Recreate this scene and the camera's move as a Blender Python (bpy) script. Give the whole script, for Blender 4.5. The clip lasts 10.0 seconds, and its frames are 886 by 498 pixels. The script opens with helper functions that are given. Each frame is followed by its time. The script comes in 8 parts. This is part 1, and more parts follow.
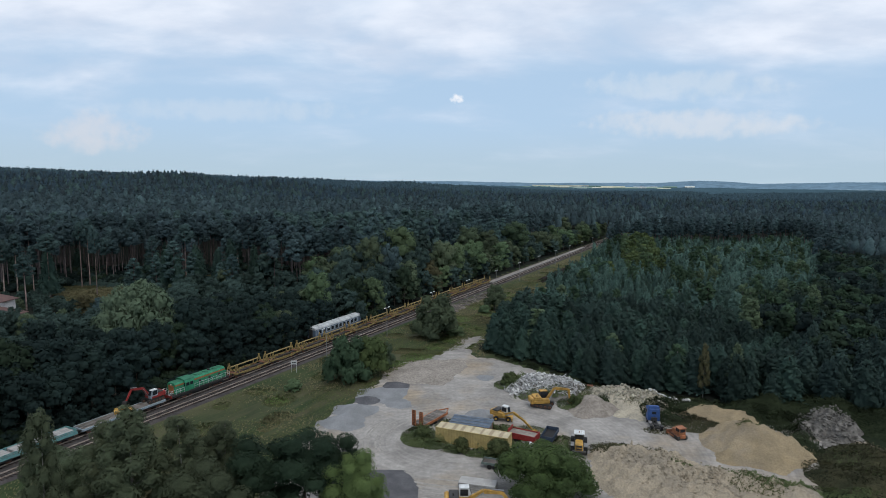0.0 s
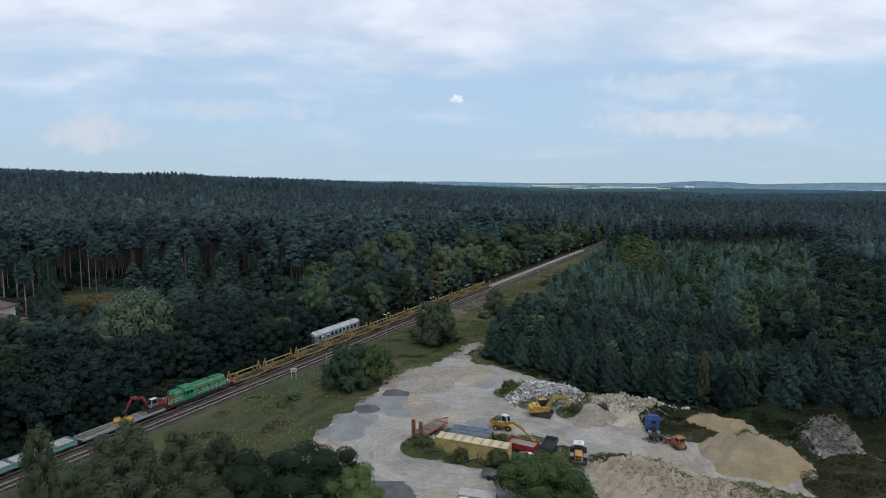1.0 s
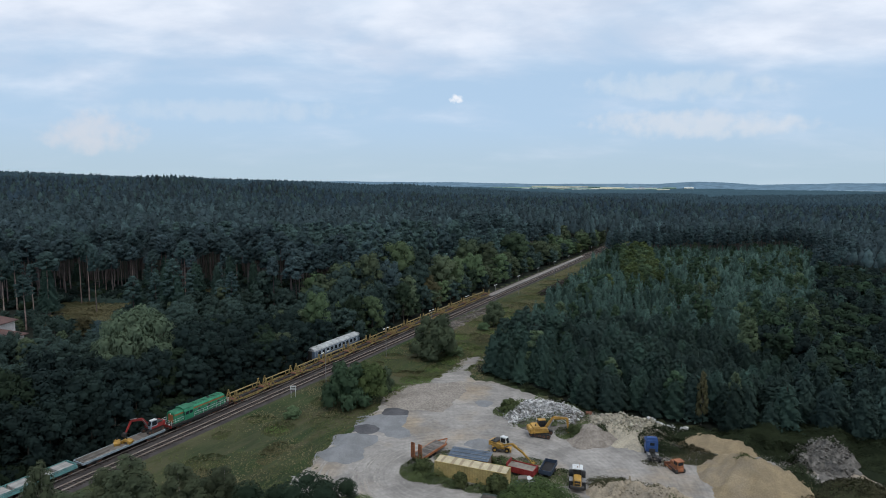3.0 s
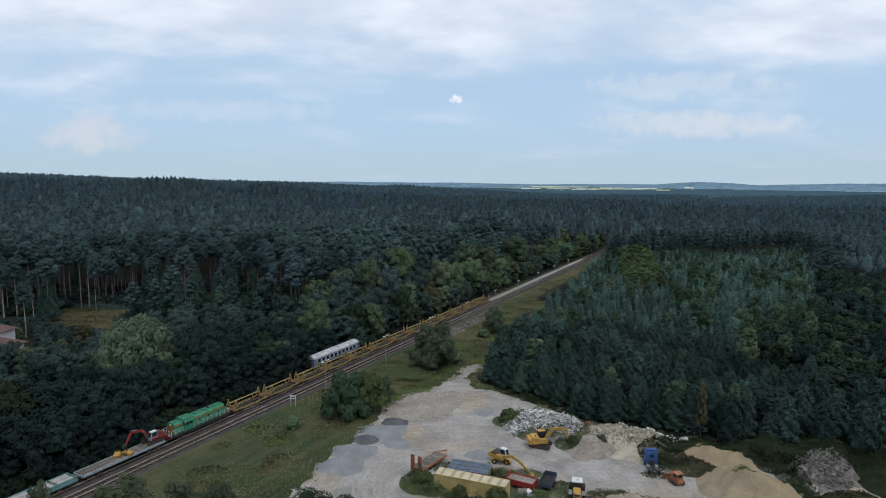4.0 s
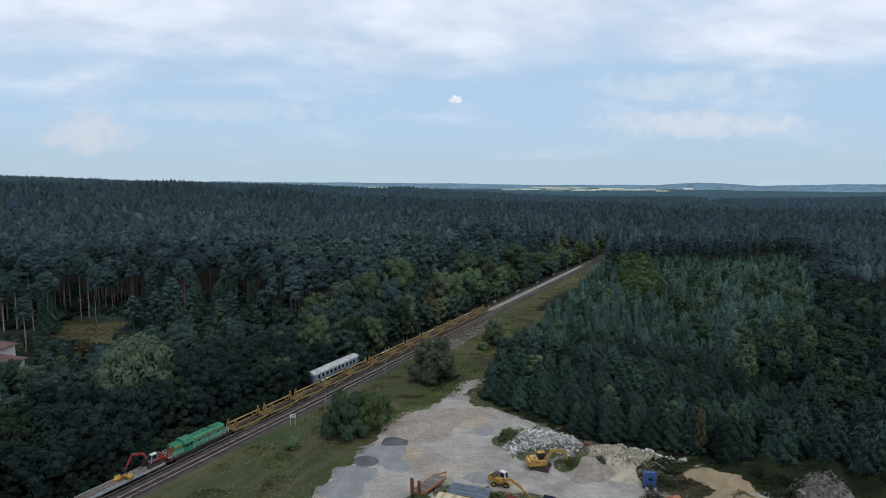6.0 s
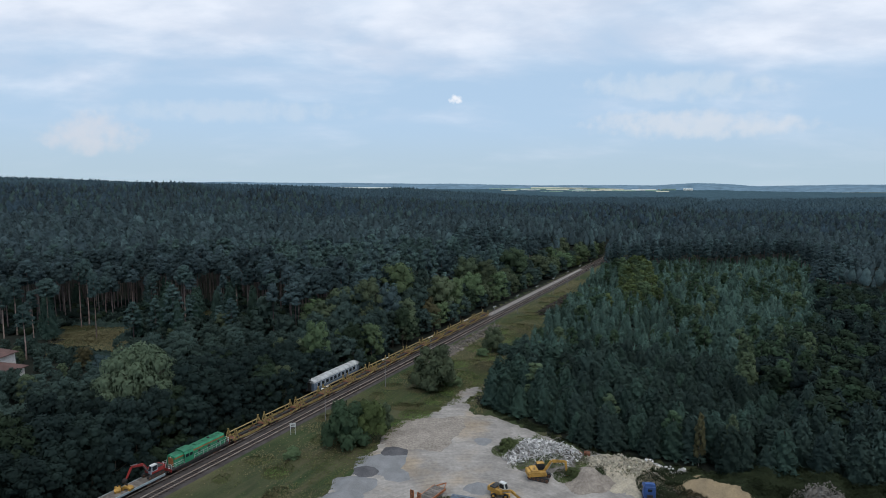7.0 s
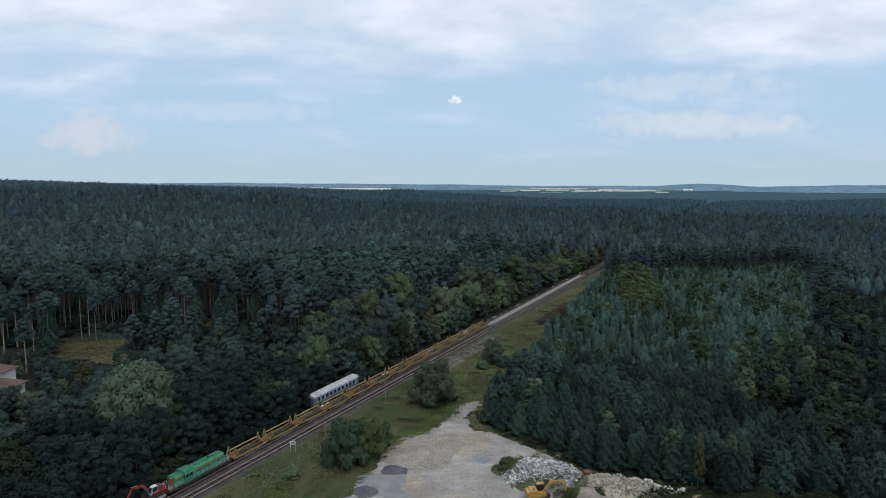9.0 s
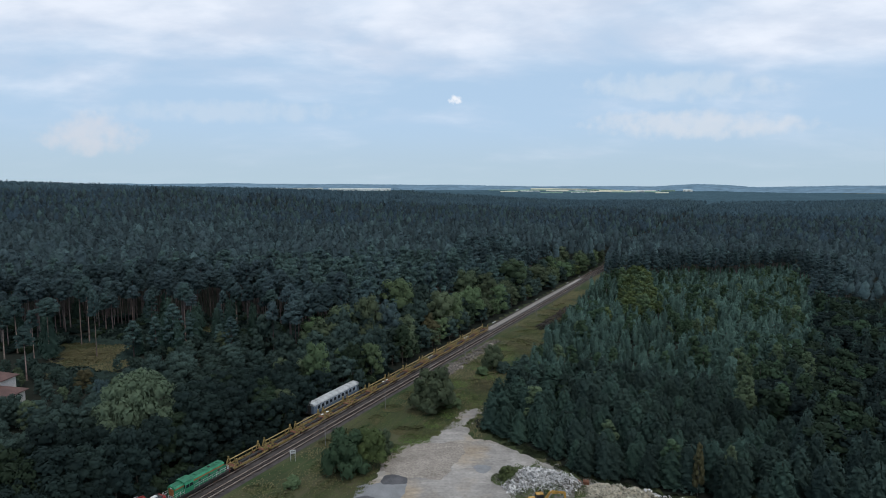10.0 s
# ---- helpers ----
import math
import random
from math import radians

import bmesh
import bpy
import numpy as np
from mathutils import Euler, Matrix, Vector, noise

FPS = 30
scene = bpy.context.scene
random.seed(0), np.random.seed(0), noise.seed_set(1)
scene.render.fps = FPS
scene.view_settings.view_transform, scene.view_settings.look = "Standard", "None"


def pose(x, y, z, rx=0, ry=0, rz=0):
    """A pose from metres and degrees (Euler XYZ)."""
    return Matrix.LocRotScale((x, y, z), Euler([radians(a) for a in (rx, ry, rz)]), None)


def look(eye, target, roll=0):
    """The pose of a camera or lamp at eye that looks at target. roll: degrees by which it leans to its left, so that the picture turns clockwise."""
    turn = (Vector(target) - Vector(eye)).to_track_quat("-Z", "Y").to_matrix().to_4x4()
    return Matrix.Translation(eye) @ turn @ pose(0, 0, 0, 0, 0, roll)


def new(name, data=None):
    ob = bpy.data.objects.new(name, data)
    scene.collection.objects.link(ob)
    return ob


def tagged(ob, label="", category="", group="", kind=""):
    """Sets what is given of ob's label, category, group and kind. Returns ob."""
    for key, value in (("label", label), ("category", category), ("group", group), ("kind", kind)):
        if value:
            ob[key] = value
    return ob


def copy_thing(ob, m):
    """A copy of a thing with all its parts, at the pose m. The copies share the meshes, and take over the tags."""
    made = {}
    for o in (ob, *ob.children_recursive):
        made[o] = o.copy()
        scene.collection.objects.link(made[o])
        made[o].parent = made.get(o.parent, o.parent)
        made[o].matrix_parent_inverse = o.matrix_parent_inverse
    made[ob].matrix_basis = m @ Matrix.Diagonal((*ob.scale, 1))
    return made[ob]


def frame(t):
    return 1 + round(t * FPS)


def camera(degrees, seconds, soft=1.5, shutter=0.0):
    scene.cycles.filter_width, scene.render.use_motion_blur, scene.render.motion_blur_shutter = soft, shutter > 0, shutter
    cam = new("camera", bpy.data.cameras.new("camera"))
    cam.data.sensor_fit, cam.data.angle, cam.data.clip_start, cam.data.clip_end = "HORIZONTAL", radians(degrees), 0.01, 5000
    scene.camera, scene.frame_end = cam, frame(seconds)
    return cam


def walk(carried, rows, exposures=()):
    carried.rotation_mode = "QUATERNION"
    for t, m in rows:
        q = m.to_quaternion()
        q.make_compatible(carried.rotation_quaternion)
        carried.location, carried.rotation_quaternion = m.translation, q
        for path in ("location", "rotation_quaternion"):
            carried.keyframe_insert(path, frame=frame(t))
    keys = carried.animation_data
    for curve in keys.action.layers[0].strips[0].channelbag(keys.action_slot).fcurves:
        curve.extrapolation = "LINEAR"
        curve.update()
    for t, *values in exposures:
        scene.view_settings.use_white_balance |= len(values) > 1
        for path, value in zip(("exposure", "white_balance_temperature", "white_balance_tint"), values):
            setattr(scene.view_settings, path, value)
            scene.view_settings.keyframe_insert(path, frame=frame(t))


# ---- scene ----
cam = camera(73.7, 10.0, 0.92)
ROWS = [
    (0.0, 0.000, 0.000, 42.200, 0.000, -6.433, 0.157),
    (0.5, 0.017, 0.049, 42.988, -0.011, -6.427, 0.151),
    (1.0, 0.034, 0.098, 43.851, -0.021, -6.422, 0.144),
    (1.5, 0.050, 0.146, 44.773, -0.031, -6.417, 0.138),
    (2.0, 0.066, 0.194, 45.743, -0.041, -6.412, 0.132),
    (2.5, 0.082, 0.242, 46.749, -0.050, -6.407, 0.126),
    (4.0, 0.126, 0.383, 49.884, -0.076, -6.391, 0.108),
    (4.5, 0.140, 0.430, 50.943, -0.083, -6.386, 0.102),
    (5.0, 0.154, 0.476, 51.998, -0.091, -6.380, 0.096),
    (5.5, 0.167, 0.522, 53.047, -0.097, -6.375, 0.090),
    (7.0, 0.204, 0.659, 56.132, -0.115, -6.360, 0.072),
    (7.5, 0.216, 0.704, 57.140, -0.120, -6.354, 0.066),
    (8.0, 0.227, 0.749, 58.141, -0.125, -6.349, 0.060),
    (8.5, 0.238, 0.793, 59.139, -0.129, -6.344, 0.054),
    (9.0, 0.248, 0.837, 60.139, -0.133, -6.339, 0.048),
    (9.5, 0.258, 0.881, 61.148, -0.137, -6.333, 0.042),
    (10.0, 0.267, 0.924, 62.172, -0.140, -6.328, 0.036),
]


def aimed(x, y, z, yaw, pitch, roll):
    """The camera's pose from its place, its yaw to the left, its pitch up and its roll."""
    a, b = radians(yaw), radians(pitch)
    ahead = Vector((-math.sin(a) * math.cos(b), math.cos(a) * math.cos(b), math.sin(b)))
    eye = Vector((x, y, z))
    return look(eye, eye + ahead, roll)


walk(cam, [(t, aimed(*row)) for t, *row in ROWS])

# ---- world and light ----
SUN_AZ, SUN_EL = 150.0, 67.0   # degrees clockwise from +y, and above the horizon
world = bpy.data.worlds.new("sky")
scene.world = world
world.use_nodes = True


def build_world():
    nt = world.node_tree
    N, L = nt.nodes, nt.links
    N.clear()
    out = N.new("ShaderNodeOutputWorld")
    bg = N.new("ShaderNodeBackground")
    L.new(bg.outputs[0], out.inputs[0])
    sky = N.new("ShaderNodeTexSky")
    sky.sky_type = "NISHITA"
    sky.sun_disc = False
    sky.sun_elevation = radians(SUN_EL)
    sky.sun_rotation = radians(SUN_AZ)
    sky.air_density, sky.dust_density, sky.ozone_density = 1.0, 1.6, 1.5

    def math_(op, a, b=0.0, c=0.0):
        n = N.new("ShaderNodeMath")
        n.operation = op
        for k, v in enumerate((a, b, c)):
            if hasattr(v, "links"):
                L.new(v, n.inputs[k])
            else:
                n.inputs[k].default_value = v
        return n.outputs[0]

    def ramp(value, lo, hi):
        n = N.new("ShaderNodeMapRange")
        n.interpolation_type = "SMOOTHSTEP"
        L.new(value, n.inputs[0])
        n.inputs[1].default_value, n.inputs[2].default_value = lo, hi
        return n.outputs[0]

    def blend(f, a, b):
        n = N.new("ShaderNodeMix")
        n.data_type = "RGBA"
        if hasattr(f, "links"):
            L.new(f, n.inputs[0])
        else:
            n.inputs[0].default_value = f
        for k, v in ((6, a), (7, b)):
            if hasattr(v, "links"):
                L.new(v, n.inputs[k])
            else:
                n.inputs[k].default_value = (*v, 1)
        return n.outputs[2]

    co = N.new("ShaderNodeTexCoord").outputs["Generated"]
    sep = N.new("ShaderNodeSeparateXYZ")
    L.new(co, sep.inputs[0])
    x, y, z = sep.outputs
    zz = math_("MAXIMUM", z, 0.0)
    # a flat layer of cloud, seen in perspective
    k = math_("DIVIDE", 1.0, math_("ADD", zz, 0.22))
    comb = N.new("ShaderNodeCombineXYZ")
    L.new(math_("MULTIPLY", x, k), comb.inputs[0])
    L.new(math_("MULTIPLY", math_("MULTIPLY", y, k), 1.35), comb.inputs[1])
    n1 = N.new("ShaderNodeTexNoise")
    L.new(comb.outputs[0], n1.inputs["Vector"])
    n1.inputs["Scale"].default_value, n1.inputs["Detail"].default_value = 1.15, 6.0
    n1.inputs["Roughness"].default_value, n1.inputs["Distortion"].default_value = 0.52, 0.25
    n2 = N.new("ShaderNodeTexNoise")
    L.new(comb.outputs[0], n2.inputs["Vector"])
    n2.inputs["Scale"].default_value, n2.inputs["Detail"].default_value = 2.6, 9.0
    n2.inputs["Roughness"].default_value = 0.52
    # more cloud higher up
    cover = math_("ADD", math_("SUBTRACT", math_("MULTIPLY", ramp(zz, 0.15, 0.235), 0.27), 0.06), n1.outputs["Fac"])
    cover = math_("ADD", cover, math_("MULTIPLY", math_("SUBTRACT", n2.outputs["Fac"], 0.5), 0.12))
    thick = math_("MULTIPLY", ramp(cover, 0.40, 0.80), math_("ADD", math_("MULTIPLY", ramp(zz, 0.0, 0.13), 0.85), 0.15))
    # blue sky between, paled by haze
    blue = N.new("ShaderNodeVectorMath")
    blue.operation = "SCALE"
    L.new(sky.outputs[0], blue.inputs[0])
    blue.inputs[3].default_value = 0.085
    pale = blend(0.80, blue.outputs[0], (0.500, 0.690, 0.920))
    low = ramp(zz, 0.0, 0.10)
    pale = blend(low, (0.47, 0.61, 0.72), pale)
    cloud = blend(ramp(n2.outputs["Fac"], 0.35, 0.7), (0.65, 0.73, 0.87), (0.88, 0.93, 1.03))
    col = blend(math_("MULTIPLY", thick, 0.9), pale, cloud)
    # single small clouds low over the woods: centre as x/y and z/y, half sizes, strength, warmth
    u, v = math_("DIVIDE", x, math_("MAXIMUM", y, 0.01)), math_("DIVIDE", z, math_("MAXIMUM", y, 0.01))
    n3 = N.new("ShaderNodeTexNoise")
    L.new(co, n3.inputs["Vector"])
    n3.inputs["Scale"].default_value, n3.inputs["Detail"].default_value = 40.0, 7.0
    n4 = N.new("ShaderNodeTexNoise")
    L.new(co, n4.inputs["Vector"])
    n4.inputs["Scale"].default_value, n4.inputs["Detail"].default_value = 120.0, 6.0
    ahead = ramp(y, 0.05, 0.3)
    for cu, cv, ru, rv, s, tint in ((0.0230, 0.1375, 0.0105, 0.0068, 0.85, (0.93, 0.95, 1.0)), (-0.585, 0.082, 0.075, 0.030, 0.55, (0.74, 0.73, 0.77)),
                                    (0.425, 0.097, 0.17, 0.022, 0.55, (0.76, 0.78, 0.82)), (0.40, 0.160, 0.15, 0.022, 0.40, (0.74, 0.80, 0.86)),
                                    (-0.36, 0.118, 0.20, 0.018, 0.30, (0.72, 0.78, 0.85))):
        du = math_("DIVIDE", math_("SUBTRACT", u, cu), ru)
        dv = math_("DIVIDE", math_("SUBTRACT", v, cv), rv)
        rr = math_("ADD", math_("MULTIPLY", du, du), math_("MULTIPLY", dv, dv))
        rr = math_("ADD", rr, math_("MULTIPLY", math_("SUBTRACT", (n4 if ru < 0.02 else n3).outputs["Fac"], 0.5), 3.4))
        m = N.new("ShaderNodeMapRange")
        m.interpolation_type = "SMOOTHSTEP"
        L.new(rr, m.inputs[0])
        m.inputs[1].default_value, m.inputs[2].default_value, m.inputs[3].default_value, m.inputs[4].default_value = -0.1, 1.6, s, 0.0
        col = blend(math_("MULTIPLY", m.outputs[0], ahead), col, tint)
    L.new(col, bg.inputs[0])
    bg.inputs[1].default_value = 1.0


build_world()
sun_data = bpy.data.lights.new("sun", "SUN")
sun_data.energy, sun_data.angle, sun_data.color = 1.2, radians(24), (1.0, 0.95, 0.88)
sun = new("sun", sun_data)
_a, _e = radians(SUN_AZ), radians(SUN_EL)
sun.matrix_world = look((0, 0, 200), Vector((0, 0, 200)) - Vector((math.sin(_a) * math.cos(_e), math.cos(_a) * math.cos(_e), math.sin(_e))))


# ---- materials ----
def material(name, colour, second=None, rough=0.8, metal=0.0, scale=1.0, fine=8.0, bump=0.0, tone=0.0, island=0.0, mottle=0.5, spec=0.3, third=None, space="Object", grain=0.2):
    """A surface of two (or three) colours in soft patches, with fine grain and bump. scale and fine: per metre. tone: how far
    one thing differs from its like. island: how far one leaf or piece differs from the next."""
    m = bpy.data.materials.new(name)
    m.use_nodes = True
    nt = m.node_tree
    N, L = nt.nodes, nt.links
    p = N["Principled BSDF"]
    p.inputs["Roughness"].default_value = rough
    p.inputs["Metallic"].default_value = metal
    p.inputs["Specular IOR Level"].default_value = spec
    second = second or tuple(c * 0.72 for c in colour)
    co = N.new("ShaderNodeTexCoord").outputs["Object"] if space == "Object" else N.new("ShaderNodeNewGeometry").outputs["Position"]

    def noise_(s, detail=5.0, roughness=0.55):
        n = N.new("ShaderNodeTexNoise")
        L.new(co, n.inputs["Vector"])
        n.inputs["Scale"].default_value, n.inputs["Detail"].default_value, n.inputs["Roughness"].default_value = s, detail, roughness
        return n.outputs["Fac"]

    def spread(v, lo, hi, a=0.0, b=1.0):
        n = N.new("ShaderNodeMapRange")
        L.new(v, n.inputs[0])
        n.inputs[1].default_value, n.inputs[2].default_value, n.inputs[3].default_value, n.inputs[4].default_value = lo, hi, a, b
        return n.outputs[0]

    def mix(f, a, b, kind="MIX"):
        n = N.new("ShaderNodeMix")
        n.data_type, n.blend_type = "RGBA", kind
        for k, v in ((0, f), (6, a), (7, b)):
            if hasattr(v, "links"):
                L.new(v, n.inputs[k])
            else:
                n.inputs[k].default_value = v if k == 0 else (*v, 1)
        return n.outputs[2]

    big, small = noise_(scale), noise_(fine, 3.0)
    col = mix(spread(big, 0.5 - 0.22 * mottle - 0.03, 0.5 + 0.22 * mottle + 0.03), second, colour)
    if third:
        col = mix(spread(noise_(scale * 0.37, 4.0), 0.52, 0.66), col, third)
    hsv = N.new("ShaderNodeHueSaturation")
    L.new(col, hsv.inputs["Color"])
    value = spread(small, 0.28, 0.72, 1 - grain, 1 + grain)

    def times(a, b):
        n = N.new("ShaderNodeMath")
        n.operation = "MULTIPLY"
        L.new(a, n.inputs[0])
        L.new(b, n.inputs[1])
        return n.outputs[0]

    if tone:
        rnd = N.new("ShaderNodeObjectInfo").outputs["Random"]
        value = times(value, spread(rnd, 0, 1, 1 - tone, 1 + tone))
        hue = N.new("ShaderNodeMath")
        hue.operation = "MULTIPLY"
        L.new(rnd, hue.inputs[0])
        hue.inputs[1].default_value = 7.13
        fr = N.new("ShaderNodeMath")
        fr.operation = "FRACT"
        L.new(hue.outputs[0], fr.inputs[0])
        L.new(spread(fr.outputs[0], 0, 1, 0.5 - 0.05 * tone, 0.5 + 0.05 * tone), hsv.inputs["Hue"])
    if island:
        rnd = N.new("ShaderNodeNewGeometry").outputs["Random Per Island"]
        value = times(value, spread(rnd, 0, 1, 1 - island, 1 + island))
    L.new(value, hsv.inputs["Value"])
    L.new(hsv.outputs[0], p.inputs["Base Color"])
    L.new(spread(small, 0.2, 0.8, max(rough - 0.08, 0.02), min(rough + 0.08, 1.0)), p.inputs["Roughness"])
    if bump:
        b = N.new("ShaderNodeBump")
        b.inputs["Strength"].default_value, b.inputs["Distance"].default_value = 0.6, bump
        L.new(small, b.inputs["Height"])
        L.new(b.outputs[0], p.inputs["Normal"])
    return m


def leaf_material(name, colour, second, tone=0.25, island=0.10, scale=0.11, third=None, grain=0.22, fine=1.1, gain=1.12, bump=0.15):
    colour, second, third = [c and tuple(v * gain * k for v, k in zip(c, (1.025, 1.0, 1.05))) for c in (colour, second, third)]
    # grain also paints light tips and shaded gaps between leaf tufts
    m = material(name, colour, second, rough=0.75, scale=scale, fine=fine, bump=bump, tone=tone, island=island, mottle=0.8, spec=0.06, space="World", third=third, grain=grain)
    nt = m.node_tree
    # each tree of a stand is a little lighter or darker than the next
    own = nt.nodes.new("ShaderNodeAttribute")
    own.attribute_name = "tint"
    hsv = nt.nodes["Hue/Saturation/Value"]
    tinted = nt.nodes.new("ShaderNodeMath")
    tinted.operation = "MULTIPLY_ADD"
    nt.links.new(own.outputs["Fac"], tinted.inputs[0])
    tinted.inputs[1].default_value, tinted.inputs[2].default_value = tone * 1.1, 1.0
    both_ = nt.nodes.new("ShaderNodeMath")
    both_.operation = "MULTIPLY"
    nt.links.new(hsv.inputs["Value"].links[0].from_socket, both_.inputs[0])
    nt.links.new(tinted.outputs[0], both_.inputs[1])
    nt.links.new(both_.outputs[0], hsv.inputs["Value"])
    # light passes through thin leaves
    p, out = nt.nodes["Principled BSDF"], nt.nodes["Material Output"]
    through_ = nt.nodes.new("ShaderNodeBsdfTranslucent")
    nt.links.new(p.inputs["Base Color"].links[0].from_socket, through_.inputs["Color"])
    both = nt.nodes.new("ShaderNodeMixShader")
    both.inputs[0].default_value = 0.28
    nt.links.new(p.outputs[0], both.inputs[1])
    nt.links.new(through_.outputs[0], both.inputs[2])
    nt.links.new(both.outputs[0], out.inputs["Surface"])
    return m


M = {
    "pine": leaf_material("pine_needles", (0.059, 0.094, 0.092), (0.040, 0.066, 0.068), scale=0.06, third=(0.034, 0.054, 0.058), island=0.12, grain=0.3, fine=0.8),
    # bluish base colour: the haze over far pines is painted in
    "far_pine": leaf_material("haze_blue_pine_needles", (0.044, 0.076, 0.090), (0.034, 0.061, 0.074), scale=0.012, third=(0.047, 0.078, 0.083), tone=0.16, island=0.10, grain=0.3, fine=0.35, bump=0.0),
    "young_pine": leaf_material("young_pine_needles", (0.073, 0.126, 0.098), (0.050, 0.092, 0.074), island=0.08, grain=0.2),
    # darker copy of young_pine: less distance haze put into the nearer trees' colour
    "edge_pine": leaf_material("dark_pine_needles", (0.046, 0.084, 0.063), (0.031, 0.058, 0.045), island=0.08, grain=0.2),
    "broadleaf": leaf_material("dark_leaves", (0.051, 0.082, 0.066), (0.034, 0.058, 0.049)),
    # darker copy of broadleaf, with shade put into the leaf colour
    "shade_leaf": leaf_material("shaded_dark_leaves", (0.022, 0.038, 0.032), (0.015, 0.027, 0.024)),
    "grey_pine": leaf_material("grey_green_needles", (0.046, 0.070, 0.072), (0.032, 0.051, 0.055), scale=0.06, island=0.12, grain=0.3, fine=0.8),
    "green_pine": leaf_material("fresh_green_needles", (0.063, 0.106, 0.094), (0.044, 0.076, 0.070), scale=0.06, island=0.12, grain=0.3, fine=0.8),
    "lime_leaf": leaf_material("lime_green_leaves", (0.130, 0.178, 0.062), (0.084, 0.124, 0.044)),
    "grove_leaf": leaf_material("olive_birch_leaves", (0.084, 0.122, 0.066), (0.058, 0.090, 0.050)),
    "dark_pine": leaf_material("deep_dark_needles", (0.035, 0.060, 0.048), (0.024, 0.041, 0.034)),
    "bush_leaf": leaf_material("mid_green_leaves", (0.050, 0.086, 0.046), (0.032, 0.058, 0.032)),
    "green_leaf": leaf_material("deep_green_leaves", (0.034, 0.056, 0.031), (0.020, 0.035, 0.021)),
    "light_leaf": leaf_material("light_leaves", (0.100, 0.146, 0.072), (0.068, 0.106, 0.054)),
    "birch_leaf": leaf_material("birch_leaves", (0.088, 0.118, 0.066), (0.062, 0.086, 0.050)),
    "fore_birch": leaf_material("grey_olive_birch_leaves", (0.078, 0.098, 0.054), (0.054, 0.070, 0.040)),
    "willow_leaf": leaf_material("willow_leaves", (0.094, 0.128, 0.078), (0.062, 0.090, 0.055)),
    # strong grain: dark gaps inside the crown painted into the leaves
    "maple_leaf": leaf_material("bright_leaves", (0.066, 0.104, 0.036), (0.036, 0.060, 0.022), grain=0.45),
    "autumn_leaf": leaf_material("yellowing_leaves", (0.105, 0.090, 0.042), (0.068, 0.072, 0.038)),
    "bark": material("grey_bark", (0.11, 0.09, 0.07), (0.07, 0.06, 0.05), rough=0.95, scale=1.5, fine=9, tone=0.3),
    # trunks in the stand darkened, front ones paled: light put into two barks
    "pine_bark": material("pine_bark", (0.135, 0.108, 0.102), (0.060, 0.052, 0.052), rough=0.95, scale=0.5, fine=6, tone=0.3),
    "lit_bark": material("lit_pinkish_bark", (0.30, 0.225, 0.19), (0.12, 0.095, 0.086), rough=0.95, scale=0.5, fine=6, tone=0.3),
    "birch_bark": material("birch_bark", (0.34, 0.32, 0.29), (0.12, 0.11, 0.10), rough=0.9, scale=1.8, fine=7),
}

# ---- plan: the railway's line ----
P0, ALONG, LEFT = np.array([-44.0, 116.5]), np.array([0.4633, 0.8862]), np.array([-0.8862, 0.4633])
TRACK_TURN = -math.degrees(math.atan2(0.4633, 0.8862))   # turn about z that lays local +y along the line
TWO = 3.8                                                 # the second track lies this far to the left of the first


def line(s, d, z=0.0):
    """The place s metres along the line and d metres to its left."""
    p = P0 + s * ALONG + d * LEFT
    return float(p[0]), float(p[1]), z


def sd(x, y):
    return (x - P0[0]) * ALONG[0] + (y - P0[1]) * ALONG[1], (x - P0[0]) * LEFT[0] + (y - P0[1]) * LEFT[1]


def smooth(t):
    t = np.clip(t, 0.0, 1.0)
    return t * t * (3 - 2 * t)


# humps of the wooded ridge: place, half widths, height
RIDGE = [(-378, 870, 62, 90, 6.5), (-245, 870, 45, 90, 9.0), (-318, 900, 22, 80, -3.0), (-530, 940, 95, 170, -7.5), (-660, 870, 60, 120, -4.0), (-480, 1430, 260, 160, -4.0), (470, 1600, 430, 360, -6.0), (-100, 1560, 60, 90, 6.0)]


def rise(x, y):
    """The height of the ground."""
    s, d = sd(np.asarray(x, float), np.asarray(y, float))
    hill = (33 + 7 * np.exp(-((s - 430) / 160) ** 2)) * smooth((d - 170) / 800) * (1 - 0.5 * smooth((s - 600) / 900)) * (1 - 0.8 * smooth((s - 1800) / 1500))
    for cx, cy, rx, ry, up in RIDGE:
        hill = hill + up * np.exp(-((x - cx) / rx) ** 2 - ((y - cy) / ry) ** 2)
    bank = 5 * smooth((d - 16) / 42)
    right = 10 * smooth((-d - 120) / 500) * smooth((s + 400) / 700) * (1 - smooth((np.hypot(x, y) - 900) / 1200))
    swell = (np.sin(np.asarray(x) * 0.011 + 1.0) * np.sin(np.asarray(y) * 0.009) * 2.0) * smooth((np.abs(d) - 150) / 200)
    return hill + bank + right + swell


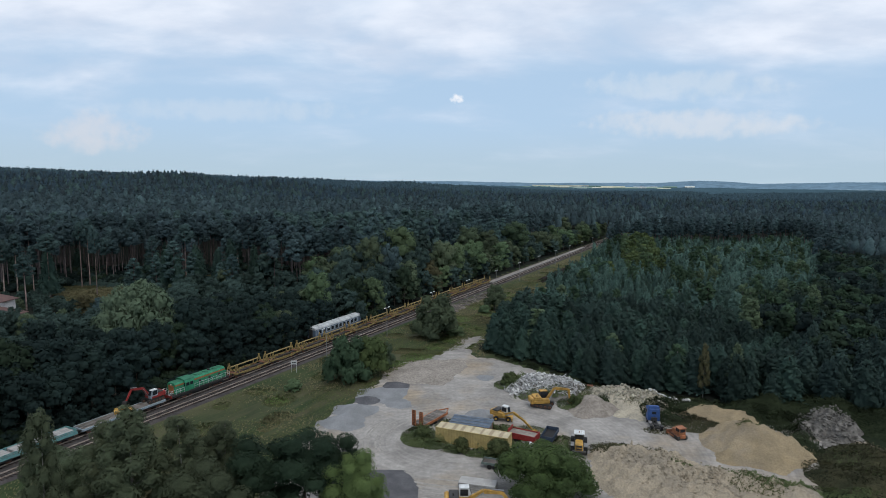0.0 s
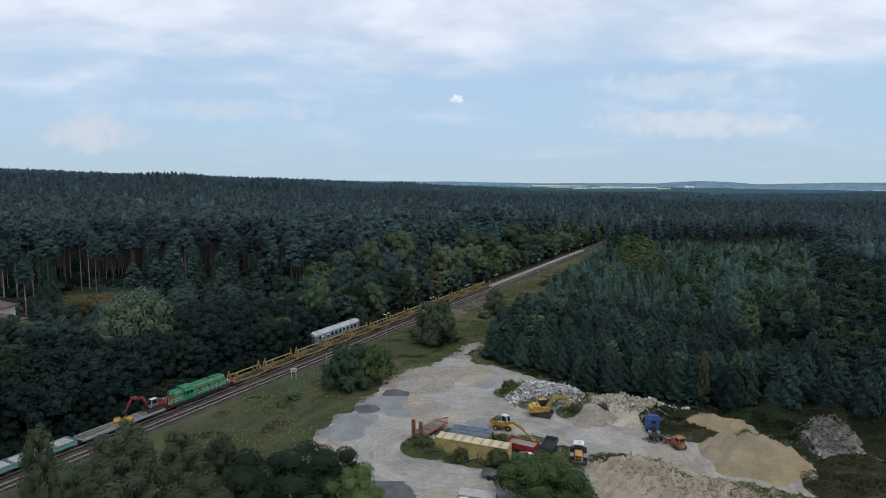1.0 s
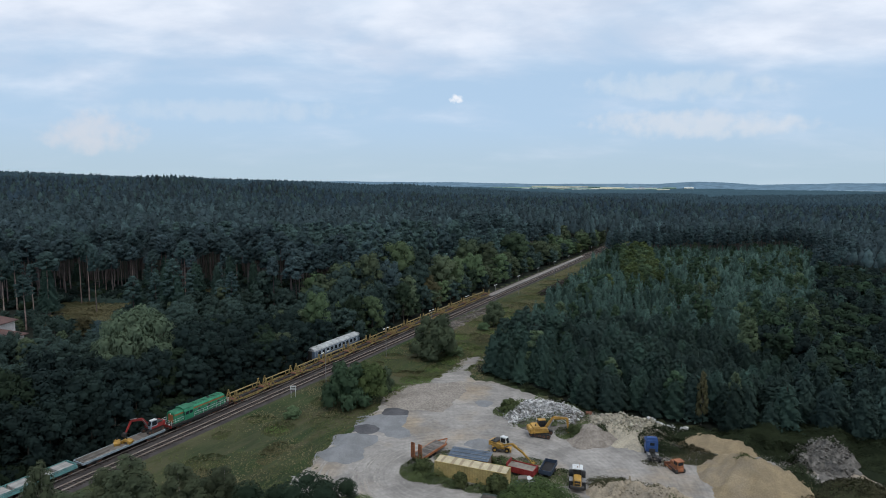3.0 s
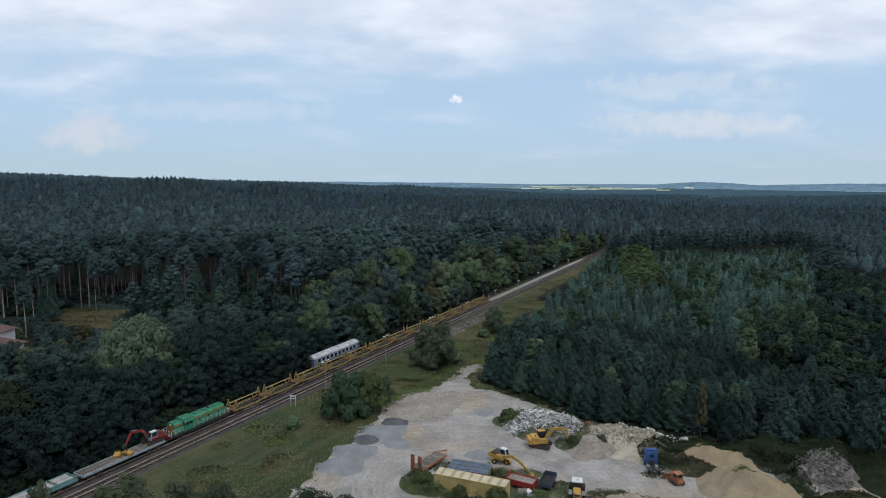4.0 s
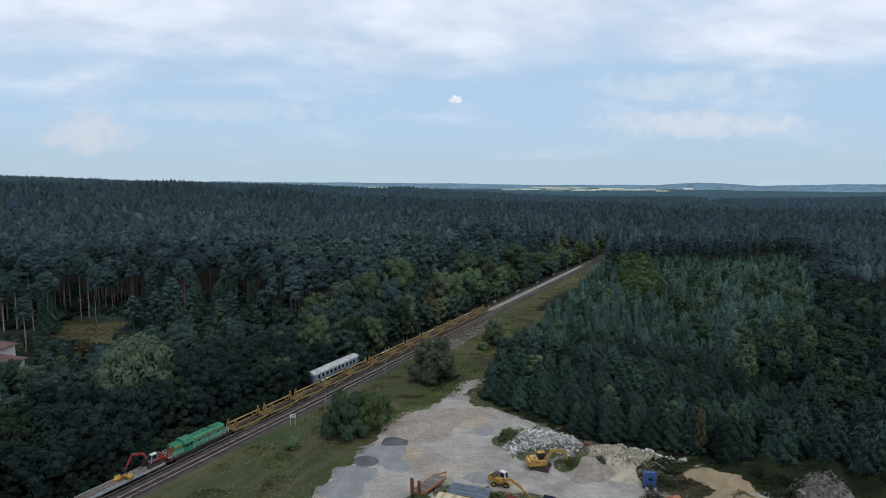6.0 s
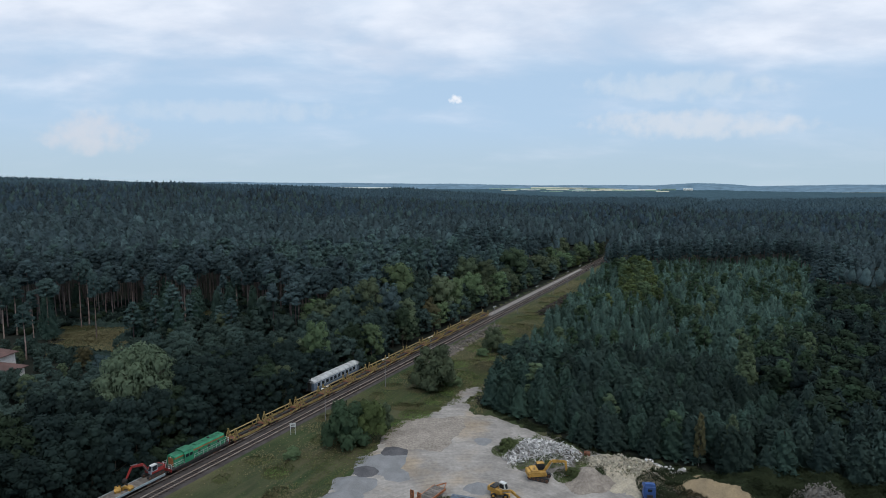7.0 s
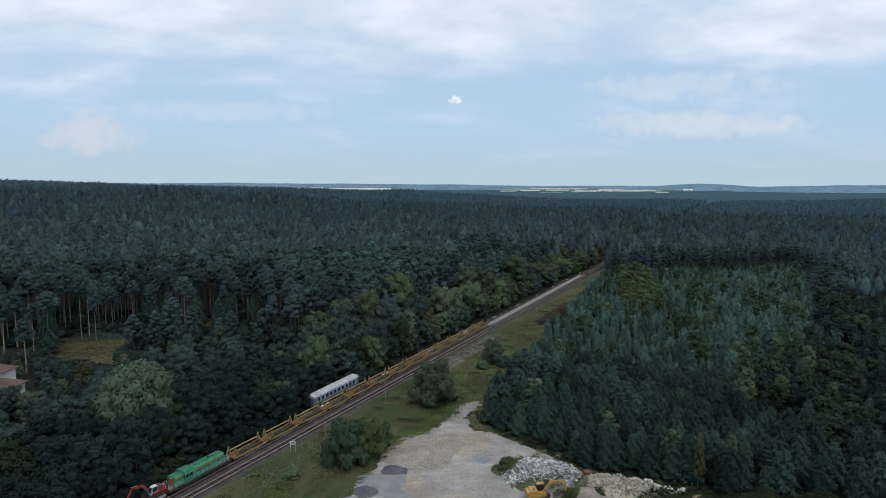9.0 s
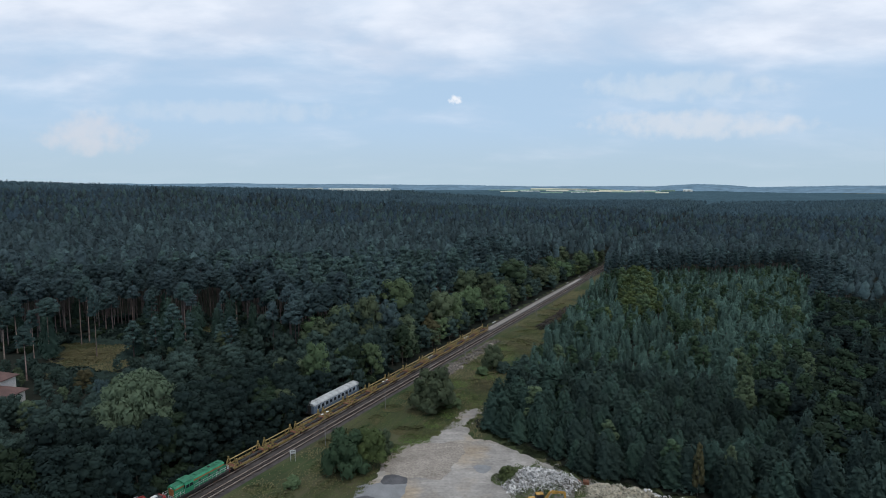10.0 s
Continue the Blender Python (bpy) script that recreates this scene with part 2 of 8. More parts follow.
# ---- making meshes ----
class Form:
    """Collects the faces of one mesh."""

    def __init__(self):
        self.v, self.f = [], []

    def add(self, verts, faces, m=None):
        n = len(self.v)
        self.v += [tuple(m @ Vector(p)) for p in verts] if m is not None else [tuple(p) for p in verts]
        self.f += [tuple(i + n for i in face) for face in faces]
        return self

    def box(self, x0, x1, y0, y1, z0, z1, m=None, edge=0.0, taper=1.0):
        """A box; edge cuts its upright and top edges off, taper draws its top in."""
        cx, cy = (x0 + x1) / 2, (y0 + y1) / 2
        if edge <= 0:
            v = [(x0, y0, z0), (x1, y0, z0), (x1, y1, z0), (x0, y1, z0)]
            v += [(cx + (x - cx) * taper, cy + (y - cy) * taper, z1) for x, y, _ in v]
            return self.add(v, [(3, 2, 1, 0), (4, 5, 6, 7), (0, 1, 5, 4), (1, 2, 6, 5), (2, 3, 7, 6), (3, 0, 4, 7)], m)
        e = min(edge, (x1 - x0) / 3, (y1 - y0) / 3, (z1 - z0) / 2)
        ring = [(x0 + e, y0), (x1 - e, y0), (x1, y0 + e), (x1, y1 - e), (x1 - e, y1), (x0 + e, y1), (x0, y1 - e), (x0, y0 + e)]
        v = [(x, y, z0) for x, y in ring]
        v += [(cx + (x - cx) * taper, cy + (y - cy) * taper, z1 - e) for x, y in ring]
        sx, sy = 1 - 2 * e / (x1 - x0), 1 - 2 * e / (y1 - y0)
        v += [(cx + (x - cx) * taper * sx, cy + (y - cy) * taper * sy, z1) for x, y in ring]
        f = [tuple(range(7, -1, -1)), tuple(range(16, 24))]
        for k in range(2):
            f += [(8 * k + i, 8 * k + (i + 1) % 8, 8 * k + 8 + (i + 1) % 8, 8 * k + 8 + i) for i in range(8)]
        return self.add(v, f, m)

    def rod(self, a, b, r, r2=None, n=8):
        """A round bar from a to b."""
        a, b, r2 = Vector(a), Vector(b), r if r2 is None else r2
        q = (b - a).to_track_quat("Z", "Y").to_matrix()
        ring = [(math.cos(2 * math.pi * i / n), math.sin(2 * math.pi * i / n)) for i in range(n)]
        v = [a + q @ Vector((r * c, r * s, 0)) for c, s in ring] + [b + q @ Vector((r2 * c, r2 * s, 0)) for c, s in ring]
        f = [tuple(range(n - 1, -1, -1)), tuple(range(n, 2 * n))] + [(i, (i + 1) % n, n + (i + 1) % n, n + i) for i in range(n)]
        return self.add(v, f)

    def bar(self, a, b, w, h):
        """A square bar from a to b, w wide and h high."""
        a, b = Vector(a), Vector(b)
        q = (b - a).to_track_quat("Y", "Z").to_matrix()
        v = [p + q @ Vector((i * w / 2, 0, j * h / 2)) for p in (a, b) for i, j in ((-1, -1), (1, -1), (1, 1), (-1, 1))]
        return self.add(v, [(0, 1, 2, 3), (7, 6, 5, 4), (1, 0, 4, 5), (2, 1, 5, 6), (3, 2, 6, 7), (0, 3, 7, 4)])

    def prism(self, outline, y0, y1, m=None):
        """An outline in x and z, drawn out along y."""
        n = len(outline)
        v = [(x, y0, z) for x, z in outline] + [(x, y1, z) for x, z in outline]
        f = [tuple(range(n)), tuple(range(2 * n - 1, n - 1, -1))] + [(i, n + i, n + (i + 1) % n, (i + 1) % n) for i in range(n)]
        return self.add(v, f, m)

    def wheel(self, x, y, z, r, w, n=16):
        """A wheel with its axle along x and a hollow face."""
        prof = [(r * 0.55, -w / 2 * 0.7), (r * 0.6, -w / 2), (r * 0.92, -w / 2), (r, -w / 2 * 0.7), (r, w / 2 * 0.7), (r * 0.92, w / 2), (r * 0.6, w / 2), (r * 0.55, w / 2 * 0.7)]
        v = [(x + b, y + a * math.cos(2 * math.pi * i / n), z + a * math.sin(2 * math.pi * i / n)) for i in range(n) for a, b in prof]
        k = len(prof)
        f = [(i * k + j, i * k + j + 1, ((i + 1) % n) * k + j + 1, ((i + 1) % n) * k + j) for i in range(n) for j in range(k - 1)]
        f += [tuple(i * k for i in range(n - 1, -1, -1)), tuple(i * k + k - 1 for i in range(n))]
        return self.add(v, f)

    def mesh(self, name):
        me = bpy.data.meshes.new(name)
        me.from_pydata([tuple(p) for p in self.v], [], self.f)
        bm = bmesh.new()
        bm.from_mesh(me)
        bmesh.ops.recalc_face_normals(bm, faces=bm.faces)
        bm.to_mesh(me)
        bm.free()
        return me


def soften(me, normals):
    """Leaves shade as parts of a round crown."""
    at = me.attributes.new("custom_normal", "FLOAT_VECTOR", "POINT")
    at.data.foreach_set("vector", np.asarray(normals, np.float32).ravel())
    me.polygons.foreach_set("use_smooth", np.ones(len(me.polygons), bool))


def raw_mesh(name, verts, quads):
    """A mesh straight from arrays of places and of four-cornered (or three-cornered) faces."""
    me = bpy.data.meshes.new(name)
    verts, quads = np.asarray(verts, np.float32), np.asarray(quads, np.int32)
    k = quads.shape[1]
    me.vertices.add(len(verts))
    me.vertices.foreach_set("co", verts.ravel())
    me.loops.add(quads.size)
    me.loops.foreach_set("vertex_index", quads.ravel())
    me.polygons.add(len(quads))
    me.polygons.foreach_set("loop_start", np.arange(0, quads.size, k, dtype=np.int32))
    me.update(calc_edges=True)
    return me


def part(name, form, mat, parent=None, label="", m=None, flat=True):
    me = form.mesh(name) if isinstance(form, Form) else form
    if not me.materials:
        me.materials.append(M[mat] if isinstance(mat, str) else mat)
    ob = new(name, me)
    if not flat:
        me.polygons.foreach_set("use_smooth", [True] * len(me.polygons))
    if parent is not None:
        ob.parent = parent
    if m is not None:
        ob.matrix_basis = m
    if label:
        ob["label"] = label
    return ob


def thing(name, m, label, category, group=""):
    ob = new(name)
    ob.empty_display_size = 0.5
    ob.matrix_basis = m
    return tagged(ob, label, category, group)


def structure(name, me, mat, label, category):
    return tagged(part(name, me, mat), label, category, kind="structure")


# ---- trees ----
def unit(a):
    return a / (np.linalg.norm(a, axis=-1, keepdims=True) + 1e-9)


def ball(sub):
    """Places and faces of an even round ball."""
    bm = bmesh.new()
    bmesh.ops.create_icosphere(bm, subdivisions=sub, radius=1.0)
    v = np.array([p.co[:] for p in bm.verts])
    f = np.array([[p.index for p in q.verts] for q in bm.faces])
    bm.free()
    return v, f


BALLS = {1: ball(1), 2: ball(2)}


def cards(rng, at, out, size, droop=0.0, long=1.0, lead=None, thin=1.0):
    """Small three-cornered leaf sprays at the given places, facing roughly along out."""
    n = len(at)
    nrm = unit(unit(out) + rng.normal(0, 0.34, (n, 3)))
    t = rng.normal(0, 1, (n, 3))
    t[:, 2] -= droop
    if lead is not None:
        t = lead + rng.normal(0, 0.25, (n, 3))
    t -= (t * nrm).sum(1, keepdims=True) * nrm
    t = unit(t)
    b = np.cross(nrm, t)
    s = size * rng.uniform(0.65, 1.35, (n, 1))
    v = np.stack([at + t * s * long * 1.25, at - t * s * long * 0.7 + b * s * thin * rng.uniform(0.6, 1.05, (n, 1)), at - t * s * long * 0.7 - b * s * thin * rng.uniform(0.6, 1.05, (n, 1))], 1)
    return v.reshape(-1, 3), np.arange(3 * n).reshape(-1, 3)


def shell(rng, blobs, n, low=-0.45):
    """Places spread over the outsides of round clumps, and the ways out of them."""
    blobs = np.asarray(blobs, float)
    area = (blobs[:, 3] * blobs[:, 4] + blobs[:, 3] * blobs[:, 5])
    pick = rng.choice(len(blobs), n, p=area / area.sum())
    u = unit(rng.normal(0, 1, (n, 3)))
    u[:, 2] = np.where(u[:, 2] < low, -u[:, 2], u[:, 2])
    r = rng.uniform(0.82, 1.08, (n, 1))
    return blobs[pick, :3] + u * blobs[pick, 3:] * r, u


def joined(*pieces):
    """Several (places, faces, normals) as one."""
    V, F, NN, n = [], [], [], 0
    for v, f, nn in pieces:
        V.append(v)
        F.append(f + n)
        NN.append(nn)
        n += len(v)
    return np.concatenate(V), np.concatenate(F), np.concatenate(NN)


def shade_normals(v, clump, h):
    """A leaf shades partly as its clump and partly as its crown."""
    c = v * (1, 1, 0)
    crown = unit(c / (np.abs(c).max() + 0.1) + np.stack([0 * v[:, 0], 0 * v[:, 0], 0.3 + 0.5 * v[:, 2] / h], 1))
    return unit(0.62 * clump + 0.38 * crown + (0, 0, 0.10))


def cores(rng, blobs, h, sub=1, k=0.86, rough=0.17):
    """The dense insides of the clumps."""
    bv, bf = BALLS[sub]
    out = []
    for x, y, z, a, b, c in blobs:
        q = rng.uniform(1 - rough, 1 + rough, (len(bv), 1)) * k
        v = bv * q * (a, b, c) + (x, y, z)
        out.append((v, bf, shade_normals(v, unit(bv / (a, b, c)), h)))
    return joined(*out)


def foliage(rng, blobs, h, n, size, low=-0.45, sub=1, k=0.86, droop=0.0, long=1.0, thin=1.0, lift=0.25, led=False):
    """Clumps with dense insides and leaf sprays on them."""
    at, out = shell(rng, blobs, n, low)
    v, f = cards(rng, at, out + (0, 0, lift), size, droop, long, out + (0, 0, 0.3) if led else None, thin)
    leaf = (v, f, shade_normals(v, np.repeat(out, 3, 0), h))
    return joined(cores(rng, blobs, h, sub, k), leaf) if k else leaf


def trunk_mesh(h, r, lean=0.0, n=6, top=0.25, limbs=()):
    """A tapered, slightly bent trunk, with limbs (height, turn, reach, rise)."""
    f = Form()
    pts = [Vector((lean * (k / 4) ** 2 * h, 0.3 * lean * math.sin(k) * h, h * k / 4)) for k in range(5)]
    rad = [r * (1.25 if k == 0 else 1 - (1 - top) * k / 4) for k in range(5)]
    rings = []
    for p, q in zip(pts, rad):
        rings.append(len(f.v))
        f.v += [(p.x + q * math.cos(2 * math.pi * i / n), p.y + q * math.sin(2 * math.pi * i / n), p.z) for i in range(n)]
    for a, b in zip(rings, rings[1:]):
        f.f += [(a + i, a + (i + 1) % n, b + (i + 1) % n, b + i) for i in range(n)]
    f.f.append(tuple(rings[-1] + i for i in range(n)))
    for z, turn, reach, up in limbs:
        x0 = lean * (z / h) ** 2 * h
        rr = r * (1 - 0.7 * z / h)
        f.rod((x0, 0, z), (x0 + reach * math.cos(turn), reach * math.sin(turn), z + up), rr * 0.5, rr * 0.15, 4)
    return f


def lump(rng, h, base, wide, sides, rings, blunt=0.7, uneven=0.2):
    """A closed uneven crown, widest low down and drawn to a tip."""
    v, f = [], []
    for k in range(rings):
        w = k / rings
        r = wide * (1 - w) ** blunt * (0.62 + 0.38 * min(1.0, w / 0.22))
        for i in range(sides):
            a = 2 * math.pi * (i + 0.5 * (k % 2)) / sides
            q = r * rng.uniform(1 - uneven, 1 + uneven)
            v.append((q * math.cos(a), q * math.sin(a), h * (base + (1 - base) * w) + rng.uniform(-0.4, 0.4)))
    for k in range(rings - 1):
        for i in range(sides):
            a, b, c, d = k * sides + i, k * sides + (i + 1) % sides, (k + 1) * sides + i, (k + 1) * sides + (i + 1) % sides
            f += [(a, b, d), (a, d, c)]
    top = len(v)
    v.append((rng.uniform(-0.3, 0.3), rng.uniform(-0.3, 0.3), h))
    e = (rings - 1) * sides
    f += [(e + i, e + (i + 1) % sides, top) for i in range(sides)]
    v = np.array(v)
    out = v * (1, 1, 0)
    slope = np.stack([0 * v[:, 0], 0 * v[:, 0], 0.25 + 0.9 * np.clip(v[:, 2] / h - base, 0, 1) / (1 - base)], 1)
    return v, np.array(f), unit(unit(out + 1e-6) * np.clip(np.linalg.norm(out, axis=1, keepdims=True) / wide * 1.6, 0, 1) + slope)


def pine_clumps(rng, h, base, n, wide=2.5):
    """The flat needle plates of a pine's crown, wide in its middle and rounded at its top."""
    blobs, limbs = [], []
    for k in range(n):
        w = (k + rng.uniform(0, 1)) / n
        z = h * (base + (0.96 - base) * w)
        reach = wide * rng.uniform(0.45, 1.0) * (0.62 + 0.38 * min(1, w / 0.25)) * (1 - 0.9 * w ** 2.2)
        turn = k * 2.4 + rng.uniform(-0.5, 0.5)
        r = rng.uniform(0.95, 1.5) * (1 - 0.22 * w) * math.sqrt(15 / n)
        blobs.append((reach * math.cos(turn), reach * math.sin(turn), z, r * 1.15, r * 1.15, r * 0.78))
        limbs.append((z - 0.6, turn, reach, 0.5))
    return blobs, limbs


def tree_shape(kind, rng, detail=1.0):
    """(crown corners, faces and normals, trunk form, bark) for one tree as high as its kind grows."""
    size = 1 / math.sqrt(detail)
    limbs = []
    if kind == "pine" and detail < 0.2:
        # seen from afar: one uneven dome with some sprays on it
        h, base, wide, blunt = 22.0, rng.uniform(0.54, 0.66), rng.uniform(2.4, 3.2), rng.uniform(0.40, 0.55)
        sides, rings, n, big = (5, 2, 2, 1.0) if detail < 0.02 else (6, 3, 10, 0.8) if detail < 0.06 else (7, 4, 42, 0.55)
        core = lump(rng, h * 0.97, base, wide * 0.92, sides, rings, blunt, 0.30)
        w = rng.uniform(0.05, 0.97, n)
        turn = rng.uniform(0, 6.283, n)
        reach = wide * (1 - w) ** blunt * rng.uniform(0.8, 1.15, n)
        at = np.stack([reach * np.cos(turn), reach * np.sin(turn), h * (base + (1 - base) * w)], 1)
        out = np.stack([np.cos(turn), np.sin(turn), 0.3 + 1.2 * w], 1)
        v, f = cards(rng, at, out, big, lead=out, long=1.2, thin=0.9)
        return *joined(core, (v, f, unit(np.repeat(out, 3, 0)))), None, "pine_bark"
    if kind == "pine" and detail < 0.3:
        h = 22.0
        blobs, limbs = pine_clumps(rng, h, rng.uniform(0.44, 0.58), 10)
        blobs.append((0, 0, h * 0.76, 1.2, 1.2, 3.0))
        return *foliage(rng, blobs, h, 230, 0.42, -0.3, k=0.74, long=1.3, led=True), None, "pine_bark"
    if kind == "pine":
        h = 22.0
        blobs, limbs = pine_clumps(rng, h, rng.uniform(0.60, 0.72), 17)
        return *foliage(rng, blobs, h, int(900 * detail), 0.34 * size, -0.35, k=0.66, long=1.4, thin=0.8, lift=0.5, led=True), trunk_mesh(h * 0.96, 0.24, rng.uniform(-0.03, 0.03), limbs=limbs[:8]), "pine_bark"
    if kind == "spread_pine":
        # grown in the open: boughs from low on the trunk
        h = 18.0
        blobs, limbs = pine_clumps(rng, h, rng.uniform(0.24, 0.34), 30, 3.3)
        return *foliage(rng, [(x, y, z, a * 1.15, b * 1.15, c) for x, y, z, a, b, c in blobs], h, int(900 * detail), 0.34 * size, -0.35, k=0.66, long=1.4, thin=0.8, lift=0.5, led=True), trunk_mesh(h * 0.96, 0.24, rng.uniform(-0.03, 0.03), limbs=limbs[:12]), "pine_bark"
    if kind == "young_pine":
        h = 9.0
        blunt = rng.uniform(0.50, 0.66)
        n = 64 if detail < 0.25 else 130 if detail < 0.5 else int(560 * detail)
        core = lump(rng, h * 0.90, 0.10, 1.30, 7, 4, blunt, 0.25)
        z = h * (1 - rng.uniform(0, 1, n) ** 0.66) * 0.9 + 0.6
        w = z / h
        lv = np.floor(z / 0.75)
        turn = rng.uniform(0, 2 * math.pi, n)
        arm = 0.86 + 0.20 * np.cos(5 * turn + lv * 1.9)
        reach = 1.95 * np.clip(1 - w, 0.02, 1) ** blunt * arm * rng.uniform(0.75, 1.1, n)
        at = np.stack([reach * np.cos(turn), reach * np.sin(turn), z + reach * 0.12], 1)
        out = np.stack([np.cos(turn) * 0.7, np.sin(turn) * 0.7, 0 * turn + 0.75], 1)
        v, f = cards(rng, at, out, (0.30 * size if detail > 0.5 else 0.38 if detail > 0.25 else 0.46), lead=out * (0.8, 0.8, 1.2), long=1.6, thin=0.7)
        side = np.stack([np.cos(turn), np.sin(turn), 0.15 + 1.0 * w + 0.35 * np.cos(5 * turn + lv * 1.9)], 1)
        return *joined(core, (v, f, unit(np.repeat(side, 3, 0)))), trunk_mesh(h * 0.96, 0.13, 0.0, n=5, top=0.12), "bark"
    if kind == "broadleaf":
        h = 13.0
        blobs = [(0, 0, h * 0.62, 2.5, 2.5, 3.6)]
        for k in range(22):
            a, w = k * 2.4 + rng.uniform(-0.4, 0.4), (k + rng.uniform(0, 1)) / 22
            z = h * (0.17 + 0.74 * w)
            reach = 3.4 * math.sqrt(max(0.06, 1 - ((w - 0.40) / 0.66) ** 2)) * rng.uniform(0.75, 1.05)
            r = rng.uniform(0.95, 1.75)
            blobs.append((reach * math.cos(a), reach * math.sin(a), z, r, r, r * 0.82))
            if k < 8:
                limbs.append((z * 0.65, a, reach * 0.85, z * 0.3))
        return *foliage(rng, blobs, h, int(1500 * detail), 0.30 * size, droop=0.4, k=0.70), trunk_mesh(h * 0.75, 0.22, 0.02, limbs=limbs), "bark"
    if kind == "birch":
        h = 16.0
        blobs = []
        many = 30 if detail > 0.5 else 13
        for k in range(many):
            a, w = k * 2.4, (k + 0.5) / many
            z = h * (0.24 + 0.72 * w)
            reach = 2.4 * (1 - w) ** 0.6 * (0.6 + 0.4 * min(1, w / 0.2)) * rng.uniform(0.55, 1.05) + 0.2
            r = rng.uniform(0.7, 1.15) * (1.1 - 0.45 * w) * (1 if many > 20 else 1.3)
            blobs.append((reach * math.cos(a), reach * math.sin(a), z, r, r, r * 1.4))
            if k < 14:
                limbs.append((z - 1.2, a, reach * 1.05, 1.5))
        return *foliage(rng, blobs, h, int(1700 * detail), 0.23 * size, -0.8, k=0.62, droop=1.6, long=1.45), trunk_mesh(h * 0.97, 0.11, 0.02, n=5, limbs=limbs), "birch_bark"
    if kind == "willow":
        h = 13.0
        tops = []
        for k in range(30):
            a, w = k * 2.4, math.sqrt((k + 0.5) / 30)
            reach = 6.2 * w
            tops.append((reach * math.cos(a), reach * math.sin(a), h * (0.93 - 0.46 * w ** 2.4) - rng.uniform(0, 1.0), 1.5, 1.5, 1.7))
        crown = foliage(rng, tops + [(0, 0, h * 0.45, 4.6, 4.6, 4.2)], h, int(1500 * detail), 0.40 * size, -0.3, k=0.55, droop=2.0, long=1.5)
        n = int(2600 * detail)
        tops = np.array(tops)
        pk = rng.integers(0, len(tops), n)
        ang = np.round(rng.uniform(0, 2 * math.pi, n) * 3.5) / 3.5 + rng.normal(0, 0.05, n)
        drop = rng.uniform(0, 1, n) ** 0.8 * (tops[pk, 2] - 2.0) * 0.8
        out = np.stack([np.cos(ang), np.sin(ang), 0 * ang], 1)
        at = tops[pk, :3] + out * 1.4 * (0.75 + 0.3 * rng.uniform(0, 1, (n, 1)))
        at[:, 2] -= drop
        v2, f2 = cards(rng, at, out + (0, 0, 0.4), 0.24 * size, droop=9.0, long=2.8, thin=0.75)
        hang = (v2, f2, shade_normals(v2, np.repeat(unit(out + (0, 0, 0.35)), 3, 0), h))
        return *joined(crown, hang), trunk_mesh(h * 0.7, 0.45, 0.02, limbs=[(4, k * 1.2, 4.5, 5) for k in range(6)]), "bark"
    # bush
    h = 4.0
    blobs = [(0, 0, 1.6, 1.5, 1.5, 1.6)]
    for k in range(30 if detail > 1.5 else 14 if detail > 0.5 else 5):
        a, w = k * 2.4, rng.uniform(0, 1)
        reach = 1.95 * math.sqrt(1 - 0.8 * w * w) * rng.uniform(0.72, 1.08)
        r = rng.uniform(0.40, 0.82) * (1 if detail > 1.5 else 1.25)
        blobs.append((reach * math.cos(a), reach * math.sin(a), 0.45 + 3.0 * w, r, r, r * 0.9))
    return *foliage(rng, blobs, h, int(1000 * detail), 0.24 * size, -0.5, k=0.70), trunk_mesh(2.4, 0.10, 0.02, n=5), "bark"


HEIGHT = {"pine": 22.0, "spread_pine": 18.0, "young_pine": 9.0, "broadleaf": 13.0, "birch": 16.0, "willow": 13.0, "bush": 4.0}
SHAPES = {}


def shapes(kind, detail, many):
    key = (kind, detail)
    if key not in SHAPES:
        rng = np.random.default_rng(abs(hash_(kind)) + int(detail * 1000))
        SHAPES[key] = [tree_shape(kind, rng, detail) for _ in range(many)]
    return SHAPES[key]


def hash_(text):
    return sum((i + 3) * ord(c) for i, c in enumerate(text))


TREE_MESHES = {}


def plant(kind, x, y, height, leaf, name, label, category="tree", group="", wide=1.0, turn=0.0, variant=0, detail=1.0, bark=None, z=None):
    """One tree as a thing of trunk and crown."""
    key = (kind, variant % 4, leaf, bark, detail)
    if key not in TREE_MESHES:
        v, f, nn, trunk, own = shapes(kind, detail, 4)[variant % 4]
        crown = raw_mesh("crown", v, f)
        soften(crown, nn)
        crown.materials.append(M[leaf])
        stem = trunk.mesh("trunk")
        stem.materials.append(M[bark or own])
        TREE_MESHES[key] = (crown, stem)
    crown, stem = TREE_MESHES[key]
    k = height / HEIGHT[kind]
    ob = thing(name, pose(x, y, float(rise(x, y)) - 0.1 if z is None else z, 0, 0, turn) @ Matrix.Diagonal((k * wide, k * wide, k, 1)), label, category, group)
    part("trunk", stem, None, ob)
    part("crown", crown, None, ob)
    return ob


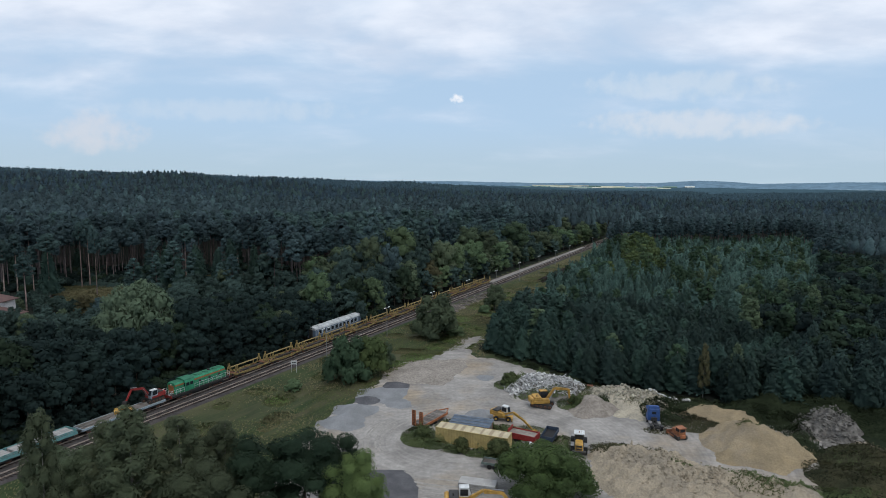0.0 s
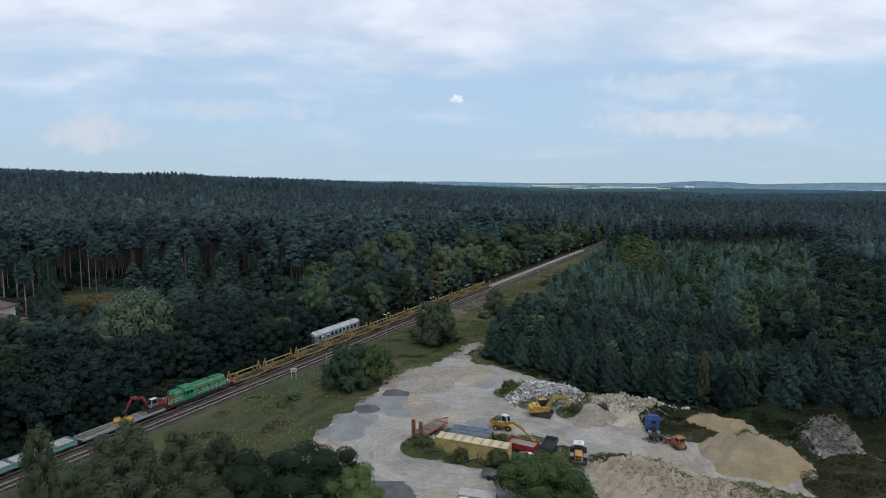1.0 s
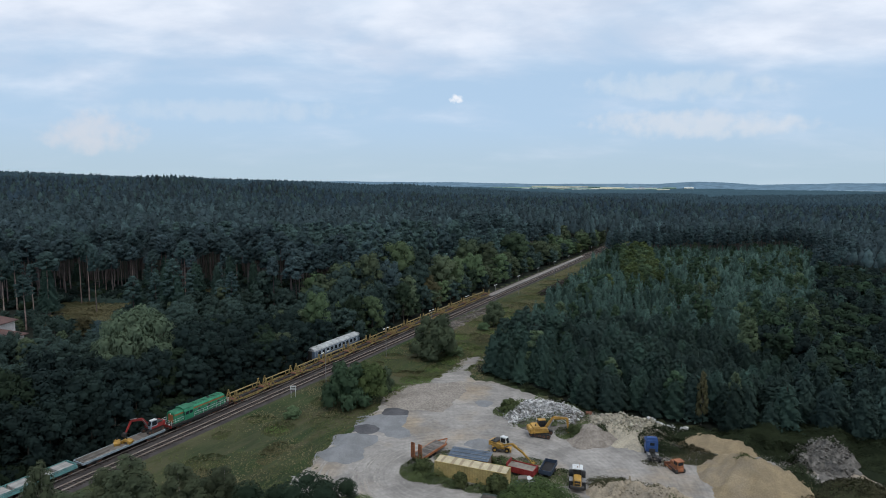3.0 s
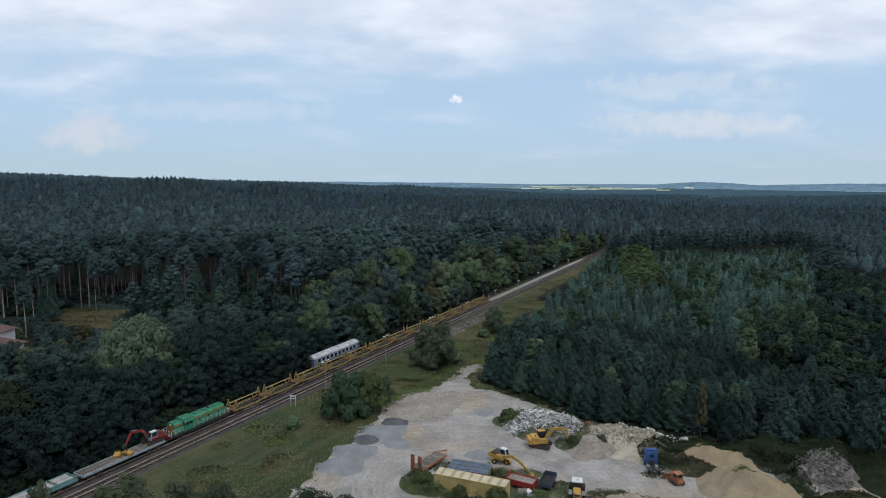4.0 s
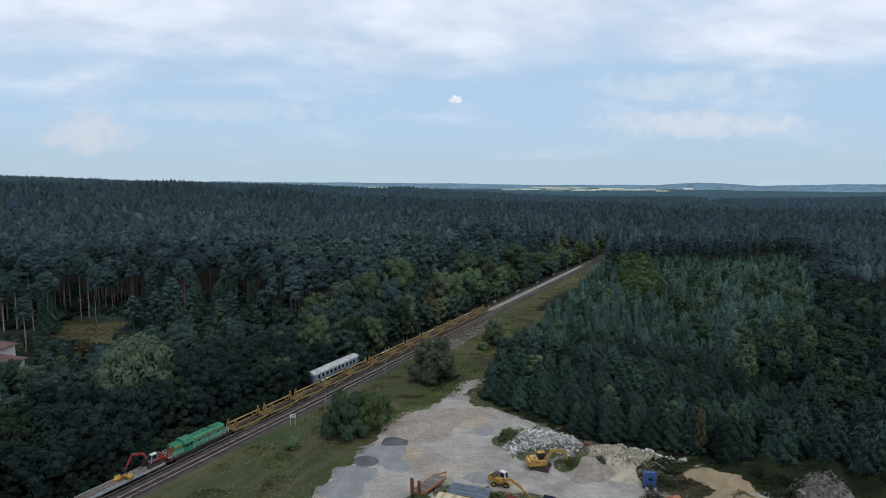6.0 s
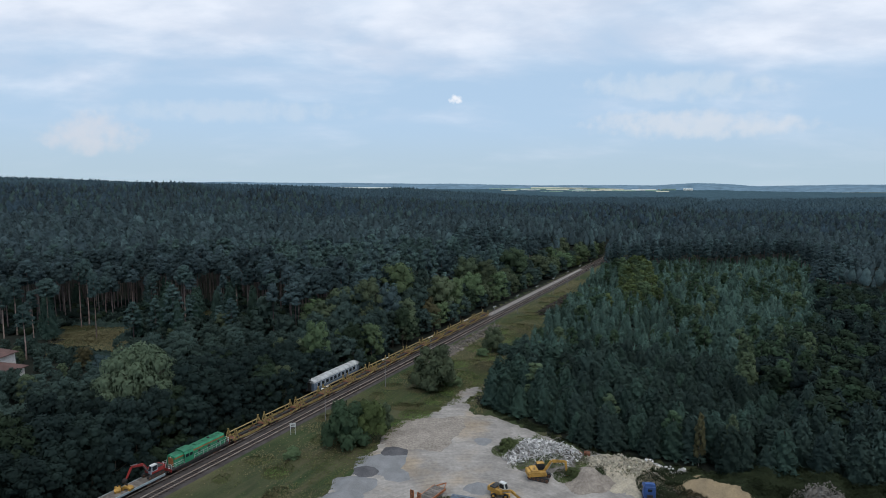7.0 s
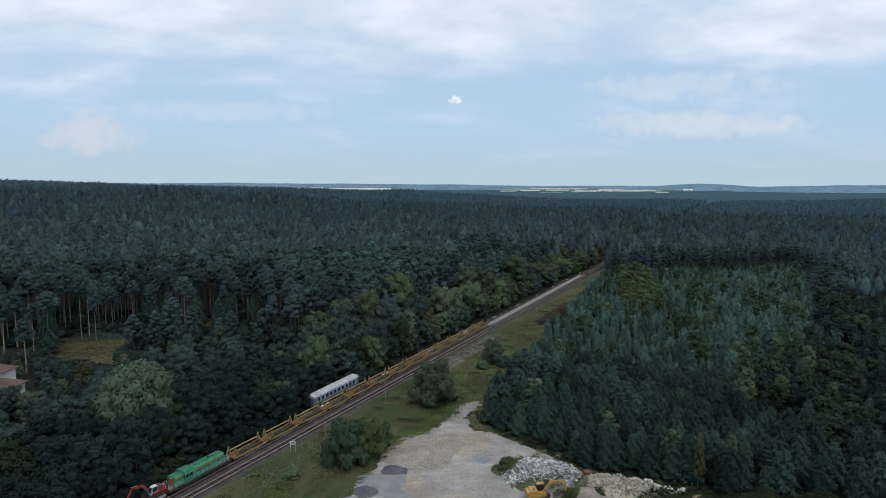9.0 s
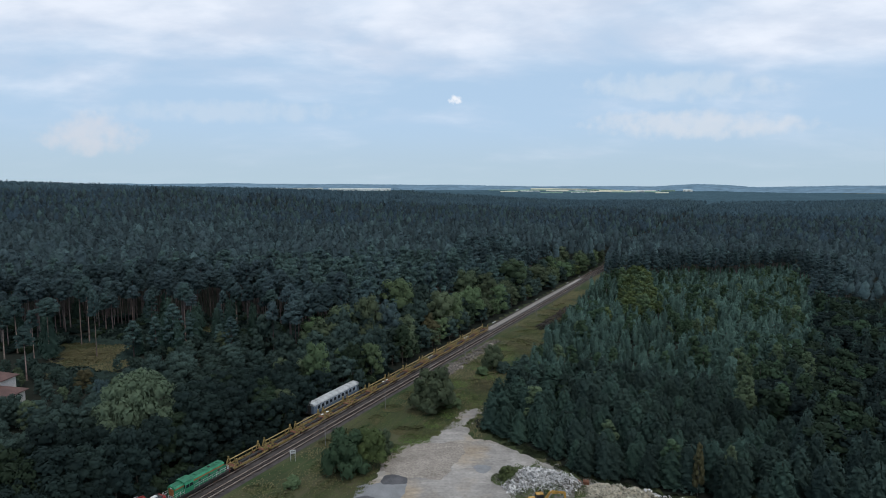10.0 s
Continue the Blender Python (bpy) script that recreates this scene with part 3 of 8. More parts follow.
def wood(name, label, rows, kind, leaf, detail, bark=None, trunks=True, many=5):
    """A stand of trees too many to count: rows of x, y, height, width. One thing of kind stuff."""
    rows = np.asarray(rows, float)
    if not len(rows):
        return None
    rng = np.random.default_rng(len(rows))
    sh = shapes(kind, detail, many)
    pick = rng.integers(0, many, len(rows))
    turn = rng.uniform(0, 2 * math.pi, len(rows))
    k = rows[:, 2] / HEIGHT[kind]
    z = rise(rows[:, 0], rows[:, 1])
    ob = tagged(new(name), label, "forest", kind="stuff")

    def laid(v, i):
        c, s = np.cos(turn[i])[:, None], np.sin(turn[i])[:, None]
        w = (k * rows[:, 3])[i][:, None]
        x = (v[None, :, 0] * c - v[None, :, 1] * s) * w + rows[i, 0][:, None]
        y = (v[None, :, 0] * s + v[None, :, 1] * c) * w + rows[i, 1][:, None]
        return np.stack([x, y, v[None, :, 2] * k[i][:, None] + z[i][:, None]], 2).reshape(-1, 3)

    V, F, NV, T, n = [], [], [], [], 0
    tint = rng.uniform(-1, 1, len(rows))
    for j, (v, f, nn, trunk, own) in enumerate(sh):
        i = np.flatnonzero(pick == j)
        if len(i):
            V.append(laid(v, i))
            c, s = np.cos(turn[i])[:, None], np.sin(turn[i])[:, None]
            NV.append(np.stack([nn[None, :, 0] * c - nn[None, :, 1] * s, nn[None, :, 0] * s + nn[None, :, 1] * c, nn[None, :, 2] + 0 * c], 2).reshape(-1, 3))
            F.append((f[None] + (np.arange(len(i)) * len(v))[:, None, None]).reshape(-1, 3) + n)
            T.append(np.repeat(tint[i], len(f)))
            n += len(V[-1])
    me = raw_mesh("crowns", np.concatenate(V), np.concatenate(F))
    soften(me, np.concatenate(NV))
    # how far each tree of a stand differs from its like
    me.attributes.new("tint", "FLOAT", "FACE").data.foreach_set("value", np.concatenate(T).astype(np.float32))
    leaves = (leaf,) if isinstance(leaf, str) else leaf
    for one in leaves:
        me.materials.append(M[one])
    if len(leaves) > 1:
        own = [np.repeat(rng.integers(0, len(leaves), int((pick == j).sum())), len(sh[j][1])) for j in range(many)]
        me.polygons.foreach_set("material_index", np.concatenate(own).astype(np.int32))
    part("crowns", me, None, ob)
    if trunks:
        h = HEIGHT[kind]
        a = np.arange(4) * math.pi / 2
        r = 0.011 * h
        tv = np.concatenate([np.stack([r * q * np.cos(a), r * q * np.sin(a), 0 * a + zz], 1) for q, zz in ((1.1, -0.3), (0.45, h * 0.9))])
        tf = np.array([(i, (i + 1) % 4, 4 + (i + 1) % 4, 4 + i) for i in range(4)])
        i = np.arange(len(rows))
        me = raw_mesh("trunks", laid(tv, i), (tf[None] + (i * len(tv))[:, None, None]).reshape(-1, 4))
        me.materials.append(M[bark or sh[0][4]])
        part("trunks", me, None, ob)
    return ob

# ---- ground ----
M["grass"] = material("rough_grass", (0.041, 0.062, 0.025), (0.027, 0.042, 0.019), rough=0.95, scale=0.09, fine=2.2, bump=0.06, third=(0.088, 0.088, 0.045), space="World", spec=0.1)
M["dark_grass"] = material("dark_weedy_grass", (0.020, 0.027, 0.014), (0.013, 0.018, 0.010), rough=0.95, scale=0.2, fine=2.2, bump=0.08, space="World", spec=0.1)
M["sand_ground"] = material("pale_sandy_ground", (0.375, 0.352, 0.322), (0.215, 0.203, 0.188), rough=0.95, scale=0.16, fine=1.3, grain=0.15, bump=0.04, third=(0.33, 0.275, 0.21), space="World", spec=0.1, mottle=0.9)
M["ballast"] = material("brown_ballast", (0.078, 0.070, 0.067), (0.049, 0.044, 0.043), rough=0.95, scale=0.5, fine=7, bump=0.06, space="World", spec=0.1)
M["new_ballast"] = material("fresh_pale_ballast", (0.44, 0.43, 0.41), (0.34, 0.33, 0.315), rough=0.95, scale=0.5, fine=7, bump=0.06, space="World", spec=0.1)
M["tie_wood"] = material("tarred_wood", (0.052, 0.041, 0.036), (0.034, 0.028, 0.026), rough=0.9, scale=1.2, fine=9, tone=0.3)
M["concrete"] = material("concrete", (0.40, 0.39, 0.37), (0.31, 0.30, 0.285), rough=0.9, scale=0.9, fine=9, tone=0.15)
M["rail"] = material("rusty_rail", (0.42, 0.36, 0.31), (0.28, 0.22, 0.18), rough=0.6, metal=0.3, scale=0.6, fine=6)
# canopy colour includes a painted blue haze
M["hazed_wood"] = material("far_canopy", (0.066, 0.112, 0.135), (0.044, 0.080, 0.100), rough=1.0, scale=0.006, fine=0.06, space="World", spec=0.0, mottle=0.9)
M["stubble"] = material("pale_stubble_field", (0.58, 0.56, 0.44), (0.46, 0.46, 0.36), rough=1.0, scale=0.004, fine=0.02, space="World", spec=0.0)
M["meadow"] = material("far_meadow", (0.22, 0.31, 0.24), (0.16, 0.24, 0.20), rough=1.0, scale=0.004, fine=0.02, space="World", spec=0.0)


def wheel_marks(m, cx, cy):
    """Worn rings of wheel marks round a place, in the soft ground."""
    nt = m.node_tree
    N, L = nt.nodes, nt.links
    p = N["Principled BSDF"]
    was = p.inputs["Base Color"].links[0].from_socket
    geo = N.new("ShaderNodeNewGeometry").outputs["Position"]
    mp = N.new("ShaderNodeMapping")
    L.new(geo, mp.inputs[0])
    mp.inputs["Location"].default_value = (-cx, -cy, 0)
    sep = N.new("ShaderNodeSeparateXYZ")
    L.new(mp.outputs[0], sep.inputs[0])

    def do(op, a, b):
        n = N.new("ShaderNodeMath")
        n.operation = op
        for k, v in enumerate((a, b)):
            if hasattr(v, "links"):
                L.new(v, n.inputs[k])
            else:
                n.inputs[k].default_value = v
        return n.outputs[0]

    x, y = sep.outputs[0], do("MULTIPLY", sep.outputs[1], 1.25)
    far_ = do("SQRT", do("ADD", do("MULTIPLY", x, x), do("MULTIPLY", y, y)), 0.0)
    comb = N.new("ShaderNodeCombineXYZ")
    L.new(do("MULTIPLY", far_, 1.1), comb.inputs[0])
    L.new(do("MULTIPLY", do("ARCTAN2", y, x), 1.1), comb.inputs[1])
    wave = N.new("ShaderNodeTexNoise")
    L.new(comb.outputs[0], wave.inputs["Vector"])
    for key, v in (("Scale", 1.0), ("Detail", 5.0), ("Roughness", 0.6), ("Distortion", 0.8)):
        wave.inputs[key].default_value = v
    ramp = N.new("ShaderNodeMapRange")
    L.new(wave.outputs["Fac"], ramp.inputs[0])
    ramp.inputs[1].default_value, ramp.inputs[2].default_value, ramp.inputs[3].default_value, ramp.inputs[4].default_value = 0.32, 0.68, 0.86, 1.07
    stain = N.new("ShaderNodeTexNoise")
    L.new(geo, stain.inputs["Vector"])
    stain.inputs["Scale"].default_value, stain.inputs["Detail"].default_value, stain.inputs["Roughness"].default_value = 0.13, 7.0, 0.68
    dark = N.new("ShaderNodeMapRange")
    L.new(stain.outputs["Fac"], dark.inputs[0])
    dark.inputs[1].default_value, dark.inputs[2].default_value, dark.inputs[3].default_value, dark.inputs[4].default_value = 0.36, 0.56, 0.78, 1.04
    hsv = N.new("ShaderNodeHueSaturation")
    L.new(was, hsv.inputs["Color"])
    L.new(do("MULTIPLY", ramp.outputs[0], dark.outputs[0]), hsv.inputs["Value"])
    L.new(hsv.outputs[0], p.inputs["Base Color"])


wheel_marks(M["sand_ground"], 3.0, 93.0)


def streaks(m, straw):
    """Mown and trodden streaks of dry grass that run along the railway."""
    nt = m.node_tree
    N, L = nt.nodes, nt.links
    p = N["Principled BSDF"]
    was = p.inputs["Base Color"].links[0].from_socket
    mp = N.new("ShaderNodeMapping")
    mp.vector_type = "TEXTURE"
    L.new(N.new("ShaderNodeNewGeometry").outputs["Position"], mp.inputs[0])
    mp.inputs["Rotation"].default_value = (0, 0, radians(TRACK_TURN))
    mp.inputs["Scale"].default_value = (2.4, 26.0, 4.0)
    noise = N.new("ShaderNodeTexNoise")
    L.new(mp.outputs[0], noise.inputs["Vector"])
    noise.inputs["Scale"].default_value, noise.inputs["Detail"].default_value, noise.inputs["Roughness"].default_value = 1.0, 6.0, 0.62
    ramp = N.new("ShaderNodeMapRange")
    L.new(noise.outputs["Fac"], ramp.inputs[0])
    ramp.inputs[1].default_value, ramp.inputs[2].default_value, ramp.inputs[3].default_value, ramp.inputs[4].default_value = 0.42, 0.68, 0.0, 0.75
    mix = N.new("ShaderNodeMix")
    mix.data_type = "RGBA"
    L.new(ramp.outputs[0], mix.inputs[0])
    L.new(was, mix.inputs[6])
    mix.inputs[7].default_value = (*straw, 1)
    L.new(mix.outputs[2], p.inputs["Base Color"])


streaks(M["grass"], (0.094, 0.084, 0.050))


def grid_mesh(name, xs, ys, zf, keep=None):
    X, Y = np.meshgrid(xs, ys)
    V = np.stack([X, Y, zf(X, Y)], 2).reshape(-1, 3)
    i = np.arange(len(ys) - 1)[:, None] * len(xs) + np.arange(len(xs) - 1)[None]
    Q = np.stack([i, i + 1, i + 1 + len(xs), i + len(xs)], 2).reshape(-1, 4)
    if keep is not None:
        Q = Q[keep(V[Q].mean(1))]
        used, inv = np.unique(Q, return_inverse=True)
        V, Q = V[used], inv.reshape(-1, 4)
    me = raw_mesh(name, V, Q)
    me.polygons.foreach_set("use_smooth", [True] * len(me.polygons))
    return me


def stretched(lo, hi, step, limit):
    """Even steps between lo and hi, then ever longer ones out to the limit."""
    a = list(np.arange(lo, hi + 0.1, step))
    k = step
    while a[-1] < limit:
        k *= 1.16
        a.append(min(a[-1] + k, limit))
    k = step
    while a[0] > -limit:
        k *= 1.16
        a.insert(0, max(a[0] - k, -limit))
    return np.array(a)


structure("ground", grid_mesh("ground", stretched(-260, 260, 8, 4950), stretched(20, 420, 8, 4950), lambda x, y: rise(x, y) - 0.02 - 16 * smooth((np.hypot(x, y) - 1450) / 400)), "grass",
          "uneven ground with rough green and straw grass", "ground")


def inside(poly, x, y):
    """Which places lie inside a closed outline."""
    hit = np.zeros(np.shape(x), bool)
    for (x0, y0), (x1, y1) in zip(poly, poly[1:] + poly[:1]):
        if y0 != y1:
            hit ^= ((y0 > y) != (y1 > y)) & (x < (x1 - x0) * (y - y0) / (y1 - y0) + x0)
    return hit


def wob(x, y, k=0.35):
    return np.sin(x * k + 1.3 * np.sin(y * k * 0.7)) + np.sin(y * k * 1.3 + 1.7 * np.sin(x * k * 0.6)) + 0.5 * np.sin(x * k * 2.9 + y * k * 2.3)


YARD = [(-24, 60), (-25, 84), (-22.5, 92), (-20.5, 102), (-16.2, 114), (-13.2, 124), (-9.5, 132), (-6, 136.5), (-2.0, 140.5), (2.2, 147.2), (8.0, 159.5), (11.8, 159.5), (6.8, 145.6), (8.0, 140.3), (12, 139), (16.5, 134.5), (20, 131), (25, 126), (31, 119.5), (36, 115), (41, 111.5),
        (46, 107), (58, 104), (72, 100), (74, 92), (66, 84), (62, 70), (56, 55), (20, 50), (0, 52)]


def within(poly, x, y):
    """The distance inside an outline (outside: minus)."""
    best = np.full(np.shape(x), 1e9)
    for (x0, y0), (x1, y1) in zip(poly, poly[1:] + poly[:1]):
        dx, dy = x1 - x0, y1 - y0
        t = np.clip(((x - x0) * dx + (y - y0) * dy) / (dx * dx + dy * dy), 0, 1)
        best = np.minimum(best, np.hypot(x - x0 - t * dx, y - y0 - t * dy))
    return np.where(inside(poly, x, y), best, -best)


def yard_height(x, y):
    edge = within(YARD, x, y) + 0.5 * wob(x, y, 0.5) + 0.35 * wob(y, x, 1.7)
    return rise(x, y) + np.clip(edge * 0.16, -0.3, 0.07) + 0.025 * wob(x, y, 0.22)


structure("yard_ground", grid_mesh("yard", np.arange(-30, 80, 0.6), np.arange(46, 168, 0.6), yard_height, lambda c: c[:, 2] > -0.16), "sand_ground",
          "pale trampled sand and gravel of a storage yard", "ground")


# ---- railway ----
def along_prism(name, outline, s0, s1, mat, label, category, step=20.0):
    f = Form()
    n = len(outline)
    ss = np.arange(s0, s1 + 0.1, step)
    for s in ss:
        f.v += [line(s, d, z) for d, z in outline]
    for k in range(len(ss) - 1):
        f.f += [(k * n + i, k * n + i + 1, (k + 1) * n + i + 1, (k + 1) * n + i) for i in range(n - 1)]
    return structure(name, f.mesh(name), mat, label, category)


along_prism("ballast_bed", [(-2.1, -0.05), (-1.5, 0.22), (1.9, 0.22), (5.6, 0.22), (6.8, -0.05)], -80, 430, "ballast", "brown stone ballast under two railway tracks", "ballast")
along_prism("fresh_ballast", [(2.7, 0.21), (2.9, 0.26), (4.8, 0.26), (5.0, 0.21)], 145, 305, "new_ballast", "fresh pale ballast along the relaid track", "ballast")


def build_track(name, d, label, s_old, s_new=None):
    ob = tagged(new(name), label, "railway track", kind="structure")
    ob.matrix_basis = Matrix.Translation(line(0, d, 0)) @ pose(0, 0, 0, 0, 0, TRACK_TURN)
    for x in (-0.75, 0.75):
        f = Form()
        f.prism([(x - 0.07, 0.36), (x - 0.07, 0.38), (x - 0.02, 0.40), (x - 0.02, 0.49), (x - 0.04, 0.50), (x - 0.04, 0.53), (x + 0.04, 0.53), (x + 0.04, 0.50), (x + 0.02, 0.49), (x + 0.02, 0.40), (x + 0.07, 0.38), (x + 0.07, 0.36)], -80, 430)
        part("rail", f, "rail", ob)
    old, rest = Form().box(-1.28, 1.28, -0.13, 0.13, 0.16, 0.36, edge=0.02).mesh("tie"), Form()
    old.materials.append(M["tie_wood"])
    fresh = Form().box(-1.28, 1.28, -0.14, 0.14, 0.20, 0.36, edge=0.03).mesh("tie")
    fresh.materials.append(M["concrete"])
    rng = np.random.default_rng(int(d * 10) + 5)
    k = 0
    for s in np.arange(-42, 420, 0.62):
        m = pose(rng.normal(0, 0.03), s, rng.normal(0, 0.008), 0, 0, rng.normal(0, 0.6))
        new_one = s_new and s_new[0] < s < s_new[1]
        if s_old[0] < s < s_old[1] and k < 300:
            part("tie", old, None, ob, m=m)
            k += 1
        elif not new_one:
            rest.box(-1.28, 1.28, -0.13, 0.13, 0.16, 0.36, m)
        elif new_one and k < 300:
            part("tie", fresh, None, ob, m=m)
            k += 1
    tagged(part("ties_beyond", rest, "tie_wood", ob), kind="stuff")
    return ob


build_track("railway_track", 0.0, "rusty rails on dark tarred wooden ties", (-42, 140))
build_track("railway_track", TWO, "rusty rails, far stretch on new pale concrete ties", (-42, 20), (145, 300))

# ---- woods ----
def strip(s):
    """How far the open grass reaches to the right of the line."""
    return np.interp(s, [-60, 30, 66, 116, 155, 246, 294, 420], [45, 36, 33, 27, 23, 13.6, 11, 9])


def scatter(x0, x1, y0, y1, step, seed):
    rng = np.random.default_rng(seed)
    X, Y = np.meshgrid(np.arange(x0, x1, step), np.arange(y0, y1, step))
    X = X + (np.arange(X.shape[0]) % 2)[:, None] * step / 2
    X, Y = X.ravel() + rng.uniform(-0.55, 0.55, X.size) * step, Y.ravel() + rng.uniform(-0.55, 0.55, X.size) * step
    return X, Y, rng


CLEARINGS = [(-122, 201, 15, 11), (-111, 183, 13, 13), (-116, 144, 14, 10), (-69, 132, 9.5, 9.0), (-98, 170, 9, 5), (-91, 224, 4, 16)]
EDGE = [(8, 160), (10, 146), (17, 138), (24, 131), (30, 122), (38, 117), (46, 113.5), (58, 108.5), (74, 101), (90, 93), (120, 84), (400, 84), (2000, 800), (2000, 4000), (8, 4000)]


def in_clearing(x, y):
    c = np.zeros(x.shape, bool)
    for cx, cy, rx, ry in CLEARINGS:
        c |= ((x - cx) / rx) ** 2 + ((y - cy) / ry) ** 2 < 1
    return c


def seen_from_above(x, y):
    return np.abs(x) < 0.80 * y + 30


def young_region(x, y):
    return (x < 0.66 * y - 8 + 6 * wob(x, y, 0.05)) & (y < 372 + 8 * wob(x, y, 0.03)) & inside(EDGE, x, y)


def band_width(s):
    """The depth of the broadleaved belt to the left of the line."""
    return np.interp(s, [-80, 0, 30, 70, 110, 200, 330], [62, 62, 50, 34, 26, 24, 22])


# the belt of broadleaved trees beside the line
X, Y, rng = scatter(-260, 160, 55, 480, 4.7, 11)
S, D = sd(X, Y)
belt_trees = (S > 74) & (D < 25)
near_edge = np.interp(S, [-80, 20, 34, 40, 56, 62, 100, 400], [8.6, 8.6, 9.0, 12.2, 12.2, 9.0, 10.5, 10.0])
ok = (D > near_edge + rng.uniform(0, 1.6, X.size)) & ((D < band_width(S) + 3 * wob(X, Y, 0.09)) | ((X < -56) & (Y < np.where(X < -95, 178, 196)) & (D < 112))) & (S < 330) & ~in_clearing(X, Y) & seen_from_above(X, Y) & ~belt_trees
tall = np.interp(S, [-80, 14, 50, 85, 330], [13.2, 13.0, 10.5, 19.5, 17.5]) - np.where((D > 30) & (S < 60), 3.4, 0)
H = tall * rng.uniform(0.78, 1.15, X.size) * np.where(D < near_edge + 5, 0.85, 1.0)
H = np.where((X < -86) & (D > 30), np.minimum(H, 7.0), H)
H = np.where((X < -82) & (Y > 137) & (Y < 200), np.minimum(H, 4.6), H)
LEAVES = rng.choice(["broadleaf", "broadleaf", "broadleaf", "broadleaf", "light_leaf", "birch_leaf"], X.size)
rows = [(X[i], Y[i], H[i], i) for i in np.flatnonzero(ok)]
rows.sort(key=lambda r: abs(r[0] + 30) * 0.6 + r[1])
beyond = {"broadleaf": [], "shade_leaf": [], "green_leaf": [], "light_leaf": [], "birch_leaf": []}
SAID = {"shade_leaf": "very dark dense broadleaved tree beside the railway", "green_leaf": "deep green broadleaved tree beside the railway", "broadleaf": "dense dark green broadleaved tree beside the railway", "light_leaf": "lighter yellow-green broadleaved tree in the belt", "birch_leaf": "olive green broadleaved tree in the belt"}
for k, (x, y, h, i) in enumerate(rows):
    leaf = str(LEAVES[i])
    if sd(x, y)[0] < 60 and leaf != "broadleaf" and (leaf == "light_leaf" or k % 4):
        leaf = "broadleaf"
    if sd(x, y)[0] < 4 and x < -60 and sd(x, y)[1] < 32:
        leaf = "broadleaf"
    # the belt nearest the track takes the leaves darkened for shade
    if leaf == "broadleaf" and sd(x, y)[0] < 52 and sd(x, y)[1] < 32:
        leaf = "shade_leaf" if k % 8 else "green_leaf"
    if k < 300:
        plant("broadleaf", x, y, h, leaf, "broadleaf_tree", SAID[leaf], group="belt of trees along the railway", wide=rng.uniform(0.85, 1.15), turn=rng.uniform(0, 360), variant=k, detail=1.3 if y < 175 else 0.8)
    else:
        beyond[leaf].append((x, y, h, rng.uniform(0.85, 1.15)))
for leaf, rr in beyond.items():
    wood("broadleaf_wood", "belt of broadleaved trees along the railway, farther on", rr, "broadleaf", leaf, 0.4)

# lower trees along the line, farther on
rng = np.random.default_rng(17)
k = 0
for s in np.arange(76, 330, 7.2):
    for d in (12.5, 19.5, 26.0):
        h = rng.uniform(10, 14.5) * (0.8 if d < 13 else 1.0)
        leaf = ("broadleaf", "birch_leaf", "green_leaf", "broadleaf", "light_leaf", "broadleaf", "birch_leaf")[k % 7]
        p = line(s + rng.uniform(-2.5, 2.5), d + rng.uniform(-2, 2))
        plant("birch" if k % 6 == 4 else "broadleaf", p[0], p[1], h, leaf, "tall_tree", "rounded green tree beside the railway", group="trees along the railway", wide=rng.uniform(0.95, 1.25), turn=k * 61, variant=k, detail=0.8)
        k += 1

# the great broad crowns that rise above them: place along and beside the line, height, width
M["lime_soft"] = leaf_material("soft_lime_leaves", (0.098, 0.128, 0.048), (0.072, 0.100, 0.040))
GREAT = {"light_leaf": "light green", "lime_soft": "lime green", "pine": "dark blue-green", "birch_leaf": "olive green", "autumn_leaf": "yellow-brown", "grove_leaf": "grey-olive", "broadleaf": "dark green", "green_leaf": "deep green"}
for k, (s, d, h, wide, leaf) in enumerate((
        (85.5, 24, 24.5, 0.71, "birch_leaf"), (115.8, 30, 24.6, 0.92, "light_leaf"), (96.0, 22, 20.6, 0.7, "pine"), (127.0, 17, 19.6, 0.96, "birch_leaf"), (112.5, 13.5, 11.6, 1.07, "autumn_leaf"),
        (169.2, 25, 21.9, 0.87, "birch_leaf"), (178.0, 19, 20.3, 1.07, "birch_leaf"), (221.7, 22, 21.5, 1.16, "grove_leaf"), (152.5, 15, 17.7, 1.01, "light_leaf"), (222.0, 14, 11.1, 1.7, "broadleaf"),
        (113.6, 20, 18.5, 0.84, "broadleaf"), (132.2, 14, 18.5, 0.79, "light_leaf"), (178.3, 13, 15.0, 1.14, "light_leaf"), (246.4, 15, 14.8, 1.41, "birch_leaf"), (288.3, 13, 13.0, 1.69, "light_leaf"),
        (251.9, 11, 9.8, 1.67, "broadleaf"), (308.2, 11, 9.0, 1.7, "lime_soft"), (48.5, 16, 17.6, 0.7, "light_leaf"), (66.8, 20, 19.0, 0.7, "broadleaf"), (74.7, 13, 16.7, 0.7, "broadleaf"),
        (61.0, 12.5, 14.7, 0.7, "green_leaf"), (89.3, 12, 14.3, 0.74, "green_leaf"))):
    p = line(s, d)
    plant("broadleaf", p[0], p[1], h, leaf, "great_tree", "great broad %s tree rising above the railway belt" % GREAT[leaf], group="great trees along the railway", wide=wide, turn=k * 61, variant=k, detail=2.2)

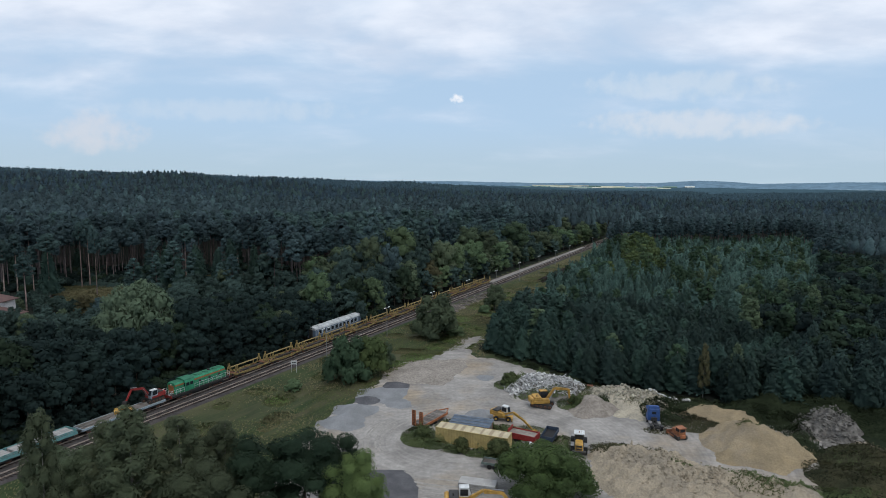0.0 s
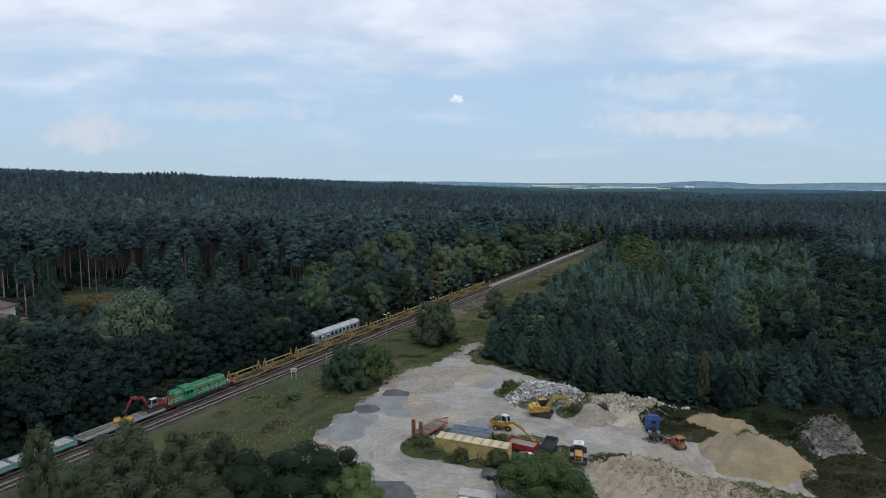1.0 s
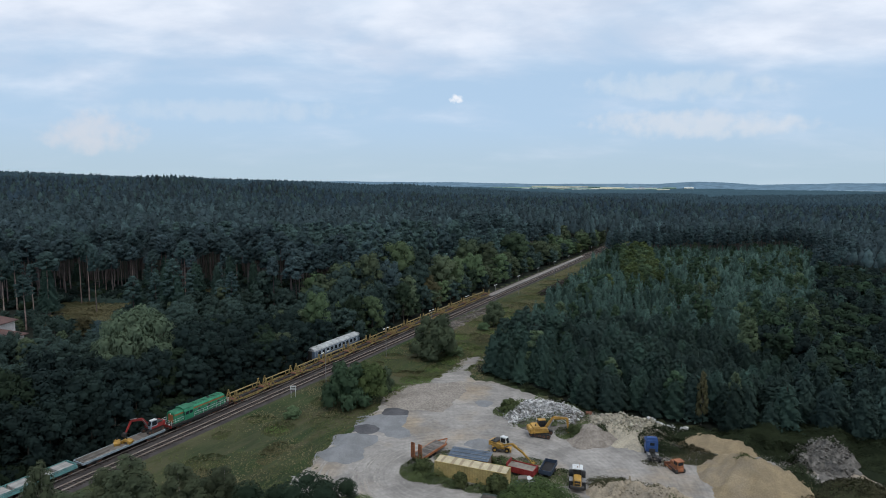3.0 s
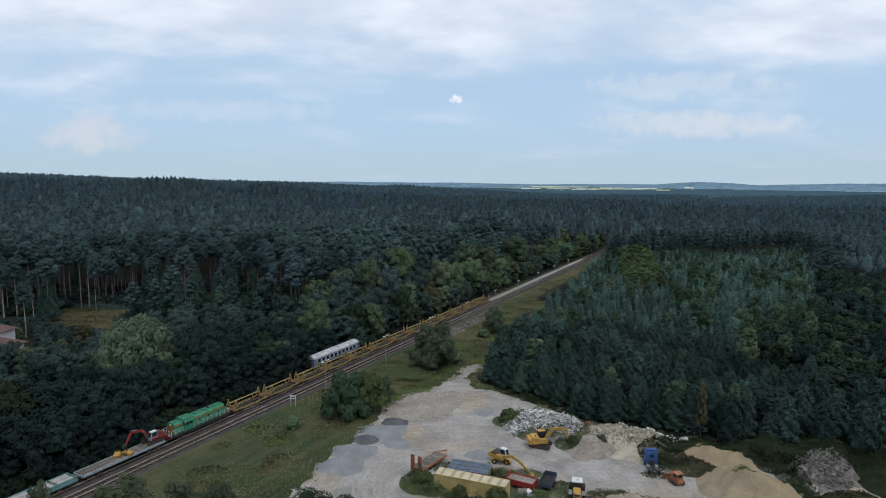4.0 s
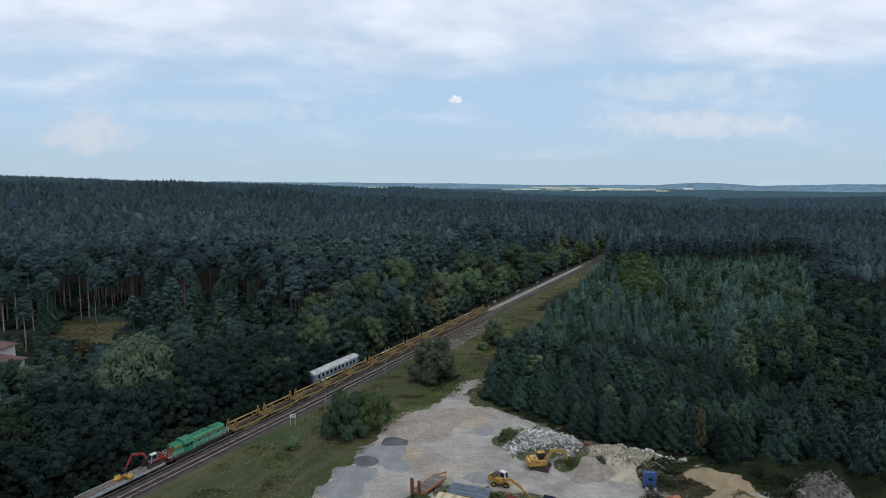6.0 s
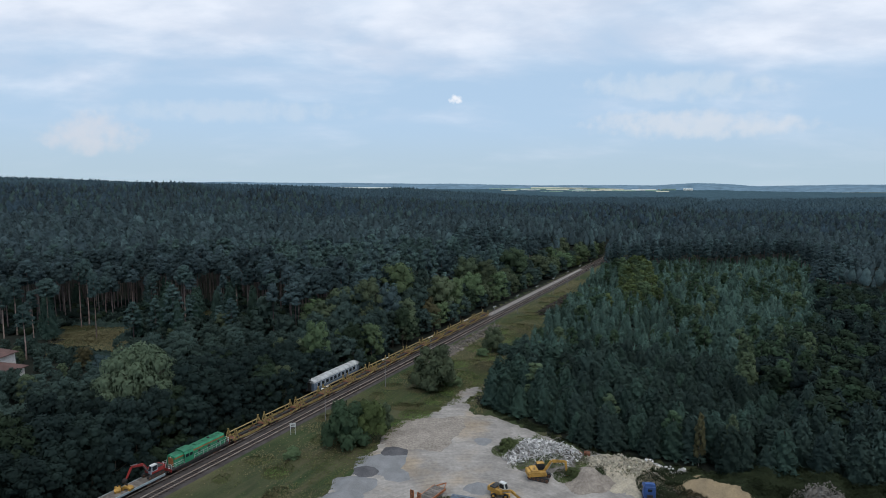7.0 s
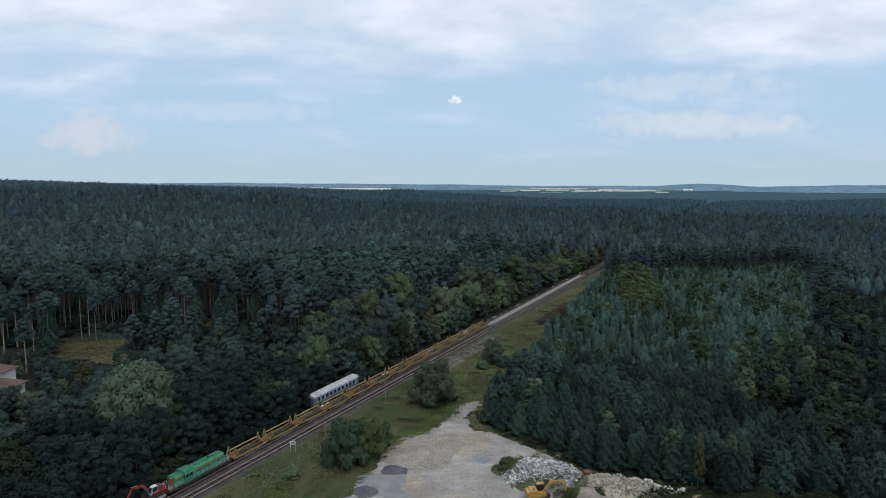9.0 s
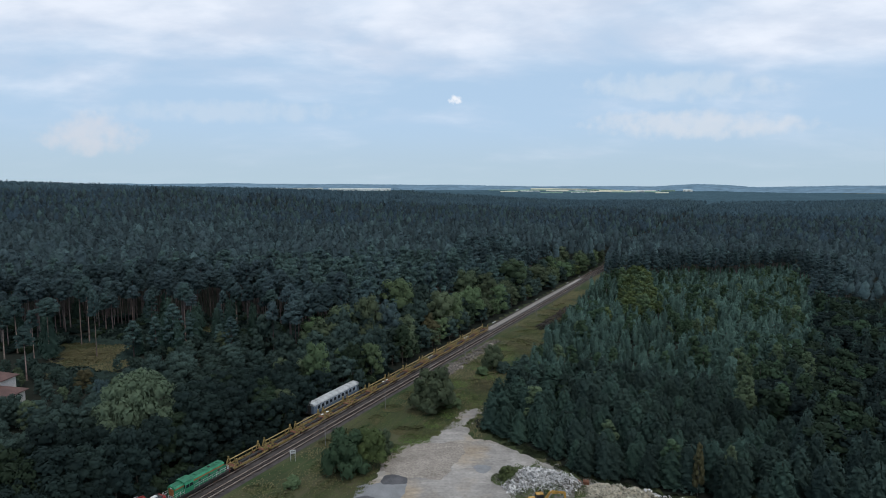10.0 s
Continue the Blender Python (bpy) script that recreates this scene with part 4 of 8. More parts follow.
# tall pines to the left, and beyond the young plantation to the right
near, mid, far, farther = [], [], [], []
for x0, x1, y0, y1, step, seed in ((-330, 420, 90, 420, 5.2, 21), (-640, 680, 420, 700, 6.0, 22), (-1350, 1350, 700, 1600, 8.0, 23)):
    X, Y, rng = scatter(x0, x1, y0, y1, step, seed)
    S, D = sd(X, Y)
    left = (D > np.where(S < 330, band_width(S) + 2, np.where(S < 345, 6, 6.5))) & ~in_clearing(X, Y) & ~((X < -56) & (X > -140) & (Y < 226 + 5 * np.sin(X * 0.21))) & ~((X < -62) & (Y < 198))
    right = (D < -np.where(S > 350, 6.0, np.where(S > 330, 6.5, strip(S) + 3))) & ~young_region(X, Y) & inside(EDGE, X, Y)
    ok = (left | right) & seen_from_above(X, Y)
    for i in np.flatnonzero(ok):
        h = (21.5 if D[i] > 0 else 16.0 + 4 * smooth((Y[i] - 200) / 300)) * rng.uniform(0.70, 1.15)
        r = math.hypot(X[i], Y[i])
        row = (X[i], Y[i], h, rng.uniform(0.85, 1.2) * (1.15 if r > 950 else 1.0))
        (near if r < 330 else mid if r < 560 else far if r < 950 else farther).append(row)
near.sort(key=lambda r: abs(r[0] + 120) * 0.8 + abs(r[1] - 200))
for k, (x, y, h, w) in enumerate(near[:300]):
    if y < 240 + 10 * math.sin(x * 0.2) and k % 7 < 1:
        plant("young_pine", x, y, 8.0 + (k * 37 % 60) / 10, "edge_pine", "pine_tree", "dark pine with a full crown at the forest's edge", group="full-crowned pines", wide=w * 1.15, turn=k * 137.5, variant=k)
        continue
    plant("pine", x, y, h, "pine", "pine_tree", "tall dark pine with a bare reddish trunk", group="tall pines", wide=w, turn=k * 137.5, variant=k)
right_near = [r for r in near[300:] if sd(r[0], r[1])[1] < 0 and r[1] < 300]
near = near[:300] + [r for r in near[300:] if not (sd(r[0], r[1])[1] < 0 and r[1] < 300)]
wood("broadleaf_wood", "dark and olive broadleaved trees among the pines", [(x, y, 11.0 + 0.2 * (h - 15), w * 1.1) for x, y, h, w in right_near[::2] if y > 120], "broadleaf", ("green_leaf", "shade_leaf", "shade_leaf", "green_leaf", "bush_leaf"), 0.5)
right_near = [r for k, r in enumerate(right_near) if k % 2 or r[1] <= 120]
wood("dark_pine_wood", "dark full-crowned pines beside the plantation", [(x, y, 11.5 + 0.15 * (h - 15), w * 1.15) for x, y, h, w in right_near if y < 185], "young_pine", ("dark_pine", "dark_pine", "shade_leaf"), 2.0)
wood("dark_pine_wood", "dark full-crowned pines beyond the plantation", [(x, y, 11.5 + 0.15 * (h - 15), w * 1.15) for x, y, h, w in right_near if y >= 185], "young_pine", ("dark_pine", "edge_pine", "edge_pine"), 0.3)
wood("pine_wood", "dense dark pine forest on gently rising ground", near[300:], "pine", ("pine", "green_pine", "green_pine"), 0.27)
rim = [r for r in mid if young_region(np.array([r[0]]), np.array([r[1] - 24]))[0] or young_region(np.array([r[0] - 14]), np.array([r[1]]))[0]]
mid = [r for r in mid if r not in rim]
wood("pine_wood", "tall pines with reddish trunks behind the plantation", rim, "pine", ("pine", "grey_pine"), 0.27)
wood("pine_wood", "dense dark pine forest farther off", mid, "pine", ("pine", "grey_pine", "grey_pine"), 0.08, trunks=False)
# the far stands carry their haze in the needle colour
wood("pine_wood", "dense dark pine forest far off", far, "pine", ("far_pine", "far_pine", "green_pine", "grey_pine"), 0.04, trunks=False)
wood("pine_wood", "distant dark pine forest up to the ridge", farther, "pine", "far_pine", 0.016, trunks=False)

# the young plantation to the right
X, Y, rng = scatter(0, 260, 84, 400, 3.5, 31)
S, D = sd(X, Y)
ok = (D < -strip(S) - rng.uniform(0, 2, X.size)) & (young_region(X, Y) | young_region(X, Y - 16))
patch = wob(X, Y, 0.045)
kinds = {"young_pine": [], "birch": [], "broadleaf": []}
for i in np.flatnonzero(ok):
    gold = math.exp(-((X[i] - 0.335 * Y[i]) / 9) ** 2 - ((Y[i] - 310) / 52) ** 4)
    grove = math.exp(-((X[i] - 105) / 13) ** 2 - ((Y[i] - 165) / 22) ** 2) + math.exp(-((X[i] - 100) / 10) ** 2 - ((Y[i] - 235) / 9) ** 2)
    u = rng.uniform()
    kind = "birch" if u < 0.035 + 0.05 * smooth((X[i] - 60) / 50) + 0.95 * smooth((gold - 0.2) / 0.5) + 0.6 * smooth((grove - 0.3) / 0.5) or (patch[i] > 1.7 and u < 0.3 and 150 < Y[i] < 275) else "broadleaf" if (patch[i] < -1.6 and u < 0.25 and Y[i] > 150) else "young_pine"
    kinds[kind].append((X[i], Y[i], (7.2 + 0.9 * wob(X[i], Y[i], 0.06)) * rng.uniform(0.72, 1.24), rng.uniform(1.0, 1.3)))
kinds["young_pine"].sort(key=lambda r: r[1] + 0.35 * abs(r[0] - 45))
for k, (x, y, h, w) in enumerate(kinds["young_pine"][:300]):
    # darker needles more often to the right, standing in for shade at tree bases
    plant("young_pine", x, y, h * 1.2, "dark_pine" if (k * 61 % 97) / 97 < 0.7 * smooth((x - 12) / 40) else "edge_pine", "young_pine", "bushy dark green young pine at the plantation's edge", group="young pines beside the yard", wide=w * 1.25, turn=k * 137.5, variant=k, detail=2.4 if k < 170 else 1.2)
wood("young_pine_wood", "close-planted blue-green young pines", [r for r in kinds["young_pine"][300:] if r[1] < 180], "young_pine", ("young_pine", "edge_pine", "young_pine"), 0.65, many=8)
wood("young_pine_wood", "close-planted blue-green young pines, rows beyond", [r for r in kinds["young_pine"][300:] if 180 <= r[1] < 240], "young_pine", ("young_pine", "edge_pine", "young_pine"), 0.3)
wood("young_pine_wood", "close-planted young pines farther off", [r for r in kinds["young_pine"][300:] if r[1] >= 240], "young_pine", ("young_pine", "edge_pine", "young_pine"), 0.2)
wood("birch_wood", "yellow-green birches among the young pines", [(x, y, h * 1.15, w * 1.5) for x, y, h, w in kinds["birch"] if y < 250 or abs(x - 0.335 * y) >= 13], "birch", ("grove_leaf", "bush_leaf", "bush_leaf"), 0.45)
wood("birch_wood", "lime green birches at the plantation's far corner", [(x, y, h * 1.2, w * 1.6) for x, y, h, w in kinds["birch"] if y >= 250 and abs(x - 0.335 * y) < 13], "birch", ("lime_soft", "light_leaf"), 0.45)
wood("broadleaf_wood", "mid-green broadleaved trees among the young pines", [(x, y, h, w) for x, y, h, w in kinds["broadleaf"]], "broadleaf", "bush_leaf", 0.5)


# undergrowth close beside the track, mostly in the shade-darkened leaves
rng = np.random.default_rng(39)
rows = []
for s in np.arange(-62, 78, 1.9):
    for d in (8.2, 10.6):
        if not (30 < s < 60 and d < 11):
            p = line(s + rng.uniform(-0.8, 0.8), d + rng.uniform(-0.3, 0.9))
            rows.append((p[0], p[1], rng.uniform(2.2, 4.2), rng.uniform(0.8, 1.2)))
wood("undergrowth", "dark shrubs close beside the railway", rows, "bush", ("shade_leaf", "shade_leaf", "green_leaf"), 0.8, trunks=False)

# a grove of olive birches at the side of the plantation
rng = np.random.default_rng(38)
for k in range(15):
    a, r = k * 2.4, math.sqrt((k + 0.5) / 15)
    x, y = 99 + 18 * r * math.cos(a) + 0.45 * 26 * r * math.sin(a), 161 + 26 * r * math.sin(a)
    plant("birch", x, y, rng.uniform(11.0, 14.0), "bush_leaf" if k % 3 else "grove_leaf", "birch_tree", "olive green birch among the dark pines", group="birches beside the plantation", wide=1.4, turn=k * 50, variant=k)

# undergrowth below the pines round the clearing, their shade put into its leaf colour
X, Y, rng = scatter(-165, -50, 196, 246, 2.3, 37)
ok = ~in_clearing(X, Y) & (wob(X, Y, 0.3) > -0.9) & (sd(X, Y)[1] > 30)
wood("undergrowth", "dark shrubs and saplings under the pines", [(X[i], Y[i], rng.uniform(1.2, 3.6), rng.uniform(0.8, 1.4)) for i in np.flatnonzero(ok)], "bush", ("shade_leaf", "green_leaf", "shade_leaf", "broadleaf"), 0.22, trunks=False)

# the floor of the woods
def wooded(c):
    s, d = sd(c[:, 0], c[:, 1])
    return (((d > 7.8) & ~in_clearing(c[:, 0], c[:, 1])) | (inside(EDGE, c[:, 0], c[:, 1]) & (d < -strip(s) + 1.5))) & seen_from_above(c[:, 0], c[:, 1] + 40)


# litter colour pushed near black: the shade between the trunks is painted in
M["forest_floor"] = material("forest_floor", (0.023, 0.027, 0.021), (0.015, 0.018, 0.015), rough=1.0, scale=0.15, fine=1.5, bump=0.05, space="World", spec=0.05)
structure("forest_floor", grid_mesh("forest_floor", np.arange(-420, 420, 3.0), np.arange(56, 520, 3.0), lambda x, y: rise(x, y) + 0.03, wooded), "forest_floor", "leaf litter and moss under the trees, darkened for their shade", "ground")


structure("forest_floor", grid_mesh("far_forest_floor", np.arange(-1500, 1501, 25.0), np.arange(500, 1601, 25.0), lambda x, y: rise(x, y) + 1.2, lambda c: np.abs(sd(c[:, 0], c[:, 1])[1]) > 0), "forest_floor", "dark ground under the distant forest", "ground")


# light trees that close the view along the line
rng = np.random.default_rng(40)
for k, (s, d) in enumerate(((322, 9.5), (330, 13), (338, 8.5), (346, 7.5), (372, 9.0), (352, -7.0), (343, -7.5), (334, -9.5), (326, -11.5), (355, 10))):
    p = line(s, d)
    plant("broadleaf", p[0], p[1], rng.uniform(10, 16), ("light_leaf", "birch_leaf", "broadleaf")[k % 3], "tall_tree", "light green tree where the line enters the woods", group="tall trees along the railway", wide=rng.uniform(1.0, 1.3), turn=k * 61, variant=k)


# far canopy to the horizon, the fields in it, and the last hills
def far_canopy():
    rr = np.concatenate([np.arange(1480, 2600, 26), np.arange(2600, 4700, 60)])
    aa = np.radians(np.linspace(-50, 50, 420))
    R, A = np.meshgrid(rr, aa)
    rng = np.random.default_rng(5)
    x, y = R * np.sin(A), R * np.cos(A)
    z = rise(x, y) + 10 + 7 * smooth((R - 1480) / 250) - 15 * smooth((R - 1500) / 1300) + rng.normal(0, 1.5, x.shape) * (1.2 - 0.6 * smooth((R - 1500) / 2500)) + 3 * np.sin(x * 0.004) * np.sin(y * 0.003 + 2)
    V = np.stack([x, y, z], 2).reshape(-1, 3)
    i = np.arange(len(aa) - 1)[:, None] * len(rr) + np.arange(len(rr) - 1)[None]
    Q = np.stack([i, i + 1, i + 1 + len(rr), i + len(rr)], 2).reshape(-1, 4)
    return raw_mesh("far_canopy", V, Q)


tagged(part("far_forest", far_canopy(), "hazed_wood"), "endless dark forest canopy reaching the horizon", "forest", kind="stuff")


def far_field(name, label, u0, u1, y0, y1, z, mat, seed):
    """A field among the far woods: u is x over y."""
    rng = np.random.default_rng(seed)
    f = Form()
    n = 10
    for k in range(n + 1):
        u = u0 + (u1 - u0) * k / n
        a, b = y0 + rng.uniform(-0.1, 0.1) * (y1 - y0), y1 + rng.uniform(-0.25, 0.25) * (y1 - y0)
        f.v += [(u * a, a, z - 12), (u * a, a, z), (u * b, b, z + 3)]
    f.f += [(3 * k + j, 3 * k + 3 + j, 3 * k + 4 + j, 3 * k + 1 + j) for k in range(n) for j in range(2)]
    return structure(name, f.mesh(name), mat, label, "field")


far_field("far_field_1", "pale stubble field among distant woods", 0.225, 0.325, 3900, 4200, 9, "stubble", 1)
far_field("far_field_2", "pale green meadow among distant woods", 0.10, 0.205, 4250, 4500, 14, "meadow", 2)
far_field("far_field_3", "pale meadow beyond distant woods", 0.15, 0.245, 4500, 4650, 22, "stubble", 3)
far_field("far_field_4", "pale green meadow beyond distant woods", 0.245, 0.37, 4450, 4640, 19, "meadow", 4)
M["bright_field"] = material("bright_cut_field", (0.66, 0.68, 0.64), (0.52, 0.55, 0.50), rough=1.0, scale=0.004, fine=0.02, space="World", spec=0.0)
far_field("far_field_5", "pale bright field beyond the wooded ridge", -0.33, -0.20, 4450, 4650, 26, "bright_field", 5)
far_field("far_field_6", "pale bright field beyond the wooded ridge", -0.19, -0.085, 4300, 4520, 21, "bright_field", 6)
rng = np.random.default_rng(41)
for k in range(16):
    u, y = 0.07 + 0.022 * k + rng.uniform(-0.01, 0.01), rng.uniform(3300, 4300)
    far_field("far_field_%d" % (k + 7), "small pale field among distant woods", u, u + rng.uniform(0.015, 0.045), y, y + rng.uniform(50, 130), 9 + 9 * smooth((y - 3300) / 1000), ("meadow", "stubble", "meadow", "bright_field")[k % 4], 20 + k)


def far_hamlet():
    rng = np.random.default_rng(8)
    for k in range(14):
        u, y = rng.uniform(0.330, 0.375), rng.uniform(3950, 4150)
        ob = thing("far_house", pose(u * y, y, 8, 0, 0, rng.uniform(0, 180)), "tiny white house of a distant hamlet", "house", "distant hamlet")
        part("wall", Form().box(-7, 7, -5, 5, -8, 5), "far_wall", ob)
        part("roof", Form().prism([(-6, 5), (0, 9.5), (6, 5)], -7.4, 7.4, pose(0, 0, 0, 0, 0, 90)), "far_roof", ob)


M["far_wall"] = material("far_white_wall", (0.62, 0.62, 0.60), rough=0.9, scale=0.1, fine=1)
M["far_roof"] = material("far_red_roof", (0.26, 0.14, 0.11), rough=0.9, scale=0.1, fine=1)
far_hamlet()


def last_hills():
    """The last wooded hills under the sky, pale with distance."""
    aa = np.radians(np.linspace(-75, 75, 700))
    rng = np.random.default_rng(4)
    u = np.tan(np.clip(aa, -1.2, 1.2))
    top = np.interp(u, [-0.8, -0.6, -0.35, -0.17, 0.0, 0.1, 0.2, 0.3, 0.36, 0.40, 0.43, 0.47, 0.52, 0.6, 0.75, 1.0], [56, 58, 62, 56, 52, 44, 40, 42, 44, 53, 59, 53, 40, 43, 52, 56])
    top = top + 1.5 * np.sin(u * 31) + 1.0 * np.sin(u * 67) + rng.normal(0, 0.5, len(aa))
    V = []
    for k, (r, q) in enumerate(((4560, 0.05), (4640, 0.45), (4740, 0.8), (4840, 1.0))):
        wob_ = 0 if k == 0 else 2.0 * np.sin(u * 9 + k * 2.1)
        V.append(np.stack([r * np.sin(aa), r * np.cos(aa), top * q + wob_ * (k < 3)], 1))
    n = len(aa)
    i = np.arange(n - 1)
    Q = np.concatenate([np.stack([k * n + i, k * n + i + 1, (k + 1) * n + i + 1, (k + 1) * n + i], 1) for k in range(3)])
    return raw_mesh("hills", np.concatenate(V), Q)


# haze in front of the hills is put into their base colour
M["far_hill"] = material("haze_blue_hills", (0.165, 0.250, 0.315), (0.115, 0.185, 0.240), rough=1.0, scale=0.0035, fine=0.02, space="World", spec=0.0, mottle=0.9)
tagged(part("backdrop_hills", last_hills(), "far_hill"), "low wooded hills on the horizon, blue with painted haze", "hills", kind="structure")

# ---- paints and metals of the things ----
def paint(name, c, rough=0.55, wear=0.7, metal=0.0, scale=0.8, tone=0.0):
    return material(name, c, tuple(v * wear for v in c), rough=rough, metal=metal, scale=scale, fine=5, tone=tone, spec=0.35)


M["loco_green"] = paint("green_paint", (0.035, 0.26, 0.135))
M["loco_roof"] = paint("faded_green_roof", (0.035, 0.17, 0.095), 0.7)
M["orange_band"] = paint("orange_paint", (0.38, 0.15, 0.055))
M["white_paint"] = paint("white_paint", (0.62, 0.63, 0.62), wear=0.85)
M["red_paint"] = paint("red_paint", (0.30, 0.036, 0.032))
M["yellow_paint"] = paint("machine_yellow", (0.50, 0.29, 0.065), wear=0.55)
M["wagon_yellow"] = paint("faded_wagon_yellow", (0.37, 0.275, 0.105), 0.8, 0.42, scale=1.6)
M["pale_yellow"] = paint("pale_yellow_paint", (0.44, 0.33, 0.15), 0.7, 0.75)
M["orange_paint"] = paint("machine_orange", (0.40, 0.155, 0.070), wear=0.5)
M["blue_paint"] = paint("truck_blue", (0.038, 0.095, 0.27))
M["coach_blue"] = paint("coach_blue", (0.12, 0.165, 0.225), 0.7)
M["coach_grey"] = paint("coach_grey_blue", (0.31, 0.36, 0.41), 0.7, 0.6)
M["coach_roof"] = paint("dusty_pale_roof", (0.50, 0.52, 0.52), 0.9, 0.55, scale=0.5)
M["turquoise"] = paint("turquoise_paint", (0.15, 0.33, 0.32), 0.7)
M["wagon_grey"] = paint("pale_grey_blue_paint", (0.30, 0.36, 0.39), 0.75)
M["deck_wood"] = material("weathered_planks", (0.19, 0.172, 0.152), (0.122, 0.108, 0.095), rough=0.9, scale=0.8, fine=6, tone=0.2)
M["trailer_green"] = paint("grey_green_paint", (0.15, 0.19, 0.17), 0.8)
M["trailer_blue"] = paint("dark_blue_paint", (0.045, 0.065, 0.10), 0.6)
M["steel"] = paint("dark_steel", (0.06, 0.058, 0.055), 0.6, metal=0.4)
M["grey_steel"] = paint("grey_steel", (0.28, 0.28, 0.28), 0.5, metal=0.4)
M["pole_paint"] = paint("pale_grey_paint", (0.25, 0.25, 0.24), 0.7)
M["rust"] = paint("rusty_steel", (0.22, 0.10, 0.06), 0.85)
M["rubber"] = paint("black_rubber", (0.025, 0.025, 0.026), 0.85)
M["glass"] = paint("dark_glass", (0.02, 0.026, 0.032), 0.08, 0.9)
M["lamp_lens"] = paint("pale_lamp_glass", (0.75, 0.76, 0.74), 0.2, 0.95)
M["container_yellow"] = paint("faded_container_yellow", (0.52, 0.40, 0.17), 0.75, 0.75, scale=0.5)
M["roof_dust"] = paint("sandy_roof_dust", (0.52, 0.45, 0.30), 0.95, 0.8)
M["roof_brown"] = paint("brown_roof_stain", (0.37, 0.30, 0.20), 0.95, 0.75)
M["sheet_blue"] = paint("blue_grey_sheet", (0.15, 0.195, 0.25), 0.45, 0.65, metal=0.3)
M["wall_white"] = material("white_render", (0.66, 0.64, 0.60), (0.55, 0.53, 0.50), rough=0.9, scale=0.4, fine=4)
M["roof_tile"] = material("brown_red_roof", (0.135, 0.080, 0.070), (0.095, 0.058, 0.052), rough=0.85, scale=0.5, fine=5)
M["sand"] = material("yellow_sand", (0.32, 0.252, 0.155), (0.235, 0.188, 0.122), rough=0.98, scale=0.22, fine=4.5, bump=0.22, grain=0.2, third=(0.235, 0.20, 0.155), space="World", spec=0.05)
M["tan_spoil"] = material("tan_spoil", (0.36, 0.305, 0.225), (0.265, 0.228, 0.172), rough=0.98, scale=0.35, fine=3.5, bump=0.25, grain=0.22, third=(0.24, 0.21, 0.165), space="World", spec=0.05, mottle=0.9)
M["pale_spoil"] = material("pale_spoil", (0.43, 0.385, 0.295), (0.28, 0.255, 0.205), rough=0.98, scale=0.5, fine=3.5, bump=0.25, grain=0.22, space="World", spec=0.05, mottle=0.9)
M["grey_spoil"] = material("grey_chalky_spoil", (0.205, 0.192, 0.174), (0.088, 0.083, 0.075), rough=0.98, scale=0.8, fine=1.3, bump=0.5, grain=0.35, space="World", spec=0.05, mottle=0.9)
M["brown_earth"] = material("grey_brown_earth", (0.27, 0.24, 0.205), (0.20, 0.175, 0.15), rough=0.98, scale=0.5, fine=2, bump=0.06, space="World", spec=0.05)
M["gravel"] = material("grey_gravel", (0.235, 0.24, 0.245), (0.185, 0.19, 0.192), rough=0.98, scale=0.4, fine=6, grain=0.14, bump=0.04, space="World", spec=0.05)
M["dark_gravel"] = material("dark_chippings", (0.115, 0.115, 0.12), (0.085, 0.085, 0.09), rough=0.95, scale=0.5, fine=5, bump=0.04, space="World", spec=0.05)
M["tan_gravel"] = material("tan_gravel", (0.29, 0.260, 0.225), (0.215, 0.192, 0.166), rough=0.98, scale=0.3, fine=2.5, grain=0.3, bump=0.04, space="World", spec=0.05)
M["rubble"] = material("broken_concrete", (0.50, 0.50, 0.49), (0.33, 0.325, 0.31), rough=0.95, scale=0.9, fine=6, tone=0.55, island=0.35)
M["pale_lump"] = material("pale_lumps", (0.42, 0.39, 0.31), (0.26, 0.24, 0.19), rough=0.95, scale=0.9, fine=6, tone=0.5, island=0.3)
M["old_tie"] = material("old_grey_ties", (0.17, 0.15, 0.135), (0.10, 0.09, 0.08), rough=0.95, scale=0.9, fine=6, tone=0.35, island=0.4)
M["weed"] = leaf_material("weeds", (0.036, 0.050, 0.024), (0.020, 0.029, 0.015), scale=0.3, gain=1.1)
M["dry_weed"] = leaf_material("dry_weeds", (0.088, 0.084, 0.046), (0.046, 0.052, 0.028), scale=0.3, gain=1.2)


def on_line(s, d, z=0.0, turn=0.0):
    """A pose on the line, local +y along it."""
    return Matrix.Translation(line(s, d, z)) @ pose(0, 0, 0, 0, 0, TRACK_TURN + turn)


RAIL_TOP = 0.53


def add_bogie(ob, y, gauge=1.5, base=1.8, r=0.46):
    bogie = part("bogie", Form().box(-1.05, -0.90, y - base / 2 - 0.5, y + base / 2 + 0.5, 0.42, 0.74, edge=0.04).box(0.90, 1.05, y - base / 2 - 0.5, y + base / 2 + 0.5, 0.42, 0.74, edge=0.04)
                 .box(-0.9, 0.9, y - 0.2, y + 0.2, 0.45, 0.80), "steel", ob)
    for yy in (y - base / 2, y + base / 2):
        part("wheelset", Form().wheel(-gauge / 2, yy, r, r, 0.14).wheel(gauge / 2, yy, r, r, 0.14).rod((-gauge / 2, yy, r), (gauge / 2, yy, r), 0.08, n=6), "rust", bogie)


def add_buffers(ob, y, way, z=1.05):
    for x in (-0.88, 0.88):
        part("buffer", Form().rod((x, y, z), (x, y + way * 0.45, z), 0.10).rod((x, y + way * 0.45, z), (x, y + way * 0.5, z), 0.24, n=12), "steel", ob)


